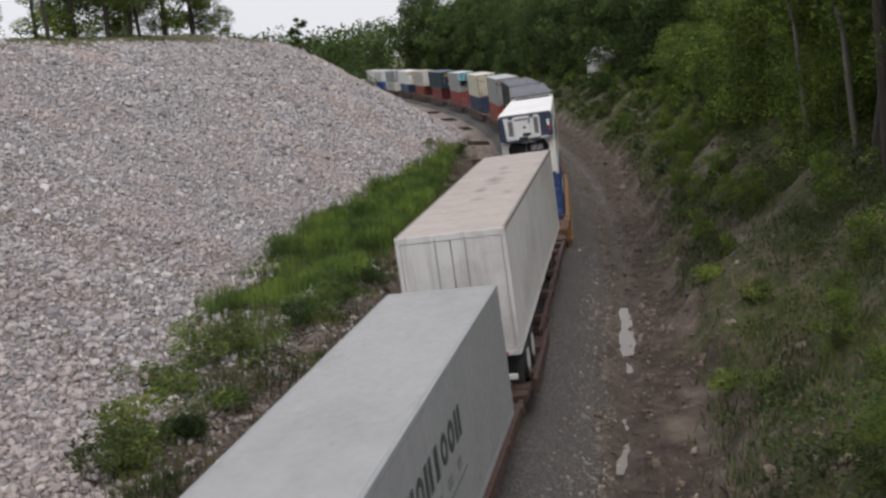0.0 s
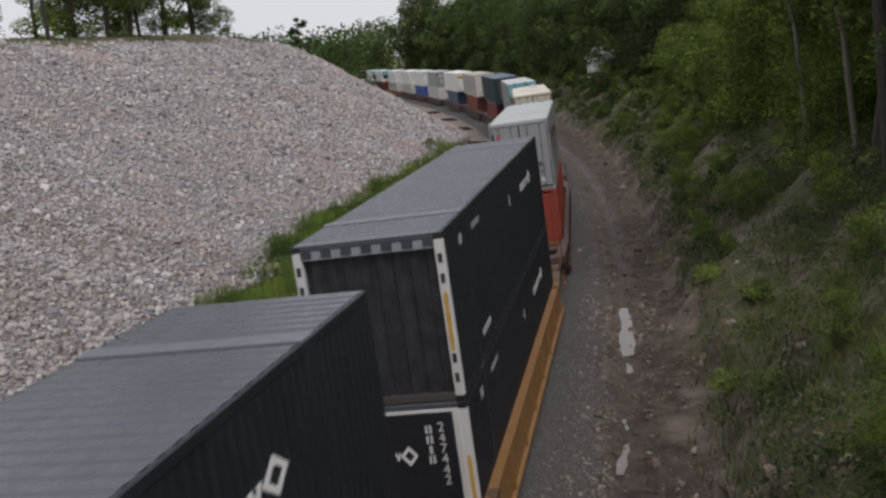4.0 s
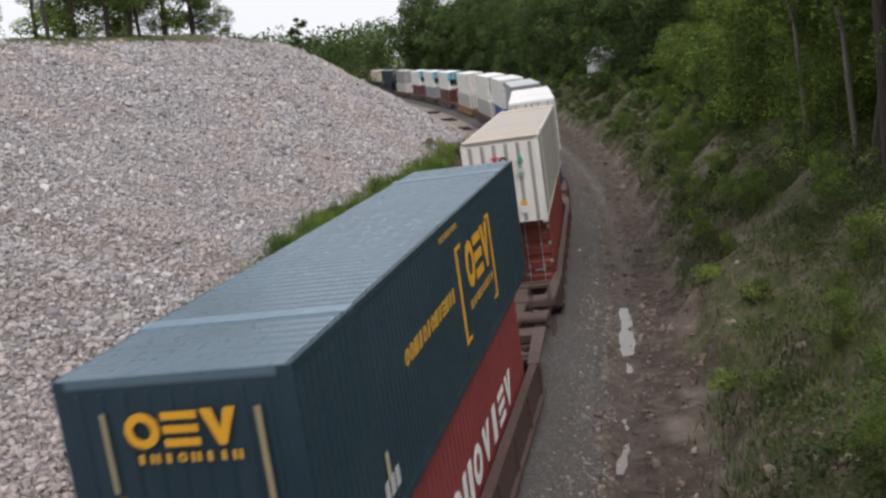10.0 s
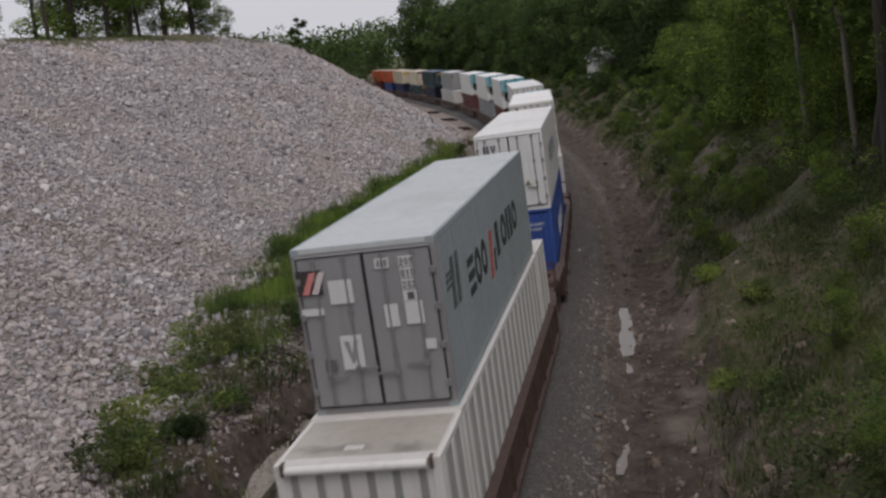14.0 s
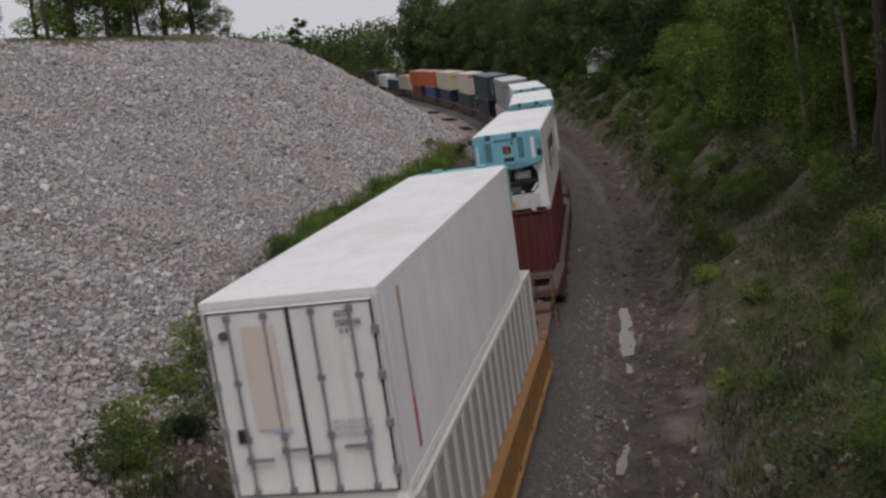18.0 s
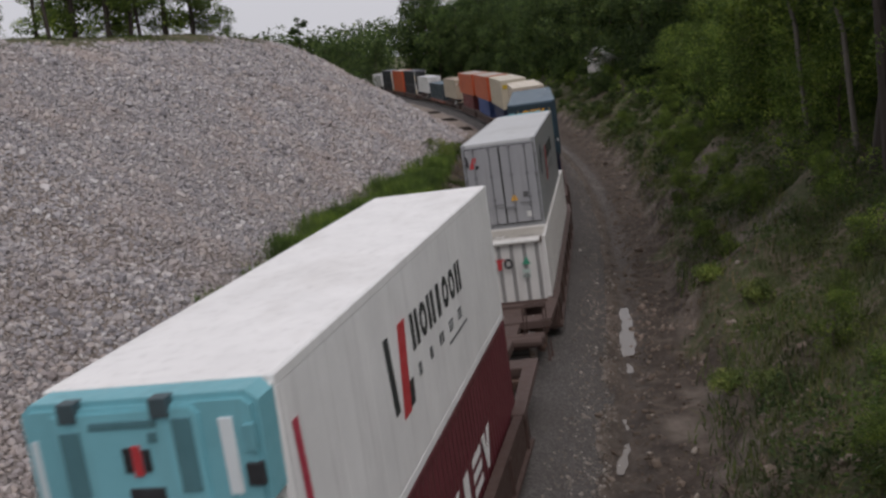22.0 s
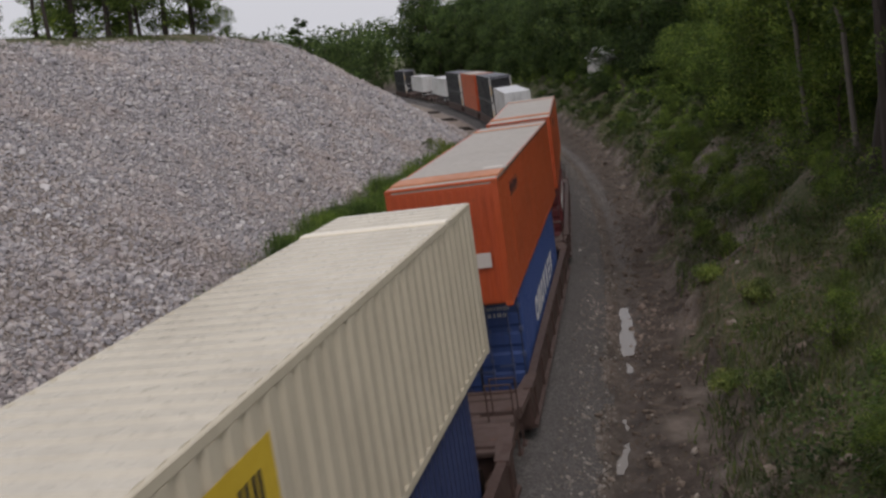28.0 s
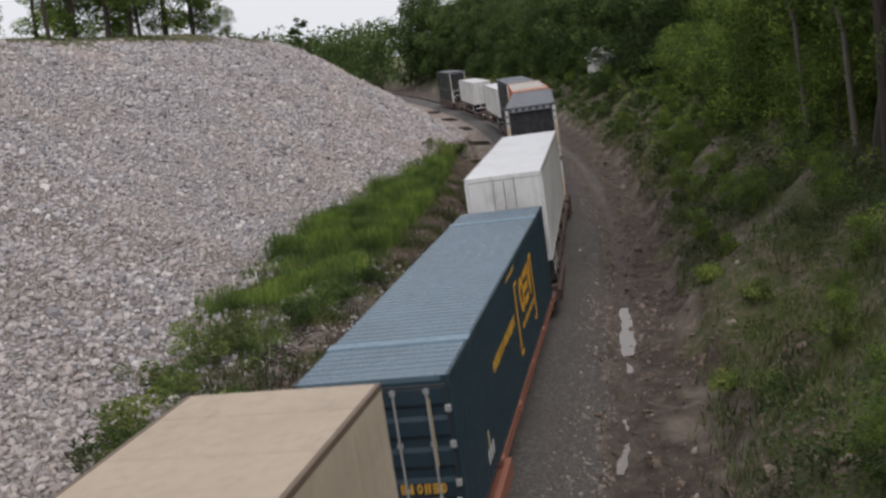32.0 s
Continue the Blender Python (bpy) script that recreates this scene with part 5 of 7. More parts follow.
    mark(c, "R", W85, L53, 2.7, 3.7, 2.42, 2.54, "itotii", (0.40, 0.40, 0.40), gap=0.3, label="grey number marks")
    mark(c, "R", W85, L53, 1.35, 1.6, 2.40, 2.58, "t", (0.45, 0.45, 0.45), label="pale mark")
    mark(c, "R", W85, L53, 8.2, 8.45, 1.95, 2.2, "i", (0.5, 0.5, 0.5), label="pale mark")
    mark(c, "R", W85, L53, 2.45, 3.45, 0.40, 0.54, "otiteo", (0.55, 0.55, 0.55), gap=0.3, label="pale small marks")
    return c

def orange_box(label, later=False):
    c = container(label, L53, W85, 2.92, ORANGE, "domestic", "panel", roof=(0.40, 0.365, 0.32), dirt=0.9, rust=0.45, endcol=(0.46, 0.075, 0.018), stain=0.12, flat_roof=True, pitch=(0.62, 0.006), blotch=0.3)
    for i in range(11):
        add("end_rib", ("orange",), lambda: boxes((-0.05, 0.05, -0.025, 0.0, 0.12, 2.76), bev=0.008), paint((0.44, 0.07, 0.018), 0.5, 1.0, 0.6, 0, 0.5), c, at=pose(-W85 / 2 + 0.26 + i * (W85 - 0.52) / 10, -L53 / 2 - 0.008, 0))
    part("edge_trim", boxes((-W85 / 2 + 0.02, W85 / 2 - 0.02, -L53 / 2 - 0.02, -L53 / 2 + 0.09, 2.87, 2.935), bev=0.01), paint((0.50, 0.10, 0.03), 0.5, 0.8, 0.4), c, "worn orange roof edge")
    part("roof_band", boxes((-W85 / 2 + 0.03, W85 / 2 - 0.03, -L53 / 2 + (0.55 if later else 1.78), -L53 / 2 + (1.65 if later else 2.55), 2.90, 2.962), (-W85 / 2 + 0.03, W85 / 2 - 0.03, L53 / 2 - 2.05, L53 / 2 - 1.9, 2.90, 2.958), (-W85 / 2 + 0.03, W85 / 2 - 0.03, L53 / 2 - 1.75, L53 / 2 - 1.65, 2.90, 2.958), bev=0.008), paint((0.56, 0.22, 0.10), 0.5, 1.0, 0.35, 0, 0.4), c, "faded orange band across the roof")
    part("roof_patch", boxes((W85 / 2 - 0.62, W85 / 2 - 0.14, -L53 / 2 + 2.3, -L53 / 2 + 2.62, 2.90, 2.926)), paint((0.62, 0.57, 0.51)), c, "pale repair patch on the roof")
    part("top_edge", boxes((W85 / 2 - 0.03, W85 / 2 + 0.012, -L53 / 2 + 0.1, L53 / 2 - 0.1, 2.86, 2.925), bev=0.008), paint((0.13, 0.07, 0.045), 0.6, 0.6, 0.5), c, "dark weathered roof edge")
    bars(c, "F", W85, L53, 1.9, 0.95, 0.34, 1, (0.6, 0.55, 0.5), 0.34, 1.0, 0.0, "plate", "white plate", proud=0.075)
    mark(c, "F", W85, L53, 1.62, 1.95, 1.85, 2.15, "oi", (0.07, 0.02, 0.015), label="dark painted shapes", proud=0.075)
    u = 2.05 if later else 3.7
    word(c, W85, L53, u, 2.20, 0.05, 1, (0.055, 0.022, 0.018), 1.75, fill=1.0, name="underline", label="dark line")
    mark(c, "R", W85, L53, u, u + 1.8, 2.28, 2.46, "itoitetiot", (0.07, 0.022, 0.018), 0.1, gap=0.12, label="dark painted shapes")
    word(c, W85, L53, u, 2.50, 0.03, 1, (0.09, 0.03, 0.02), 1.75, fill=1.0, name="underline", label="dark line")
    return c

def hunt(label, col, front):
    c = container(label, L53, W85, 2.9, col, "domestic" if front == "louvred" else "smooth", front, roof=(0.80, 0.79, 0.76) if col == WHITE else (0.58, 0.53, 0.43), pitch=(0.42, 0.05), dirt=0.45, rust=0.08, rodcol=(0.25, 0.24, 0.23))
    yl = (0.58, 0.40, 0.03)
    bars(c, "F", W85, L53, 0.16, 2.04, 0.42, 1, yl, W85 - 0.26, 1.0, 0.0, "sign_panel", "yellow sign panel")
    mark(c, "F", W85, L53, 0.66, 1.92, 2.10, 2.34, "it tott", BLACK, gap=0.3, name="sign_lettering", label="black painted shapes", proud=0.074)
    if front == "doors":
        bars(c, "F", W85, L53, 2.05, 0.66, 0.50, 1, yl, 0.36, 1.0, 0.0, "sticker", "yellow sticker")
        mark(c, "F", W85, L53, 2.12, 2.36, 0.76, 0.92, "te", BLACK, name="sticker_print", label="black print", proud=0.074)
    u0, u1, v0, v1 = (10.3, 13.9, 1.85, 2.55) if front == "doors" else (3.6, 6.05, 1.55, 2.46)
    word(c, W85, L53, u0, v0, v1 - v0, 1, yl, u1 - u0, fill=1.0, name="sign_panel", label="yellow sign panel")
    n = 7
    for i, kd in enumerate("it tott"):
        if kd != " ":
            w_, h_ = (u1 - u0 - 0.5) / n * 0.72, (v1 - v0) * 0.5
            add("sign_lettering", (kd, round(w_, 3), round(h_, 3)), lambda: emblem_shape(kd, w_, h_), paint(BLACK), c, "black painted shapes", pose(W85 / 2 + 0.012, -L53 / 2 + u0 + 0.25 + i * (u1 - u0 - 0.5) / n, v0 + (v1 - v0) * 0.26, 0, 0, 90))
    word(c, W85, L53, 3.0, 2.3, 0.2, 5, (0.2, 0.2, 0.2), 0.2, label="small dark marks")
    return c

def crowley_white(label, front, rear="plain"):
    c = container(label, L40, W8, 2.9, (0.76, 0.75, 0.70), "smooth", front, rear, roof=(0.87, 0.86, 0.84), dirt=0.25, rust=0.06)
    if front == "reefer":
        genset(c, L40, W8, 2.9, (0.03, 0.045, 0.08), -1, dark=True)
        # solid black boxes imitate the shade inside two vent openings
        for x0, x1 in ((-0.78, -0.18), (0.12, 0.62)):
            part("vent_opening", boxes((x0, x1, -L40 / 2 - 0.09, -L40 / 2 - 0.055, 0.20, 0.50), bev=0.01), M_DARK, c, "raised black box in place of a shaded vent opening")
        part("cable", rod(rod(bmesh.new(), (0.55, -L40 / 2 - 0.1, 1.62), (0.15, -L40 / 2 - 0.14, 0.95), 0.018), (0.15, -L40 / 2 - 0.14, 0.95), (-0.05, -L40 / 2 - 0.1, 0.45), 0.018), M_DARK, c, "hanging black cable")
    else:
        for i in range(7):
            bars(c, "F", W8, L40, 0.36, 2.45 - i * 0.26, 0.2, 1, (0.1, 0.1, 0.1), 0.2, 0.8, 0.0, label="dark letter marks set one under another")
        bars(c, "F", W8, L40, 1.7, 1.05, 0.22, 1, (0.5, 0.3, 0.05), 0.2, 0.9, 0, "sticker", "amber sticker")
        bars(c, "F", W8, L40, 1.4, 2.45, 0.16, 7, (0.25, 0.25, 0.25), 0.11, 0.6, label="grey number marks")
        bars(c, "F", W8, L40, 1.75, 1.4, 0.45, 1, (0.42, 0.42, 0.42), 0.32, 0.9, 0, "plate")
    mark(c, "R", W8, L40, 2.95, 9.5, 1.06, 1.98, "otoviev", BLACK, gap=0.16, label="large black painted shapes")
    mark(c, "R", W8, L40, 0.2, 2.15, 2.44, 2.55, "toitioteitot", (0.2, 0.2, 0.2), gap=0.25, label="small dark painted shapes")
    mark(c, "R", W8, L40, 9.7, 10.7, 0.42, 0.52, "tiotie", (0.25, 0.25, 0.25), gap=0.3, label="small dark marks")
    return c

def lower_named(label, col, n, lettercol, u=3.2, front="doors", L=L40, span=None):
    c = iso(label, col, front, L, rust=0.3, dirt=0.5, rodcol=tuple(0.06 + 0.6 * v for v in col))
    mark(c, "R", W8, L, *(span or (u, u + 0.95 * n, 1.0, 1.7)), ("otoviev" * 2)[:n], lettercol, 0.08, gap=0.2, label="large painted shapes")
    mark(c, "F", W8, L, W8 - 0.86, W8 - 0.30, 2.28, 2.38, "toiteti", tuple(0.3 + 0.4 * v for v in lettercol), gap=0.3, label="small pale number marks", proud=0.08)
    mark(c, "F", W8, L, W8 - 0.86, W8 - 0.40, 2.10, 2.20, "eito", tuple(0.3 + 0.4 * v for v in lettercol), gap=0.3, label="small pale number marks", proud=0.08)
    return c

# ---- each entry: leading end along the line at the start, length of the box on top, wagon, wagon colour, lower box, upper box
def build_consist():
    T = []
    def stack(S, L, lower, upper, col=BROWN, well=L40):
        T.append(dict(S=S, L=L, car="well", col=col, well=well, boxes=[lower, upper]))
    def single(S, L, load, col=BROWN, z=1.0):
        T.append(dict(S=S, L=L, car="spine", col=col, boxes=[load], z=z))
    single(6.3, L40, horizon("doors", top=(0.34, 0.34, 0.335), u=2.1), z=0.99)
    single(20.15, L53, trailer("dirty white road trailer with its rear doors foremost", L53, W85, 2.9, (0.66, 0.65, 0.63), (0.43, 0.37, 0.33), blobs=((0.02, 0.73, 0.35, 1.1), (-0.13, -1.28, 0.22, 0.6), (0.0, 3.8, 0.22, 0.5), (0.75, -2.3, 0.16, 0.3), (0.12, 2.3, 0.26, 0.4), (1.15, 3.7, 0.1, 0.6), (0.0, -3.2, 0.3, 0.3))), z=0.79)
    stack(43.6, L40, lower_named("blue corrugated container with white lettering in a well wagon", BLUE, 7, WHITE, span=(5.9, 9.4, 0.95, 1.45)), crowley_white("white refrigerated container with black lettering and end generator", "reefer"), TTX, L48)
    stack(61.15, L53, csx48("dark green container with yellow lettering in a yellow well wagon", L53, BOX), umax("black domestic container with white corner posts above a green one", 2.94), TTX, L53)
    stack(81.6, L53, umax("navy domestic container in a yellow well wagon", BOX), umax("black domestic container with dark recessed end and white posts", front="gap"), TTX, L53)
    stack(106.7, L40, iso("rusty orange corrugated container in a well wagon", RUSTRED, "plain", rust=0.2), horizon("doors", rear="genset", top=(0.47, 0.48, 0.48)), BROWN, L53)
    hs = container("cream refrigerated container with red emblem and rust-stained doors", L40, W8, 2.9, CREAM, "smooth", "doors", roof=(0.70, 0.66, 0.55), rust=0.5, dirt=0.6, rodcol=(0.36, 0.30, 0.22), stain=0.55, endcol=(0.34, 0.22, 0.13), doorcol=(0.62, 0.58, 0.47), rear="genset", gencol=(0.52, 0.55, 0.47), blobs=((0.3, 3.4, 0.35, 1.8), (-0.4, 1.2, 0.35, 1.1), (0.1, -1.6, 0.3, 0.9), (0.5, 4.9, 0.3, 0.7)))
    yf, red = -L40 / 2, paint(RED)
    part("emblem", plate(((-0.99, 2.31), (-0.68, 2.08), (-0.88, 1.94)), yf - 0.075, yf - 0.05), red, hs, "red pointed flag emblem")
    part("emblem", plate(((-0.46, 2.12), (-0.28, 1.92), (-0.57, 2.01)), yf - 0.075, yf - 0.05), red, hs, "red pointed flag emblem")
    part("warning_sign", plate(((0.20, 0.87), (0.46, 0.87), (0.33, 1.11)), yf - 0.075, yf - 0.05), paint(YELLOW), hs, "yellow triangular warning sign")
    bars(hs, "F", W8, L40, 1.93, 0.66, 0.31, 1, (0.10, 0.08, 0.07), 0.2, 0.9, 0, "plate", "dark plate")
    bars(hs, "F", W8, L40, 0.22, 0.41, 0.13, 1, (0.05, 0.09, 0.06), 0.28, 0.9, 0, "plate", "dark green plate")
    bars(hs, "F", W8, L40, 0.55, 2.26, 0.13, 1, (0.42, 0.42, 0.38), 0.14, 0.9, 0, "plate", "grey plate")
    for k in range(5):
        mark(hs, "F", W8, L40, 1.28, 1.55, 1.95 - 0.22 * k, 2.03 - 0.22 * k, "toie"[:4 - k % 2], (0.44, 0.40, 0.33), gap=0.3, label="small brown print")
        mark(hs, "F", W8, L40, 1.72, 2.10, 2.05 - 0.16 * k, 2.13 - 0.16 * k, "oititoe"[k % 3:], (0.38, 0.34, 0.26), gap=0.3, label="dark number marks")
    part("rust_patch", plate(((0.83, 1.90), (0.98, 1.86), (0.98, 1.45), (0.90, 1.38), (0.84, 1.55)), yf - 0.07, yf - 0.05), paint((0.12, 0.065, 0.035), 0.8, 0.6, 0.6), hs, "torn rusty patch beside the door edge")
    for k, o in enumerate((((5.95, 2.50), (6.2, 1.15), (7.6, 1.9)), ((7.3, 1.95), (8.85, 1.0), (8.0, 2.05)))):
        bm = plate(o, 0.0, 0.02)
        ob = part("emblem", bm, red, hs, "red pointed flag emblem")
        ob.matrix_basis = pose(W8 / 2 + 0.024, -L40 / 2, 0, 0, 0, 90)
    mark(hs, "R", W8, L40, 0.3, 5.4, 1.32, 2.06, "tvteoto", (0.15, 0.13, 0.115), gap=0.3, label="dark painted shapes")
    mark(hs, "R", W8, L40, 9.0, 11.4, 1.42, 2.06, "eto", (0.15, 0.13, 0.115), gap=0.3, label="dark painted shapes")
    for u, v in ((10.6, 2.2), (11.2, 2.25), (11.2, 1.5), (11.3, 0.9)):
        word(hs, W8, L40, u, v, 0.14, 3, (0.2, 0.18, 0.16), 0.13, fill=0.7, label="small dark marks")
    low = lower_named("dark blue corrugated container with white marks", (0.018, 0.036, 0.085), 4, (0.62, 0.62, 0.62), span=(0.95, 3.0, 1.85, 2.4))
    mark(low, "R", W8, L40, 0.12, 0.75, 1.95, 2.40, "o", RED, gap=0.0, name="emblem", label="red ring emblem")
    stack(130.73, L40, low, hs, BROWN, L53)
    stack(154.4, L40, iso("dark red corrugated container in a well wagon", (0.24, 0.04, 0.035), rust=0.25), horizon("reefer"), BROWN, L48)
    stack(176.0, L53, lower_named("maroon container with large white lettering in a well wagon", (0.20, 0.035, 0.035), 7, WHITE, 3.4), csx48("dark teal domestic container with yellow lettering", L53, 2.92), BROWN, L48)
    tb = sheet_post("off-white sheet-and-post container with beige roof and red badge", L53, (0.72, 0.69, 0.64), (0.46, 0.41, 0.345), 2.9, dark_ribs=True)
    yb = -L53 / 2
    badge_marks(tb, 0.0)
    part("round_patch", rod(bmesh.new(), (-0.66, yb - 0.075, 0.54), (-0.66, yb - 0.04, 0.54), 0.19, 16), paint((0.55, 0.50, 0.43), 0.6, 0.6), tb, "round beige repair patch")
    part("roof_band", boxes((-W85 / 2 + 0.04, W85 / 2 - 0.04, yb + 1.75, yb + 2.15, 2.87, 2.925), (-W85 / 2 + 0.04, W85 / 2 - 0.04, yb + L53 - 2.15, yb + L53 - 1.85, 2.87, 2.925), bev=0.015), paint((0.60, 0.47, 0.24), 0.6, 0.9, 0.45), tb, "yellowed band across the roof")
    part("roof_lip", boxes((-W85 / 2 + 0.02, W85 / 2 - 0.02, yb - 0.02, yb + 0.07, 2.86, 2.915), bev=0.012), paint((0.24, 0.21, 0.18), 0.6, 0.8, 0.5), tb, "dark bent roof lip")
    stack(200.07, L53, iso("red-brown corrugated container in a well wagon", (0.21, 0.04, 0.03), rust=0.3), tb, BROWN, L53)
    stack(223.8, L53, lower_named("slate blue corrugated container with white lettering", SLATE, 3, WHITE, 2.2), hunt("white domestic container with yellow sign panel on its doors", WHITE, "doors"), BROWN, L53)
    sl = container("grey smooth-sided container with black lettering and taped doors", L40, W8, 2.9, (0.30, 0.34, 0.35), "smooth", "doors", roof=(0.50, 0.53, 0.53), doorcol=(0.26, 0.26, 0.26), endcol=(0.26, 0.25, 0.25), rust=0.1, rodcol=(0.2, 0.2, 0.2))
    bars(sl, "F", W8, L40, 0.06, 2.12, 0.42, 1, (0.04, 0.03, 0.03), 0.44, 0.98, 0, "badge", "black square badge")
    for u_, c_, k_ in ((0.08, (0.62, 0.22, 0.20), 0.45), (0.24, (0.62, 0.55, 0.53), 0.45)):
        mark(sl, "F", W8, L40, u_, u_ + 0.22, 2.14, 2.50, "i", c_, k_, gap=0.0, name="badge", label="slanting stroke of a badge", proud=0.074)
    for a, b, w, h in ((0.59, 1.94, 0.40, 0.40), (1.42, 2.46, 0.24, 0.17), (1.47, 1.48, 0.23, 0.38), (1.82, 1.50, 0.30, 0.38), (0.64, 0.82, 0.37, 0.58), (0.07, 1.78, 0.38, 0.12), (2.07, 1.06, 0.18, 0.17)):
        bars(sl, "F", W8, L40, a, b, h, 1, (0.60, 0.60, 0.59), w, 1.0, 0, "placard", "white placard")
    for k in range(4):
        bars(sl, "F", W8, L40, 1.82, 2.46 - 0.19 * k, 0.17, 1, (0.62, 0.62, 0.61), 0.26, 1.0, 0, "placard", "white number placard")
        mark(sl, "F", W8, L40, 1.84, 2.06, 2.48 - 0.19 * k, 2.60 - 0.19 * k, ("eot", "tit", "oee", "i")[k], (0.10, 0.10, 0.10), gap=0.3, name="print", label="black marks", proud=0.074)
    mark(sl, "F", W8, L40, 1.46, 1.63, 2.49, 2.60, "ott", (0.12, 0.12, 0.12), gap=0.3, name="print", label="black marks", proud=0.074)
    mark(sl, "F", W8, L40, 0.70, 0.94, 0.92, 1.30, "v", (0.25, 0.25, 0.25), gap=0.0, name="print", label="grey drawing", proud=0.074)
    bars(sl, "F", W8, L40, 0.32, 0.80, 0.20, 1, (0.12, 0.11, 0.11), 0.2, 1.0, 0, "plate", "dark plate")
    mark(sl, "R", W8, L40, 0.4, 0.95, 1.85, 2.15, "e", (0.10, 0.11, 0.11), 0.2, name="emblem", label="dark emblem")
    mark(sl, "R", W8, L40, 0.8, 1.5, 1.45, 2.32, "t", (0.10, 0.11, 0.11), 0.15, name="emblem", label="dark emblem")
    mark(sl, "R", W8, L40, 2.4, 4.6, 1.24, 1.98, "eoo", (0.04, 0.05, 0.05), gap=0.16, label="large black painted shapes")
    mark(sl, "R", W8, L40, 4.75, 5.35, 1.0, 1.95, "i", (0.50, 0.09, 0.09), 0.3, gap=0.0, name="emblem", label="red emblem stroke")
    mark(sl, "R", W8, L40, 5.35, 5.75, 1.05, 1.5, "i", (0.03, 0.04, 0.04), 0.3, gap=0.0, name="emblem", label="black emblem stroke")
    mark(sl, "R", W8, L40, 5.8, 9.7, 1.24, 1.98, "ioto", (0.04, 0.05, 0.05), gap=0.16, label="large black painted shapes")
    stack(249.7, L40, marked_post("dirty white sheet-and-post container in a well wagon"), sl, BROWN, L53)
    w13 = container("white refrigerated container with steel doors", L40, W8, 2.9, WHITE, "smooth", "doors", "plain", rust=0.1, doorcol=(0.7, 0.7, 0.68), rodcol=(0.24, 0.24, 0.24))
    mark(w13, "F", W8, L40, 0.3, 0.75, 2.2, 2.5, "tv", (0.1, 0.1, 0.12), name="emblem", label="dark emblem")
    part("warning_sign", plate(((0.42, 0.92), (0.64, 0.92), (0.53, 1.12)), -L40 / 2 - 0.075, -L40 / 2 - 0.05), paint((0.2, 0.18, 0.1)), w13, "dark triangular sign")
    mark(w13, "R", W8, L40, 3.5, 8.8, 1.2, 1.9, "otevio", (0.22, 0.24, 0.26), gap=0.25, label="grey painted shapes")
    stack(270.0, L40, lower_named("bright blue corrugated container in a well wagon", (0.03, 0.08, 0.30), 5, WHITE, 4.0, "plain"), w13, BROWN, L48)
    stack(289.1, L40, sheet_post("white sheet-and-post container under a refrigerated one"), crowley_white("white refrigerated container with black lettering and steel doors", "doors", "genset"), BROWN, L53)
    w15 = container("white refrigerated container with red corner stripe and steel doors", L40, W8, 2.9, WHITE, "smooth", "doors", "genset", rust=0.06, doorcol=(0.76, 0.75, 0.72), rodcol=(0.22, 0.22, 0.23), endcol=(0.62, 0.61, 0.59))
    bars(w15, "F", W8, L40, 0.56, 1.12, 1.42, 1, (0.66, 0.58, 0.50), 0.44, 1.0, 0, "patch", "beige repair patch")
    mark(w15, "F", W8, L40, 1.86, 2.06, 2.56, 2.65, "tioe", (0.15, 0.14, 0.14), gap=0.3, label="black number marks")
    mark(w15, "F", W8, L40, 1.86, 2.19, 2.44, 2.53, "itooeit", (0.15, 0.14, 0.14), gap=0.3, label="black number marks")
    mark(w15, "F", W8, L40, 1.90, 2.02, 2.34, 2.41, "oi", (0.2, 0.2, 0.2), gap=0.3, label="black number marks")
    for k in range(3):
        mark(w15, "F", W8, L40, 1.62, 2.14, 1.14 - 0.09 * k, 1.20 - 0.09 * k, "toietiote", (0.48, 0.48, 0.48), gap=0.3, label="grey small print")
    bars(w15, "F", W8, L40, 0.25, 0.94, 0.20, 1, BLACK, 0.17, 0.95, 0, "plate", "black plate")
    part("vent_cap", rod(bmesh.new(), (-0.92, -L40 / 2 - 0.09, 2.44), (-0.92, -L40 / 2 - 0.03, 2.44), 0.06, 14), paint((0.10, 0.09, 0.10)), w15, "round dark vent cap")
    bars(w15, "F", W8, L40, 0.78, 1.06, 0.06, 1, (0.45, 0.50, 0.60), 0.3, 0.9, 0, "sticker", "faded blue sticker")
    word(w15, W8, L40, 0.92, 0.35, 0.75, 1, (0.48, 0.09, 0.11), 0.12, fill=0.9, name="edge_stripe", label="red edge stripe")
    word(w15, W8, L40, 0.92, 1.12, 1.55, 1, (0.46, 0.30, 0.28), 0.12, fill=0.8, name="edge_stripe", label="faded red edge stripe")
    stack(313.0, L40, sheet_post("white sheet-and-post container in a yellow well wagon", L48), w15, TTX, L53)
    stack(336.6, L40, iso("red-brown corrugated container in a well wagon", MAROON, "plain", rust=0.2), horizon("reefer", False), BROWN, L48)
    stack(356.5, L40, lower_named("grey corrugated container with dark lettering", (0.26, 0.27, 0.29), 6, (0.08, 0.09, 0.12)), horizon("reefer", False, marks=0), BROWN, L40)
    stack(375.91, L40, lower_named("dark maroon container with white lettering", (0.11, 0.022, 0.028), 7, WHITE, 2.4), horizon("reefer", False), BROWN, L40)
    stack(399.7, L40, marked_post("dirty white sheet-and-post container with open end in a well wagon"), horizon("doors", rear="genset"), BROWN, L53)
    stack(421.6, L53, lower_named("navy corrugated container with white lettering", (0.012, 0.016, 0.045), 6, (0.45, 0.45, 0.5), 5.0, "plain"), csx48("dark teal domestic container with yellow lettering and scuffed end", L53, 2.92), BROWN, L48)
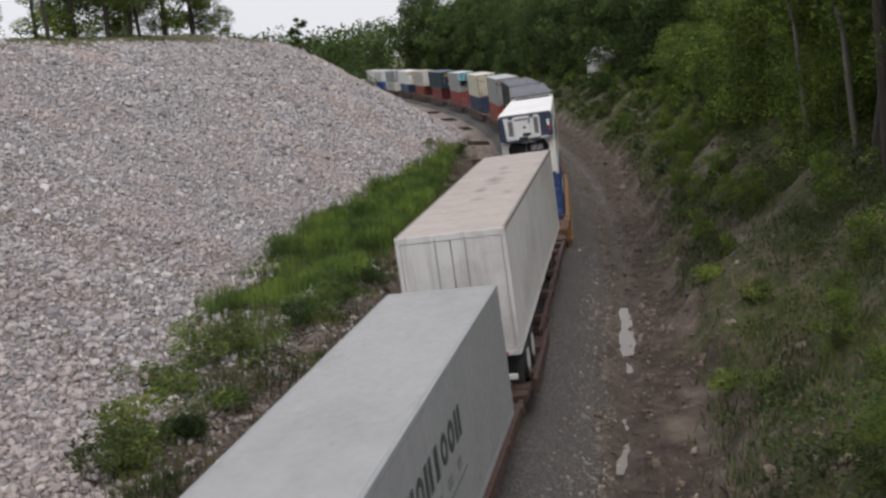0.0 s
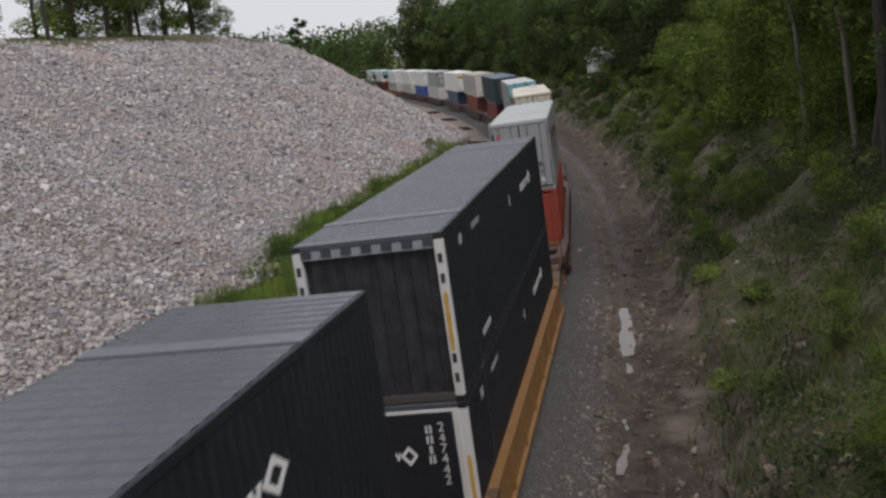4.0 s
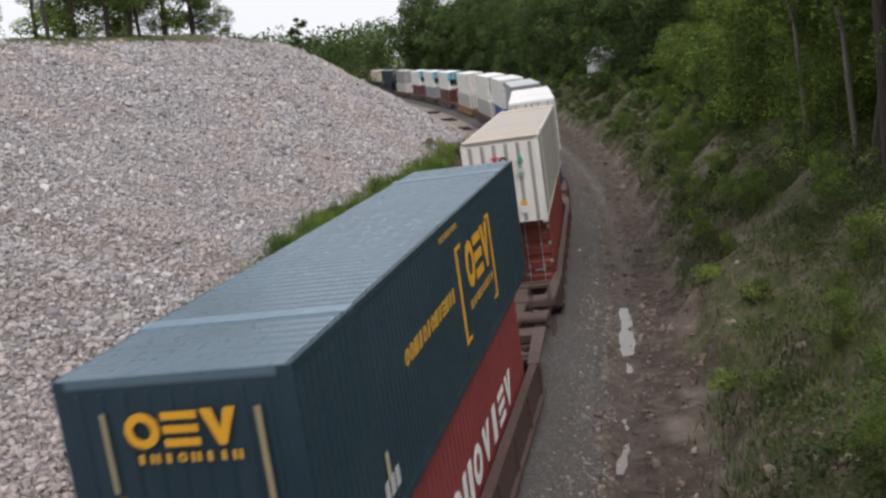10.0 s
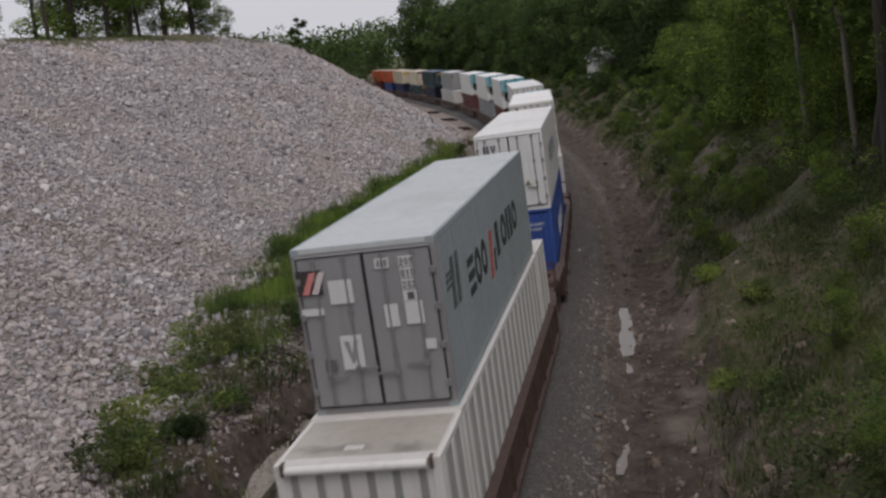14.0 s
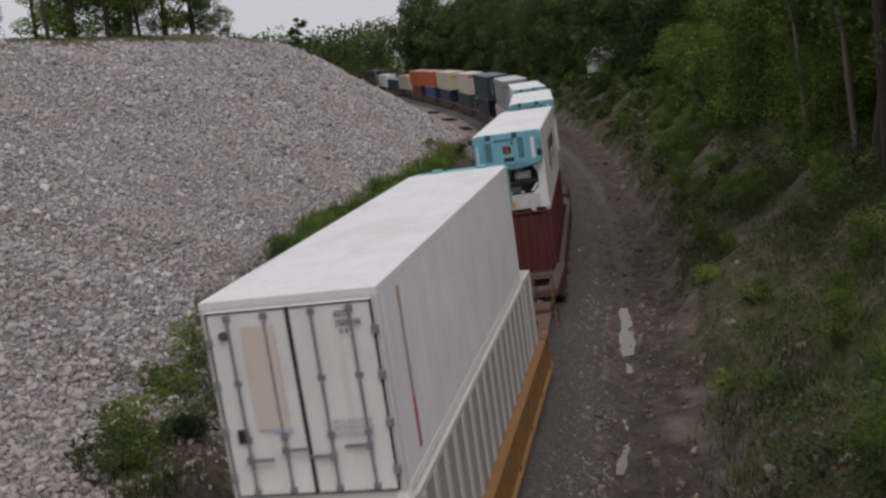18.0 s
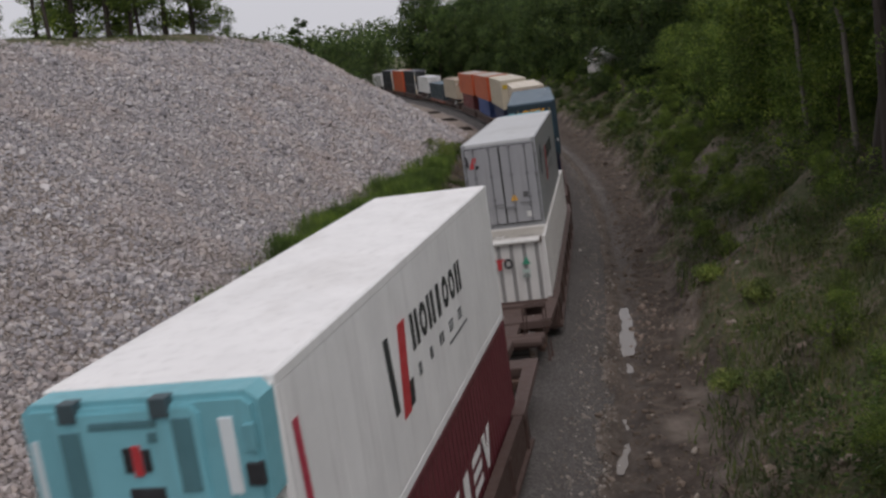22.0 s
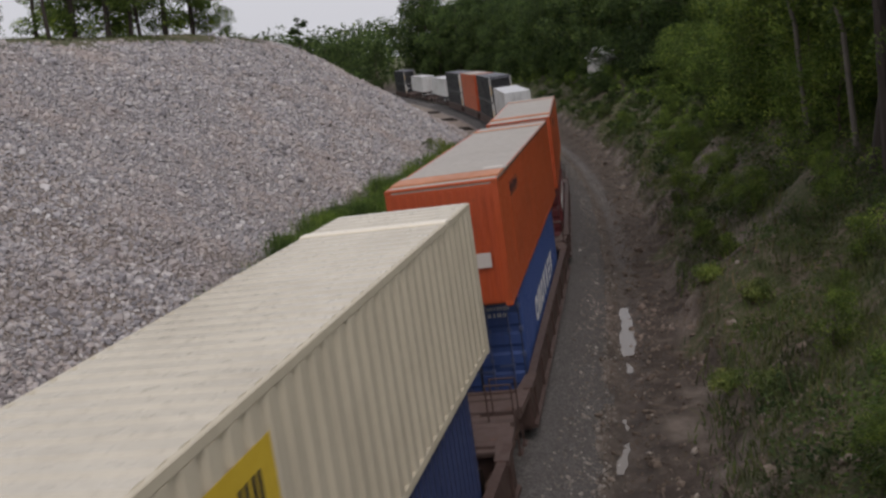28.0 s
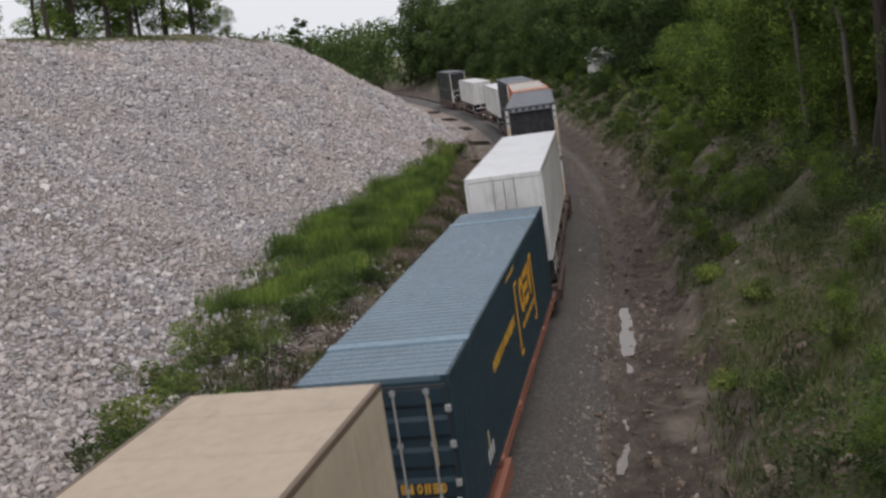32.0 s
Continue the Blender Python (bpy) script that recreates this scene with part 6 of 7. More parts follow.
    cw = iso("cream corrugated container with rust stains and black lettering on its doors", (0.66, 0.58, 0.46), H=2.9, rust=0.7, dirt=0.55, roof=(0.66, 0.60, 0.50), doorcol=(0.60, 0.48, 0.37))
    mark(cw, "F", W8, L40, 0.20, 1.02, 2.30, 2.62, "oev", (0.05, 0.04, 0.045), gap=0.12, label="black painted shapes", proud=0.08)
    mark(cw, "F", W8, L40, 1.38, 2.20, 2.48, 2.66, "oeti", (0.16, 0.11, 0.10), gap=0.25, label="dark marks", proud=0.08)
    mark(cw, "F", W8, L40, 1.38, 2.20, 2.22, 2.38, "ittooe", (0.18, 0.12, 0.11), gap=0.3, label="dark marks", proud=0.08)
    part("placard", plate(((0.62, 1.88), (0.82, 1.66), (1.02, 1.88), (0.82, 2.10)), -L40 / 2 - 0.085, -L40 / 2 - 0.06), paint((0.24, 0.12, 0.07)), cw, "rusty diamond placard")
    for x, z, w, h in ((0.30, 1.05, 0.62, 0.55), (0.35, 0.20, 0.55, 0.6), (0.42, 1.72, 0.35, 0.22)):
        part("rust_patch", plate(((x, z), (x + w * 0.9, z + 0.04), (x + w, z + h * 0.8), (x + w * 0.5, z + h), (x + 0.05, z + h * 0.9)), -L40 / 2 - 0.052, -L40 / 2 - 0.03), paint((0.36, 0.20, 0.13), 0.8, 1.0, 0.8), cw, "brown rust bloom on the door")
    bars(cw, "F", W8, L40, 0.9, 1.0, 0.2, 1, (0.62, 0.36, 0.06), 0.36, 1.0, 0, "sticker", "amber sticker")
    mark(cw, "R", W8, L40, 3.0, 5.1, 1.0, 2.0, "oev", (0.06, 0.06, 0.07), gap=0.15, label="black painted shapes")
    stack(446.2, L40, csx48("dark teal container with yellow lettering in a well wagon", L48, BOX), cw, BROWN, L48)
    stack(468.4, L53, lower_named("navy container with large white lettering in a well wagon", (0.025, 0.04, 0.11), 7, WHITE, 3.0), hunt("beige domestic container with yellow sign and louvred end", BEIGE, "louvred"), BROWN, L53)
    stack(488.2, L53, lower_named("blue container with large white lettering in a well wagon", (0.04, 0.08, 0.24), 7, WHITE, 3.0), orange_box("orange domestic container with beige roof", True), BROWN, L53)
    stack(507.0, L53, lower_named("maroon container with large white lettering in a well wagon", (0.14, 0.025, 0.028), 7, WHITE, 3.0), orange_box("orange domestic container with beige roof"), BROWN, L53)
    tip = trailer("beige road trailer with stained roof and dark lettering on its doors", L48, W85, 2.9, (0.45, 0.38, 0.285), (0.40, 0.32, 0.235), (0.43, 0.36, 0.275), blobs=((0.23, -2.1, 0.35, 2.0), (-1.05, -1.8, 0.16, 0.5), (0.57, -5.9, 0.25, 0.6), (0.1, 1.5, 0.5, 0.6), (-0.9, -6.9, 0.5, 0.5)), rods=False)
    yt, ink = -L48 / 2 - 0.050, paint((0.025, 0.02, 0.018))
    text_part("INTERMODAL", 0.31, pose(-0.24, yt, 3.37, 90), ink, tip, "dark lettering", 1.16)
    text_part("SERVICES", 0.31, pose(-0.26, yt, 3.11, 90), ink, tip, "dark lettering", 0.84)
    def decal(name, x0, x1, z0, z1, c, label, y=0.0):
        part(name, boxes((x0 - 0.10, x1 - 0.10, yt - 0.006 - y, yt + 0.004, z0 - 0.085, z1 - 0.085)), paint(c, 0.5, 0.5), tip, label)
    decal("logo_plate", -0.76, -0.38, 3.20, 3.64, (0.50, 0.20, 0.10), "faded orange logo plate")
    for k in range(3):
        decal("logo_bar", -0.70 + k * 0.10, -0.63 + k * 0.10, 3.30, 3.52, BLACK, "black bar on the logo plate", 0.004)
    decal("paper", -1.06, -0.88, 3.36, 3.62, (0.7, 0.68, 0.64), "white paper label")
    decal("underline", -0.17, 1.02, 3.12, 3.14, (0.08, 0.06, 0.05), "dark line")
    decal("number_strip", -0.28, 0.64, 2.84, 3.02, (0.62, 0.56, 0.48), "pale number strip")
    for k in range(10):
        decal("number_bar", -0.24 + k * 0.085, -0.19 + k * 0.085, 2.86, 2.99, (0.07, 0.06, 0.05), "", 0.004)
    decal("notice", 0.30, 0.64, 2.18, 2.54, (0.66, 0.62, 0.56), "white notice")
    for k in range(4):
        decal("notice_print", 0.36 + 0.03 * (k % 2), 0.56 + 0.03 * (k % 2), 2.22 + 0.08 * k, 2.26 + 0.08 * k, (0.2, 0.19, 0.18), "", 0.004)
    decal("notice", 0.12, 0.62, 2.00, 2.08, (0.6, 0.55, 0.48), "pale label strip")
    decal("box_plate", 0.80, 1.10, 1.72, 2.30, (0.16, 0.10, 0.07), "dark brown plate")
    for k, (x, z) in enumerate(((-0.38, 2.48), (0.76, 2.78))):
        part("placard", plate(((x - 0.13, z), (x, z - 0.13), (x + 0.13, z), (x, z + 0.13)), yt - 0.006, yt + 0.004), paint((0.36, 0.29, 0.22)), tip, "faded diamond placard")
    part("side_plate", boxes((W85 / 2 + 0.0, W85 / 2 + 0.012, -L48 / 2 + 2.2, -L48 / 2 + 3.0, 2.6, 3.5)), paint((0.24, 0.19, 0.13)), tip, "dark plate on the flank")
    single(528.45, L48, tip, z=0.79)
    single(546.5, L53, csx48("dark teal domestic container with sky-sheen roof colour on a spine wagon", L53, front="doors"), z=0.99, col=(0.26, 0.10, 0.065))
    single(564.3, L48, trailer("white road trailer with pale roof", L48, W85, 2.9, (0.68, 0.68, 0.67), (0.62, 0.63, 0.64)), z=0.79)
    stack(583.6, L53, umax("navy domestic container in a well wagon", BOX), umax("black domestic container with dark recessed end and white posts", front="gap"), BROWN, L53)
    stack(602.6, L53, orange_box("orange domestic container with beige roof"), orange_box("orange domestic container with beige roof"), BROWN, L53)
    stack(621.6, L53, umax("navy domestic container in a well wagon", BOX), umax("black domestic container with white corner posts on top of another"), BROWN, L53)
    single(641.0, L53, trailer("white road trailer with pale roof", L53, W85, 2.9, (0.70, 0.70, 0.69), (0.64, 0.64, 0.65)), z=0.79)
    single(671.5, L53, trailer("white road trailer with pale roof", L53, W85, 2.9, (0.66, 0.66, 0.65), (0.60, 0.60, 0.60)), z=0.79)
    stack(698.5, L53, umax("navy domestic container in a well wagon", BOX), umax("black domestic container with dark recessed end and white posts", front="gap"), BROWN, L53)
    # the wagons, each reaching half way to its neighbours
    mids = [c["S"] + c["L"] / 2 for c in T]
    for i, c in enumerate(T):
        c["mid"] = mids[i]
        ahead = (mids[i] - mids[i - 1]) / 2 if i else 9.5
        behind = (mids[i + 1] - mids[i]) / 2 if i + 1 < len(T) else 10.2
        ahead, behind = min(ahead, 12.5), min(behind, 12.5)
        tone = {BROWN: "brown", TTX: "yellow"}.get(c["col"], "reddish")
        if c["car"] == "well":
            c["wagon"] = well_car("rust-stained %s double-stack well wagon" % tone, min(c["well"], 2 * min(ahead, behind) - 2.2), ahead, behind, c["col"])
        else:
            c["wagon"] = spine_car("rust-stained %s spine wagon on two bogies" % tone, ahead, behind, c["col"])
    return T

SPEED, SLOWING = 16.681, -0.0224
def progress(mid, t):
    return mid - SPEED * t - SLOWING * (t - 16) ** 2 / 2

def ride(mid, base, z):
    """Rows for a thing that rides at height z over the rails, carried on two bogies."""
    rows = []
    for t in np.arange(0, 32.01, 1.0):
        s = progress(mid, t)
        (ax, ay), (bx, by) = track_at(s - base / 2), track_at(s + base / 2)
        th = math.atan2(-(bx - ax), by - ay)
        m = car_matrix((ax + bx) / 2, (ay + by) / 2, th, GRADE * s) @ pose(0, 0, z)
        rows.append((float(t), m))
    return rows

CONSIST = build_consist()
def motions():
    for c in CONSIST:
        base = c["L"] + 2.5
        walk(c["wagon"], ride(c["mid"], base, 0.0))
        if c["car"] == "well":
            walk(c["boxes"][0], ride(c["mid"], base, 0.245))
            walk(c["boxes"][1], ride(c["mid"], base, 0.247 + BOX))
        else:
            walk(c["boxes"][0], ride(c["mid"], base, c["z"]))
# ---------------------------------------------------------------- rock, plants, trees
rng = np.random.default_rng(7)
def icosa(sub):
    bm = bmesh.new()
    bmesh.ops.create_icosphere(bm, subdivisions=sub, radius=1)
    v = np.array([x.co[:] for x in bm.verts])
    f = np.array([[q.index for q in p.verts] for p in bm.faces])
    bm.free()
    return v, f

def stone_shapes(sub, n):
    v, f = icosa(sub)
    out = []
    for i in range(n):
        w = v.copy()
        for _ in range(5):
            a = rng.normal(size=3); a /= np.linalg.norm(a)
            h = rng.uniform(0.45, 0.8)
            over = np.clip(w @ a - h, 0, None)
            w -= over[:, None] * a * 0.9
        w *= 1 + rng.uniform(-0.12, 0.12, (len(w), 1))
        w *= np.array([1, rng.uniform(0.6, 0.95), rng.uniform(0.45, 0.8)])
        out.append(w)
    return out, f

def turn_matrices(n, tilt=0.6):
    a, b, c = rng.uniform(0, 2 * np.pi, n), rng.normal(0, tilt, n), rng.normal(0, tilt, n)
    ca, sa, cb, sb, cc, sc = np.cos(a), np.sin(a), np.cos(b), np.sin(b), np.cos(c), np.sin(c)
    z, o = np.zeros(n), np.ones(n)
    A = np.stack([np.stack([ca, -sa, z], 1), np.stack([sa, ca, z], 1), np.stack([z, z, o], 1)], 1)
    B = np.stack([np.stack([o, z, z], 1), np.stack([z, cb, -sb], 1), np.stack([z, sb, cb], 1)], 1)
    C = np.stack([np.stack([cc, z, sc], 1), np.stack([z, o, z], 1), np.stack([-sc, z, cc], 1)], 1)
    return A @ B @ C

def scatter_mesh(name, shapes, f, pos, size, material, tilt=0.6):
    n = len(pos)
    R = turn_matrices(n, tilt)
    pick = rng.integers(0, len(shapes), n)
    S = np.stack(shapes)[pick]
    V = np.einsum("nij,nkj->nki", R, S) * size[:, None, None] + pos[:, None]
    F = f[None] + (np.arange(n) * S.shape[1])[:, None, None]
    return arrays_mesh(name, V.reshape(-1, 3), F.reshape(-1, f.shape[1]), material)

def build_riprap():
    # plan points on the slope, thinning with distance; stones enlarged farther off to fit the camera's view
    n = 270000
    x, y = rng.uniform(-32, 4, n), rng.uniform(8, 118, n)
    ins = inside_distance(x, y)
    keep = (ins > -0.9 * rng.uniform(0, 1, n)) & (ins < 17.0 + wave(x, y, 0.5, 0.3) * 0.8 + rng.normal(0, 0.5, n))
    dens = np.clip(60 / np.hypot(x, y), 0.7, 1.0)
    keep &= rng.uniform(0, 1, n) < dens
    x, y = x[keep], y[keep]
    z = ground_z(x, y)
    dist = np.hypot(x, y)
    size = rng.lognormal(-2.50, 0.42, len(x)) * np.clip(dist / 52, 1.0, 1.28)
    pos = np.stack([x, y, z + size * 0.11], 1)
    order = np.argsort(dist)
    pos, size = pos[order], size[order]
    fine, ff = stone_shapes(2, 8)
    root = tagged(new("riprap_slope"), "pale grey and tan limestone boulders heaped on the embankment slope", "riprap", kind="structure")
    meshes = [arrays_mesh("stone", w, ff, M_STONE) for w in fine]
    for i in range(300):
        ob = part_me("stone", meshes[i % 8], root)
        k = size[i]
        ob.matrix_basis = Matrix.Translation(pos[i]) @ Euler((rng.normal(0, 0.5), rng.normal(0, 0.5), rng.uniform(0, 6.3))).to_matrix().to_4x4() @ Matrix.Diagonal((k, k, k, 1))
    a = 300
    b = a + 3000
    tagged(part_me("stones", scatter_mesh("stones", fine, ff, pos[a:b], size[a:b], M_STONE), root), kind="stuff")
    rough, fr = stone_shapes(1, 10)
    tagged(part_me("stones", scatter_mesh("stones", rough, fr, pos[b:], size[b:], M_STONE), root), kind="stuff")
build_riprap()

def build_loose_gravel():
    n = 24000
    s = 10 + 130 * rng.uniform(0, 1, n) ** 1.6
    d = np.where(rng.uniform(0, 1, n) < 0.55, rng.normal(2.6, 0.35, n), rng.normal(-3.6, 0.9, n))
    x, y = beside(s, d)
    keep = inside_distance(x, y) < 0
    x, y, s, d = x[keep], y[keep], s[keep], d[keep]
    top = np.interp(abs(d), [1.45, 1.95, 2.55, 3.0, 3.1], [-0.175, -0.30, -0.72, -1.0, -10]) + GRADE * s + d * math.sin(CANT)
    z = np.maximum(ground_z(x, y), top)
    size = rng.lognormal(-3.45, 0.45, len(x))
    shapes, f = stone_shapes(1, 6)
    me = scatter_mesh("gravel", shapes, f, np.stack([x, y, z + size * 0.2], 1), size, M_GRAVEL_STONE)
    tagged(part_me("loose_gravel", me), "loose grey gravel along the shoulders of the track", "gravel", kind="stuff")
build_loose_gravel()

def build_pale_shoulder():
    n = 9000
    s, d = rng.uniform(10, 34, n), rng.normal(-3.35, 0.42, n)
    x, y = beside(s, d)
    top = np.interp(-d, [1.45, 2.0, 3.4, 3.5], [-0.16, -0.28, -1.05, -10]) + GRADE * s + d * math.sin(CANT)
    size = rng.lognormal(-3.05, 0.4, n)
    shapes, f = stone_shapes(1, 6)
    me = scatter_mesh("pale_gravel", shapes, f, np.stack([x, y, np.maximum(ground_z(x, y), top) + size * 0.25], 1), size, M_STONE)
    tagged(part_me("pale_gravel", me), "pale crushed limestone along the shoulder of the track", "gravel", kind="stuff")
build_pale_shoulder()

def blades(name, pos, height, width, per, material, spread_=0.25, bend=0.5):
    """Grass: tufts of bent blades, each a narrow tapering strip."""
    n = len(pos) * per
    base = np.repeat(pos, per, 0) + np.concatenate([rng.normal(0, spread_, (n, 2)), np.zeros((n, 1))], 1)
    h = np.repeat(height, per) * rng.uniform(0.55, 1.15, n)
    a = rng.uniform(0, 2 * np.pi, n)
    out = np.stack([np.cos(a), np.sin(a), np.zeros(n)], 1)
    side = np.stack([-np.sin(a), np.cos(a), np.zeros(n)], 1) * (width * rng.uniform(0.6, 1.3, n))[:, None]
    lean = (bend * h * rng.uniform(0.1, 1, n))[:, None] * out
    up = np.array([0, 0, 1.0])
    p0, p1 = base - [0, 0, 0.05], base + lean * 0.35 + up * (h * 0.6)[:, None]
    p2 = base + lean + up * (h * 0.95)[:, None]
    V = np.stack([p0 - side, p0 + side, p1 + side * 0.8, p1 - side * 0.8, p2 + side * 0.12, p2 - side * 0.12], 1).reshape(-1, 3)
    i = np.arange(n)[:, None] * 6
    F = np.concatenate([i + [0, 1, 2, 3], i + [3, 2, 4, 5]])
    return arrays_mesh(name, V, F, material)

def leaves_mesh(name, centres, size, material, flat=0.5):
    """Small pointed leaves, each a folded diamond."""
    n = len(centres)
    R = turn_matrices(n, 0.9)
    base = np.array([(-1, 0, 0), (0, -0.45, 0.12), (1, 0, 0), (0, 0.45, 0.12)])
    V = np.einsum("nij,kj->nki", R, base) * size[:, None, None] + centres[:, None]
    return arrays_mesh(name, V.reshape(-1, 3), np.arange(n * 4).reshape(-1, 4), material)

def clumps(n, centres, radius):
    c = centres[rng.integers(0, len(centres), n)]
    v = rng.normal(size=(n, 3)); v /= np.linalg.norm(v, axis=1)[:, None]
    r = radius * rng.uniform(0.45, 1.0, (n, 1)) ** 0.5
    return c + v * r * [1, 1, 0.75]

def tapered(bm, pts, r0, r1, seg=8):
    for i in range(len(pts) - 1):
        a, b = r0 + (r1 - r0) * i / (len(pts) - 1), r0 + (r1 - r0) * (i + 1) / (len(pts) - 1)
        rod(bm, pts[i], pts[i + 1], a, seg, b)
    return bm

def build_undergrowth():
    # fresh grass on the berm beside the rock slope
    def strip(n, s0, s1, d0, d1):
        s, d = rng.uniform(s0, s1, n), rng.uniform(d0, d1, n)
        x, y = beside(s, d)
        ok = inside_distance(x, y) < 0.25
        return x[ok], y[ok]
    X, Y = strip(9000, 27, 96, -13, -6.8)
    lush = wave(X, Y, 0.30, 0.5) + rng.normal(0, 0.5, len(X)) > np.where(Y > 33.6, -0.9, 0.85)
    X, Y = X[lush], Y[lush]
    pos = np.stack([X, Y, ground_z(X, Y)], 1)
    tall = np.clip(0.45 + 0.35 * smooth(36, 48, Y) + 0.2 * wave(X, Y, 0.7, 1), 0.25, 1.1)
    tagged(part_me("tall_grass", blades("tall_grass", pos, tall, 0.012, 14, M_GRASS)), "tall fresh green grass between the rocks and the track", "grass", kind="stuff")
    X, Y = strip(2600, 16, 120, -12, -4.8)
    pos = np.stack([X, Y, ground_z(X, Y)], 1)
    tagged(part_me("dry_grass", blades("dry_grass", pos, np.full(len(X), 0.3), 0.010, 10, M_DRY)), "dry straw-coloured grass on the berm", "grass", kind="stuff")
    x, y = rng.uniform(-40, -8, 9000), rng.uniform(30, 105, 9000)
    ok = (inside_distance(x, y) > 16.6 + 0.9 * wave(x, y, 0.5, 0.3)) & (wave(x, y, 0.33, 1.3) + rng.normal(0, 0.35, 9000) > 0.15) & (inside_distance(x, y) < 26)
    x, y = x[ok], y[ok]
    pos = np.stack([x, y, ground_z(x, y)], 1)
    tagged(part_me("crest_grass", blades("crest_grass", pos, rng.uniform(0.08, 0.24, len(x)), 0.02, 8, M_BANK_GRASS, 0.3)), "short green grass along the top of the embankment", "grass", kind="stuff")
    # leafy weeds at the foot of the rocks, each patch a thing of its own
    for (x, y), r, h in (((-7.2, 20.2), 0.8, 0.8), ((-7.3, 21.6), 0.9, 0.95), ((-7.2, 25.2), 1.1, 1.05), ((-6.9, 27.6), 1.1, 1.0), ((-6.6, 29.8), 0.7, 0.5), ((0.3, 80.0), 1.3, 1.3), ((1.9, 85.5), 1.0, 1.0), ((9.1, 33.6), 0.45, 0.4), ((7.1, 24.6), 0.4, 0.3), ((7.6, 22.4), 0.4, 0.3), ((9.6, 30.0), 0.5, 0.5), ((10.4, 36.0), 0.5, 0.5)):
        cs = np.stack([rng.normal(x, r * 0.5, 26), rng.normal(y, r * 0.6, 26), one_z(x, y) + rng.uniform(0.1, h, 26)], 1)
        c = clumps(int(2400 * min(1, r)) + 500, cs, 0.30)
        tagged(part_me("weed_bush", leaves_mesh("weed_bush", c, rng.uniform(0.035, 0.07, len(c)), M_WEED)), "leafy green weeds growing at the foot of the slope", "bush", group="weeds by the line")
    # the overgrown right-hand bank
    def bank(n, s0, s1, u0, u1, power=1.0):
        s = s0 + (s1 - s0) * rng.uniform(0, 1, n) ** power
        d = np.interp(s, BANK_S, BANK_D) + rng.uniform(u0, u1, n)
        x, y = beside(s, d)
        ok = bare_earth(x, y) < rng.uniform(0.3, 1.0, n)
        return x[ok], y[ok], d[ok]
    x, y, d = bank(13500, 10, 230, 0.6, 11, 1.7)
    ok = wave(x, y, 0.42, 0.9) + 0.5 * wave(x, y, 1.3, 3.3) + rng.normal(0, 0.3, len(x)) > -0.15
    x, y = x[ok], y[ok]
    pos = np.stack([x, y, ground_z(x, y)], 1)
    tagged(part_me("bank_grass", blades("bank_grass", pos, rng.uniform(0.12, 0.42, len(x)), 0.016, 12, M_BANK_GRASS, 0.40, 1.6)), "rough green grass on the bank", "grass", kind="stuff")
    x, y, d = bank(1500, 10, 150, 0.0, 11, 1.5)
    ok = wave(x, y, 0.42, 0.9) + 0.5 * wave(x, y, 1.3, 3.3) + rng.normal(0, 0.4, len(x)) < 0.15
    x, y = x[ok], y[ok]
    pos = np.stack([x, y, ground_z(x, y)], 1)
    tagged(part_me("bank_dry_grass", blades("bank_dry_grass", pos, rng.uniform(0.2, 0.5, len(x)), 0.012, 10, M_DRY, 0.4, 1.3)), "withered straw on the bank", "grass", kind="stuff")
    for name, count, s1, thr, ph, hmax, low, mt, lab in (("undergrowth", 2600, 230, -0.1, 2.9, 1.1, 5.0, M_LEAF, "dense leafy undergrowth on the bank"), ("bright_weeds", 1900, 120, 0.25, 5.1, 0.45, 0.9, M_BANK_GRASS, "bright yellow-green weeds on the bank"), ("dark_brambles", 2300, 160, 0.3, 0.7, 0.8, 1.4, M_LEAF_DARK, "dark brambles on the bank")):
        x, y, d = bank(count, 12, s1, low, 15, 1.6)
        ok = wave(x, y, 0.55, ph) + rng.normal(0, 0.4, len(x)) > thr
        x, y = x[ok], y[ok]
        cs = np.repeat(np.stack([x, y, ground_z(x, y)], 1), 3, 0)
        cs += np.stack([rng.normal(0, 0.35, len(cs)), rng.normal(0, 0.35, len(cs)), rng.uniform(0.05, hmax, len(cs))], 1)
        c = clumps(len(cs) * 22, cs, 0.33)
        far = np.hypot(c[:, 0], c[:, 1])
        tagged(part_me(name, leaves_mesh(name, c, rng.uniform(0.045, 0.10, len(c)) * np.clip(far / 45, 0.8, 2.2), mt)), lab, "undergrowth", kind="stuff")
    x, y, d = bank(9000, 12, 110, -1.7, 2.6, 1.5)
    size = rng.lognormal(-3.25, 0.6, len(x))
    shapes, f = stone_shapes(1, 6)
    me = scatter_mesh("clods", shapes, f, np.stack([x, y, ground_z(x, y) + size * 0.1], 1), size, M_CLOD)
    tagged(part_me("soil_clods", me), "brown clods of earth and small rocks on the cut bank", "soil", kind="stuff")
    # fallen branches on the bank
    for s, u, turn, long in ((26, 4.4, 30, 2.6), (31, 5.5, 100, 3.0), (43, 4.0, 60, 2.2), (60, 5.0, 20, 3.2), (88, 3.0, 75, 3.6), (36, 2.2, 140, 1.6), (52, 6.5, 110, 2.6)):
        x, y = beside(s, float(np.interp(s, BANK_S, BANK_D)) + u)
        a = radians(turn)
        pts = [Vector((float(x) + math.cos(a) * k * long / 3, float(y) + math.sin(a) * k * long / 3, one_z(float(x) + math.cos(a) * k * long / 3, float(y) + math.sin(a) * k * long / 3) + 0.10 + 0.06 * (k % 2))) for k in range(4)]
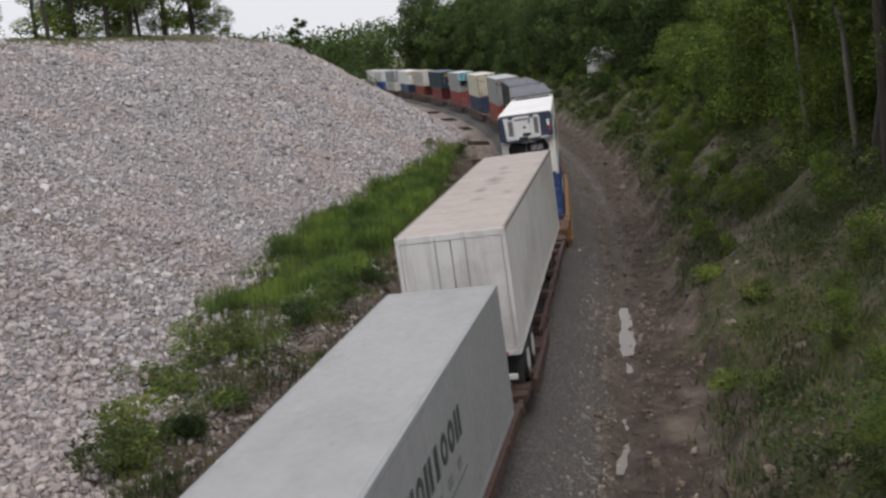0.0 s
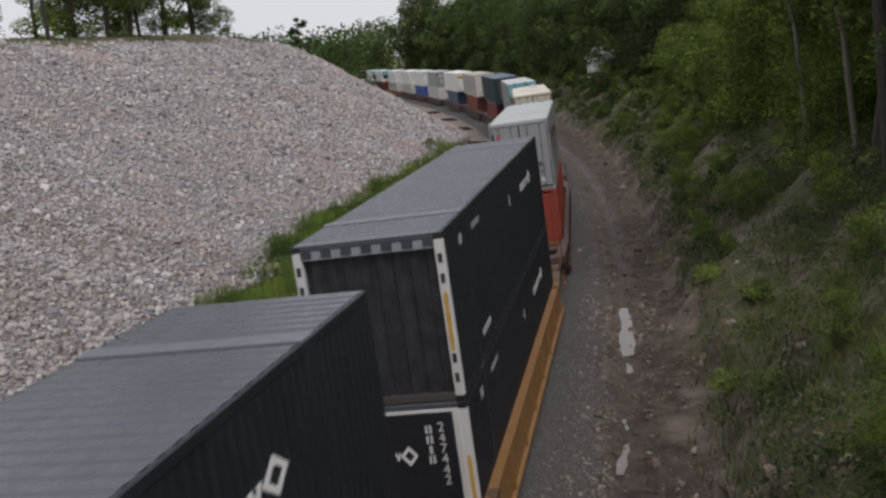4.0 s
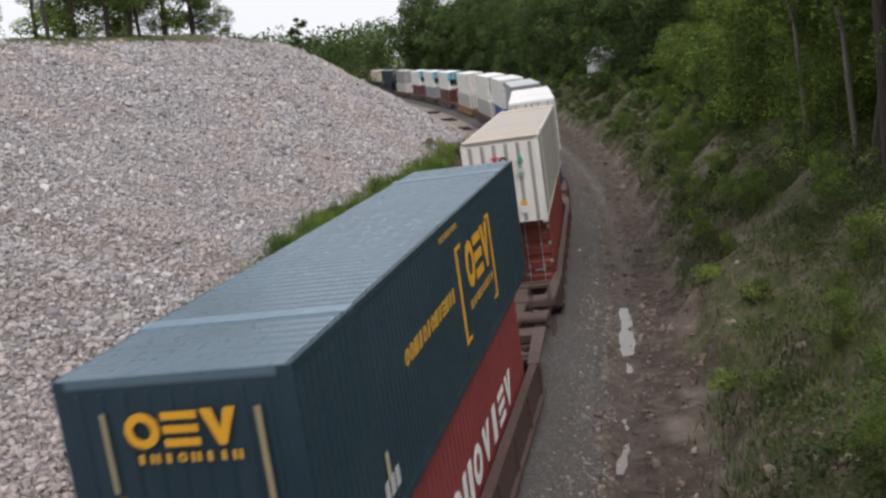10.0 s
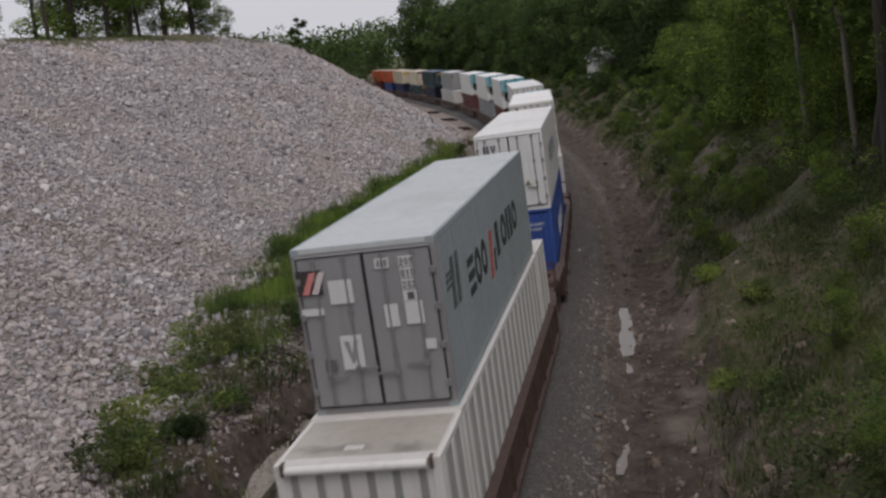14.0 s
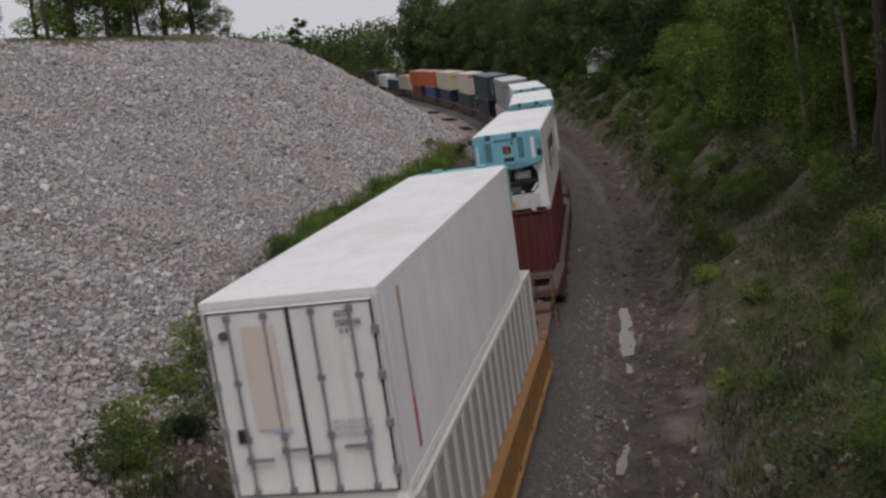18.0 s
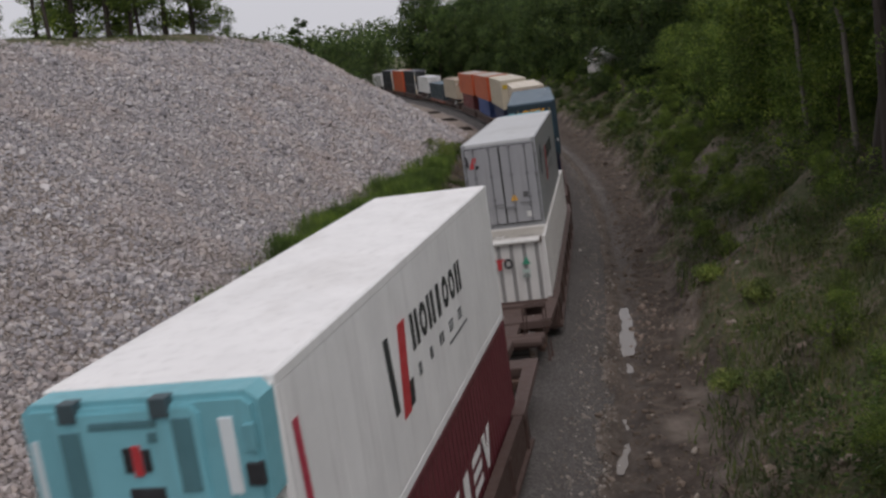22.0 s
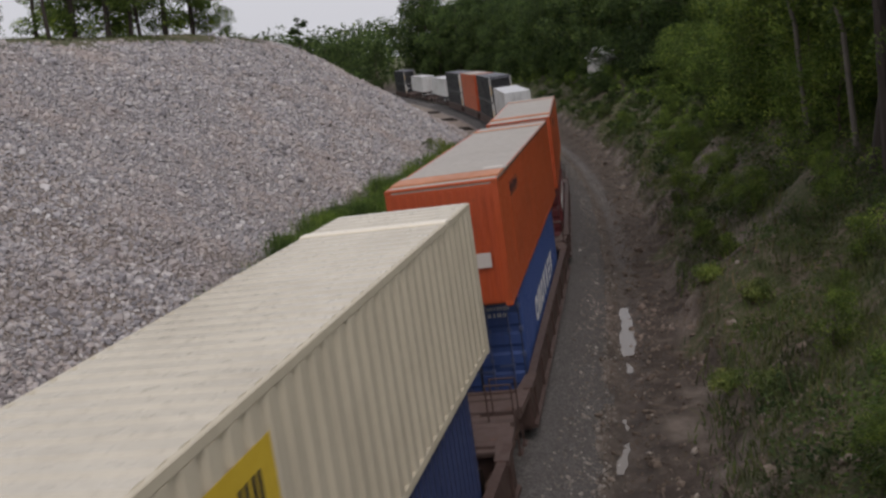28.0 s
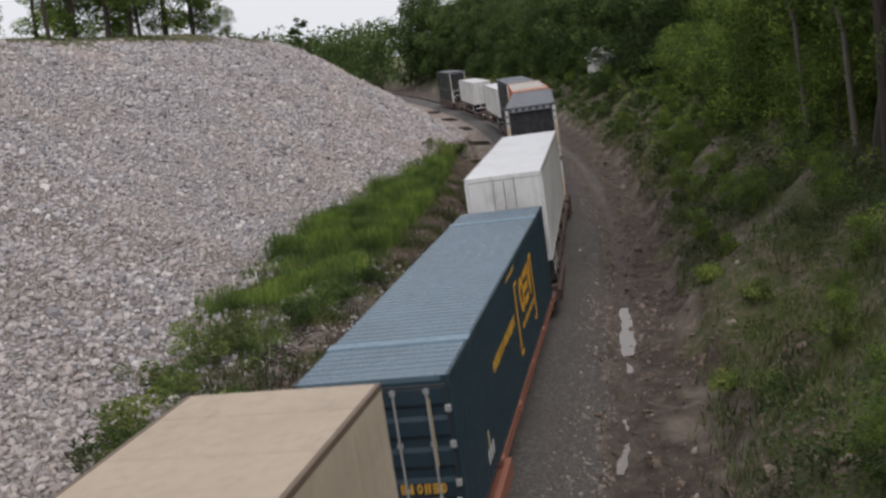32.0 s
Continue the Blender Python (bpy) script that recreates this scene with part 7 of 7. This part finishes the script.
        tagged(part("fallen_branch", tapered(bmesh.new(), pts, 0.045, 0.012, 6), M_BARK_PALE), "bare grey fallen branch lying on the bank", "branch", group="fallen branches")
build_undergrowth()

def make_tree(label, height, crown_r, low, n_leaf, leaf, bark, leafmat, lean=(0, 0), radius=0.16, seed=0, limbs=15, puff=0.36):
    """A tree: bent tapering trunk with limbs, crown of many small leaves in uneven clumps."""
    r = random.Random(seed)
    root = tagged(new("tree"), label, "tree", group="trees")
    pts = [Vector((lean[0] * (k / 6) ** 1.2 + r.uniform(-0.12, 0.12) * (k > 0), lean[1] * k / 6 + r.uniform(-0.12, 0.12) * (k > 0), height * 0.92 * k / 6 - 0.3 * (k == 0))) for k in range(7)]
    bm = tapered(bmesh.new(), pts, radius, radius * 0.25)
    cs = []
    for k in range(limbs):
        f = low + (0.96 - low) * (k + r.random()) / limbs
        j = min(5, int(f * 6)); p = pts[j].lerp(pts[j + 1], f * 6 - j)
        a = r.uniform(0, 6.28)
        reach = crown_r * (0.45 + 0.65 * math.sin(math.pi * min(1, (f - low) / (1.02 - low)) ** 0.8)) * r.uniform(0.6, 1.1)
        q = p + Vector((math.cos(a) * reach, math.sin(a) * reach, reach * r.uniform(0.1, 0.55)))
        tapered(bm, [p, p.lerp(q, 0.5) + Vector((0, 0, -0.1)), q], radius * 0.32 * (1 - f * 0.5), 0.012, 5)
        for w in (0.45, 0.7, 0.9, 1.05):
            cs.append(p.lerp(q, w) + Vector((r.gauss(0, 0.35), r.gauss(0, 0.35), r.gauss(0, 0.3))) * crown_r * 0.35)
    part("trunk", bm, bark, root)
    cs.append(pts[-1])
    c = clumps(n_leaf, np.array([q[:] for q in cs]), crown_r * puff)
    part_me("crown", leaves_mesh("crown", c, rng.uniform(0.7, 1.3, len(c)) * leaf, leafmat), root)
    return root

# bearing from camera to house; trees are kept off it so the roof shows
HOUSE_SIGHT_LINE = math.atan2(24.0, 138)
def build_trees():
    kinds = [make_tree("leafy green broadleaf tree in the wood", 13, 3.8, 0.14, 7600, 0.145, M_BARK, M_LEAF, (0.4, 0.3), 0.15, 1, 18),
             make_tree("tall dark green broadleaf tree in the wood", 16, 4.4, 0.20, 8000, 0.155, M_BARK, M_LEAF_DARK, (-0.6, 0.2), 0.19, 2, 18),
             make_tree("slender pale-barked tree leaning over the bank", 15, 2.6, 0.34, 4200, 0.13, M_BARK_PALE, M_LEAF, (-2.6, -0.2), 0.13, 3),
             make_tree("bushy young green tree on the bank", 6.5, 2.7, 0.03, 6000, 0.11, M_BARK, M_LEAF, (0.1, 0.1), 0.08, 4, 16),
             make_tree("rounded green tree at the edge of the wood", 15, 5.0, 0.04, 5200, 0.27, M_BARK, M_LEAF_DARK, (0.2, 0.2), 0.20, 5, 16),
             make_tree("tall dark tree in the far wood", 18, 5.0, 0.06, 5200, 0.28, M_BARK, M_LEAF_DARK, (-0.3, 0.2), 0.22, 6, 16),
             make_tree("low spreading bush along the line", 5.5, 3.4, 0.02, 3000, 0.22, M_BARK, M_LEAF_DARK, (0.1, 0.1), 0.10, 7, 12)]
    spots = []
    r = random.Random(11)
    def free(x, y, gap):
        return all((x - a) ** 2 + (y - b) ** 2 > gap * gap for a, b in spots)
    def put(k, x, y, scale, turn=None):
        spots.append((x, y))
        t = copy_thing(kinds[k], pose(x, y, one_z(x, y) - 0.1, 0, 0, r.uniform(0, 360) if turn is None else turn))
        t.scale = (scale, scale, scale * r.uniform(0.92, 1.1))
    # trees that stand out at the near end of the bank
    for k, x, y, sc, turn in ((2, 16.2, 38.2, 1.0, 0), (2, 17.2, 46.0, 1.05, 6), (1, 19.2, 40.5, 1.0, 40), (0, 19.8, 34.0, 0.9, 80), (3, 18.0, 42.5, 0.75, 0), (3, 18.2, 50.5, 0.85, 60), (3, 19.0, 57.0, 1.0, 10), (0, 21.6, 61.0, 1.0, 20), (3, 17.6, 35.5, 0.6, 30), (3, 16.8, 41.5, 0.8, 15), (3, 17.8, 47.5, 0.9, 75), (3, 18.4, 53.5, 1.1, 130), (3, 19.6, 61.5, 1.1, 200), (3, 16.6, 30.8, 0.8, 220), (0, 18.6, 37.6, 0.8, 160), (0, 19.6, 45.0, 0.85, 250), (0, 20.6, 50.0, 0.9, 300), (3, 18.8, 33.2, 1.1, 260), (1, 17.0, 28.5, 0.9, 150), (0, 22.5, 46.0, 1.0, 20), (1, 24.0, 52.0, 1.0, 0), (1, 23.0, 38.0, 1.0, 90), (0, 21.0, 54.0, 0.95, 50)):
        put(k, x, y, sc, turn)
    # rows of the wood along the right-hand bank, lowest at its edge
    for u, near, far, s0, lift in ((8.6, (3,), (6, 6, 4), 62, 0.85), (10.5, (0, 3), (4, 6), 64, 0.95), (13.5, (0, 1), (4, 5), 34, 1.0), (19, (1, 0), (5, 4), 30, 1.05), (27, (1,), (5,), 36, 1.1), (38, (5,), (5,), 60, 1.15)):
        s = s0
        while s < 318:
            d = float(np.interp(s, BANK_S, BANK_D)) + u + r.uniform(-1.4, 1.4)
            x, y = beside(s + r.uniform(-1, 1), d)
            step = 4.0 + 0.010 * s + u * 0.06
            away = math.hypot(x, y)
            off = abs(math.atan2(x, y) - HOUSE_SIGHT_LINE)
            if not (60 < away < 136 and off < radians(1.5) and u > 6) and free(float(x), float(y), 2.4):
                k = r.choice(near if s < 105 else far)
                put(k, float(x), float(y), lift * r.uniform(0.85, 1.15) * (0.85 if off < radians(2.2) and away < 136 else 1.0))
            s += step * r.uniform(0.8, 1.2)
    # the tall end of the wood, and a few trees behind the embankment
    for k, x, y, sc in ((5, -3.0, 300.0, 1.35), (5, 3.0, 285.0, 1.35), (4, 8.0, 270.0, 1.4), (5, -6.0, 306.0, 1.4), (5, 0.0, 292.0, 1.45), (5, 9.0, 284.0, 1.4), (5, -24.0, 236.0, 0.74), (5, -28.5, 240.0, 0.52), (6, -20.0, 250.0, 1.1), (6, -25.0, 262.0, 1.2), (6, -33.0, 262.0, 1.1), (6, -21.0, 275.0, 1.3), (5, -16.0, 300.0, 0.75), (5, -24.0, 310.0, 0.72), (5, -33.0, 305.0, 0.62)):
        put(k, x, y, sc)
    # on top of the embankment
    kinds += [make_tree("tall open-crowned tree on top of the embankment", 15, 3.6, 0.04, 7600, 0.15, M_BARK_DARK, M_LEAF, (0.3, 0.2), 0.24, 21, 20, 0.30),
              make_tree("tall bare-trunked tree on top of the embankment", 16, 2.6, 0.30, 4200, 0.15, M_BARK_DARK, M_LEAF, (-0.2, 0.2), 0.17, 22)]
    for k, x, y, sc in ((8, -27.5, 75.0, 1.0), (7, -28.0, 82.0, 1.0), (7, -25.4, 82.2, 1.0), (8, -23.8, 82.6, 1.05), (8, -23.2, 83.2, 0.95), (7, -21.2, 83.4, 1.0), (7, -19.2, 84.4, 0.9), (3, -17.2, 85.5, 0.42), (3, -18.4, 86.0, 0.5), (3, -31.0, 71.5, 0.6), (7, -36.0, 80.0, 0.9), (7, -32.0, 92.0, 1.0), (7, -26.0, 90.0, 1.0), (3, -26.0, 84.5, 0.6), (3, -22.5, 85.5, 0.6)):
        put(k, x, y, sc)
    # low bushes placed to hide the house walls from the camera
    for k, x, y, sc in ((3, 22.4, 128.0, 0.40), (6, 20.6, 125.0, 0.5), (6, 26.6, 131.0, 0.6)):
        put(k, x, y, sc)
    # shrubs scattered over the open bank
    for i in range(46):
        s = 16 + 95 * r.random() ** 1.5
        x, y = beside(s, float(np.interp(s, BANK_S, BANK_D)) + r.uniform(1.4, 7.0))
        put(3, float(x), float(y), r.uniform(0.13, 0.30))
    # two stout dark trunks and a spindly half-bare tree
    kinds.append(make_tree("stout dark-barked tree at the top of the bank", 17, 4.2, 0.42, 5200, 0.15, M_BARK_DARK, M_LEAF_DARK, (-1.6, 0.3), 0.29, 31, 16))
    put(9, 15.3, 34.6, 0.95, 180)
    put(9, 15.0, 32.6, 1.0, 0)
    kinds.append(make_tree("spindly half-bare conifer behind the embankment", 15, 1.9, 0.35, 700, 0.36, M_BARK_DARK, M_LEAF_DARK, (0.1, 0.1), 0.28, 32, 12, 0.22))
    put(10, -24.9, 198.0, 1.22, 0)
    # the first ones, which the others copy, take places of their own
    for k, (x, y) in zip(kinds, ((34, 64), (38, 75), (33, 83), (32, 70), (40, 160), (46, 190), (30, 150), (-38, 100), (-48, 104), (26, 33), (-60, 190))):
        k.matrix_basis = pose(x, y, one_z(x, y) - 0.1)
build_trees()

def build_far_woods():
    """The wooded horizon and the depth of the wood, too dense to tell the trees apart."""
    def mass(n, a0, a1, r0, r1, h0, h1):
        a, R = rng.uniform(radians(a0), radians(a1), n), rng.uniform(r0, r1, n)
        x, y = R * np.sin(a), R * np.cos(a)
        z = ground_z(x, y)
        h = rng.uniform(h0, h1, n)
        cs = np.repeat(np.stack([x, y, z], 1), 7, 0)
        cs += np.stack([rng.normal(0, 2.4, len(cs)), rng.normal(0, 2.4, len(cs)), np.repeat(h, 7) * rng.uniform(0.15, 1.0, len(cs))], 1)
        return cs
    cs = np.concatenate([mass(600, -75, 75, 470, 640, 13, 20), mass(420, -17, -2, 330, 470, 14, 22)])
    c = clumps(70000, cs, 2.8)
    tagged(part_me("far_woods", leaves_mesh("far_woods", c, rng.uniform(0.5, 1.0, len(c)), M_LEAF_DARK)), "green woods along the horizon", "woods", kind="stuff")
    n = 260
    s, u = rng.uniform(50, 330, n), rng.uniform(40, 70, n)
    x, y = beside(s, np.interp(s, BANK_S, BANK_D) + u)
    z = ground_z(x, y)
    cs = np.repeat(np.stack([x, y, z], 1), 6, 0)
    cs += np.stack([rng.normal(0, 2.4, len(cs)), rng.normal(0, 2.4, len(cs)), rng.uniform(1, 17, len(cs))], 1)
    c = clumps(26000, cs, 2.6)
    tagged(part_me("deep_woods", leaves_mesh("deep_woods", c, rng.uniform(0.45, 0.8, len(c)), M_LEAF_DARK)), "dense dark green wood behind the bank", "woods", kind="stuff")
build_far_woods()

# ---------------------------------------------------------------- small things beside the line
def tie_pile(s, d, n, turn):
    x, y = beside(s, d)
    z = one_z(x, y)
    for i in range(n):
        bm = boxes((-0.115, 0.115, -1.3, 1.3, 0, 0.18), bev=0.015)
        ob = part("old_tie", bm, M_TIE)
        tagged(ob, "discarded black creosoted timber tie lying beside the track", "railway tie", group="discarded ties")
        ob.matrix_basis = pose(float(x) + (i % 3) * 0.28 - 0.3, float(y) + (i % 2) * 0.35, z + 0.02 + 0.18 * (i // 3), random.Random(i).uniform(-2, 2), 0, turn + random.Random(i + 9).uniform(-25, 25))
for s_, d_, n_, t_ in ((25.0, -3.9, 5, 60), (22.5, -4.2, 1, 8), (88, -4.4, 4, 70), (107, -4.3, 6, 75), (129, -4.6, 5, 75), (150, -4.4, 4, 70), (172, -4.5, 4, 75)):
    tie_pile(s_, d_, n_, t_)

def puddle(s0, s1, d, width, seed):
    """A sheet of water lying in the ditch; the ground round it makes its shore."""
    r = random.Random(seed)
    bm = bmesh.new()
    rows = []
    for k in range(13):
        s = s0 + (s1 - s0) * k / 12
        w = width * (0.25 + 0.75 * math.sin(math.pi * min(0.97, max(0.03, k / 12))) ** 0.5) / 2
        rows.append([bm.verts.new((*[float(v) for v in beside(s, d + o * w + r.uniform(-0.05, 0.05))], 0)) for o in (-1, 0, 1)])
    for a, b in zip(rows, rows[1:]):
        for k in (0, 1):
            bm.faces.new((a[k], a[k + 1], b[k + 1], b[k]))
    bmesh.ops.recalc_face_normals(bm, faces=bm.faces)
    ob = part("puddle", bm, M_WATER)
    ob.matrix_basis = pose(0, 0, GRADE * (s0 + s1) / 2 - 0.855)
    tagged(ob, "muddy puddle reflecting the pale sky", "puddle", kind="structure")
puddle(29.8, 37.2, 3.42, 0.62, 1)
puddle(22.6, 26.0, 3.27, 0.42, 4)

def build_shards():
    """White stone chips and bare sticks on the raw earth at the foot of the rocks, mud lumps round the puddles."""
    n = 4200
    s, d = rng.uniform(16, 42, n), rng.normal(-7.3, 1.0, n)
    x, y = beside(s, d)
    size = rng.lognormal(-2.9, 0.45, n)
    shapes, f = stone_shapes(1, 6)
    me = scatter_mesh("chips", shapes, f, np.stack([x, y, ground_z(x, y) + size * 0.2], 1), size, M_STONE)
    tagged(part_me("stone_chips", me), "white limestone chips scattered on the raw earth", "stones", kind="stuff")
    n = 2600
    s, d = rng.uniform(20, 60, n), rng.normal(3.35, 0.55, n)
    x, y = beside(s, d)
    size = rng.lognormal(-3.6, 0.5, n)
    me = scatter_mesh("mud", shapes, f, np.stack([x, y, ground_z(x, y) + size * 0.3], 1), size, M_CLOD)
    tagged(part_me("mud_lumps", me), "wet brown mud lumps along the ditch", "mud", kind="stuff")
    # the raw earth beside the ballast: clods, straw and tufts
    n = 2600
    s, d = rng.uniform(16, 70, n), rng.normal(-5.7, 0.7, n)
    x, y = beside(s, d)
    size = rng.lognormal(-3.1, 0.5, n)
    me = scatter_mesh("lumps", shapes, f, np.stack([x, y, ground_z(x, y) + size * 0.2], 1), size, M_CLOD)
    tagged(part_me("earth_lumps", me), "brown lumps of earth beside the ballast", "soil", kind="stuff")
    n = 2600
    s, d = rng.uniform(16, 70, n), rng.uniform(-7.4, -4.2, n)
    x, y = beside(s, d)
    ok = wave(x, y, 0.9, 0.6) + rng.normal(0, 0.3, n) > 0.2
    pos = np.stack([x[ok], y[ok], ground_z(x[ok], y[ok])], 1)
    tagged(part_me("earth_tufts", blades("earth_tufts", pos, rng.uniform(0.15, 0.4, len(pos)), 0.014, 12, M_BANK_GRASS, 0.2, 1.2)), "scattered green tufts on the raw earth", "grass", kind="stuff")
    r = random.Random(5)
    for k in range(14):
        s, d, a = r.uniform(24, 36), r.uniform(-7.6, -5.6), r.uniform(0, 6.28)
        x, y = [float(v) for v in beside(s, d)]
        long = r.uniform(0.5, 1.3)
        pts = [Vector((x + math.cos(a) * long * j, y + math.sin(a) * long * j, one_z(x + math.cos(a) * long * j, y + math.sin(a) * long * j) + 0.06)) for j in (0, 0.5, 1)]
        tagged(part("bare_stick", tapered(bmesh.new(), pts, 0.03, 0.012, 5), M_BARK_PALE), "bleached bare stick lying on the raw earth", "stick", group="sticks on the earth")
build_shards()

def build_ditch_brush():
    """Dark shrubs and tangled dead brush along the washed-out edge of the earth beside the track."""
    r = random.Random(21)
    for x, y, rad, h in ((-4.0, 32.4, 0.8, 0.95), (-3.7, 34.4, 0.7, 0.8), (-4.6, 30.6, 0.6, 0.6), (-5.7, 24.2, 0.5, 0.45), (-3.0, 38.0, 0.7, 0.6), (-6.2, 22.0, 0.5, 0.4)):
        cs = np.stack([rng.normal(x, rad * 0.45, 22), rng.normal(y, rad * 0.6, 22), one_z(x, y) + rng.uniform(0.05, h, 22)], 1)
        c = clumps(2200, cs, 0.26)
        tagged(part_me("shrub", leaves_mesh("shrub", c, rng.uniform(0.03, 0.06, len(c)), M_LEAF_DARK)), "low dark green shrub at the edge of the ditch", "bush", group="shrubs by the ditch")
    for x, y in ((-5.0, 28.6), (-5.3, 26.9), (-5.3, 25.0), (-5.7, 23.2), (-4.7, 29.9)):
        bm = bmesh.new()
        z = one_z(x, y)
        for k in range(16):
            a, long = r.uniform(0, 6.28), r.uniform(0.3, 0.9)
            p = Vector((x + r.gauss(0, 0.25), y + r.gauss(0, 0.4), z + r.uniform(0.0, 0.18)))
            q = p + Vector((math.cos(a) * long, math.sin(a) * long, r.uniform(-0.05, 0.30)))
            tapered(bm, [p, p.lerp(q, 0.5) + Vector((0, 0, r.uniform(0.02, 0.10))), q], 0.028, 0.008, 5)
        tagged(part("brush_heap", bm, M_BARK_DARK), "tangled heap of dark dead branches in the ditch", "brush", group="dead brush by the ditch")
build_ditch_brush()

def slab():
    bm = bmesh.new()
    rows = []
    for s in (14, 16, 18, 20, 22, 24, 25.2):
        rows.append([bm.verts.new((*[float(v) for v in beside(s, d)], z)) for d, z in ((-5.25, -0.62), (-4.55, -0.60), (-4.55, -0.95), (-5.25, -0.95))])
    for a, b in zip(rows, rows[1:]):
        for k in range(4):
            bm.faces.new((a[k], a[(k + 1) % 4], b[(k + 1) % 4], b[k]))
    bm.faces.new(rows[0]); bm.faces.new(rows[-1])
    bmesh.ops.recalc_face_normals(bm, faces=bm.faces)
    tagged(part("concrete_strip", bm, M_CONCRETE), "pale weathered concrete strip beside the ballast", "concrete strip")
slab()

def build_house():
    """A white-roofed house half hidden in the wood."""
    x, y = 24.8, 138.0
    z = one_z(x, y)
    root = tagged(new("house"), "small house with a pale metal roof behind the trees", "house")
    # sunk 0.9 m to fit the roof's height in the camera's view
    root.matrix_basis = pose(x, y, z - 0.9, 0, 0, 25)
    part("wall", boxes((-2.4, 2.4, -2.4, 2.4, 0, 2.6), bev=0.02), paint((0.6, 0.58, 0.55)), root)
    bm = bmesh.new()
    vs = [bm.verts.new(p) for p in ((-2.7, -2.7, 2.5), (2.7, -2.7, 2.5), (2.7, 0, 4.0), (-2.7, 0, 4.0), (-2.7, 2.7, 2.5), (2.7, 2.7, 2.5))]
    bm.faces.new((vs[0], vs[1], vs[2], vs[3])); bm.faces.new((vs[3], vs[2], vs[5], vs[4]))
    r = bmesh.ops.extrude_face_region(bm, geom=bm.faces[:])
    bmesh.ops.translate(bm, verts=[v for v in r["geom"] if isinstance(v, bmesh.types.BMVert)], vec=(0, 0, 0.12))
    bmesh.ops.recalc_face_normals(bm, faces=bm.faces)
    part("roof", bm, paint((0.8, 0.8, 0.8), 0.3, 0.2), root, "pale metal roof")
build_house()

motions()
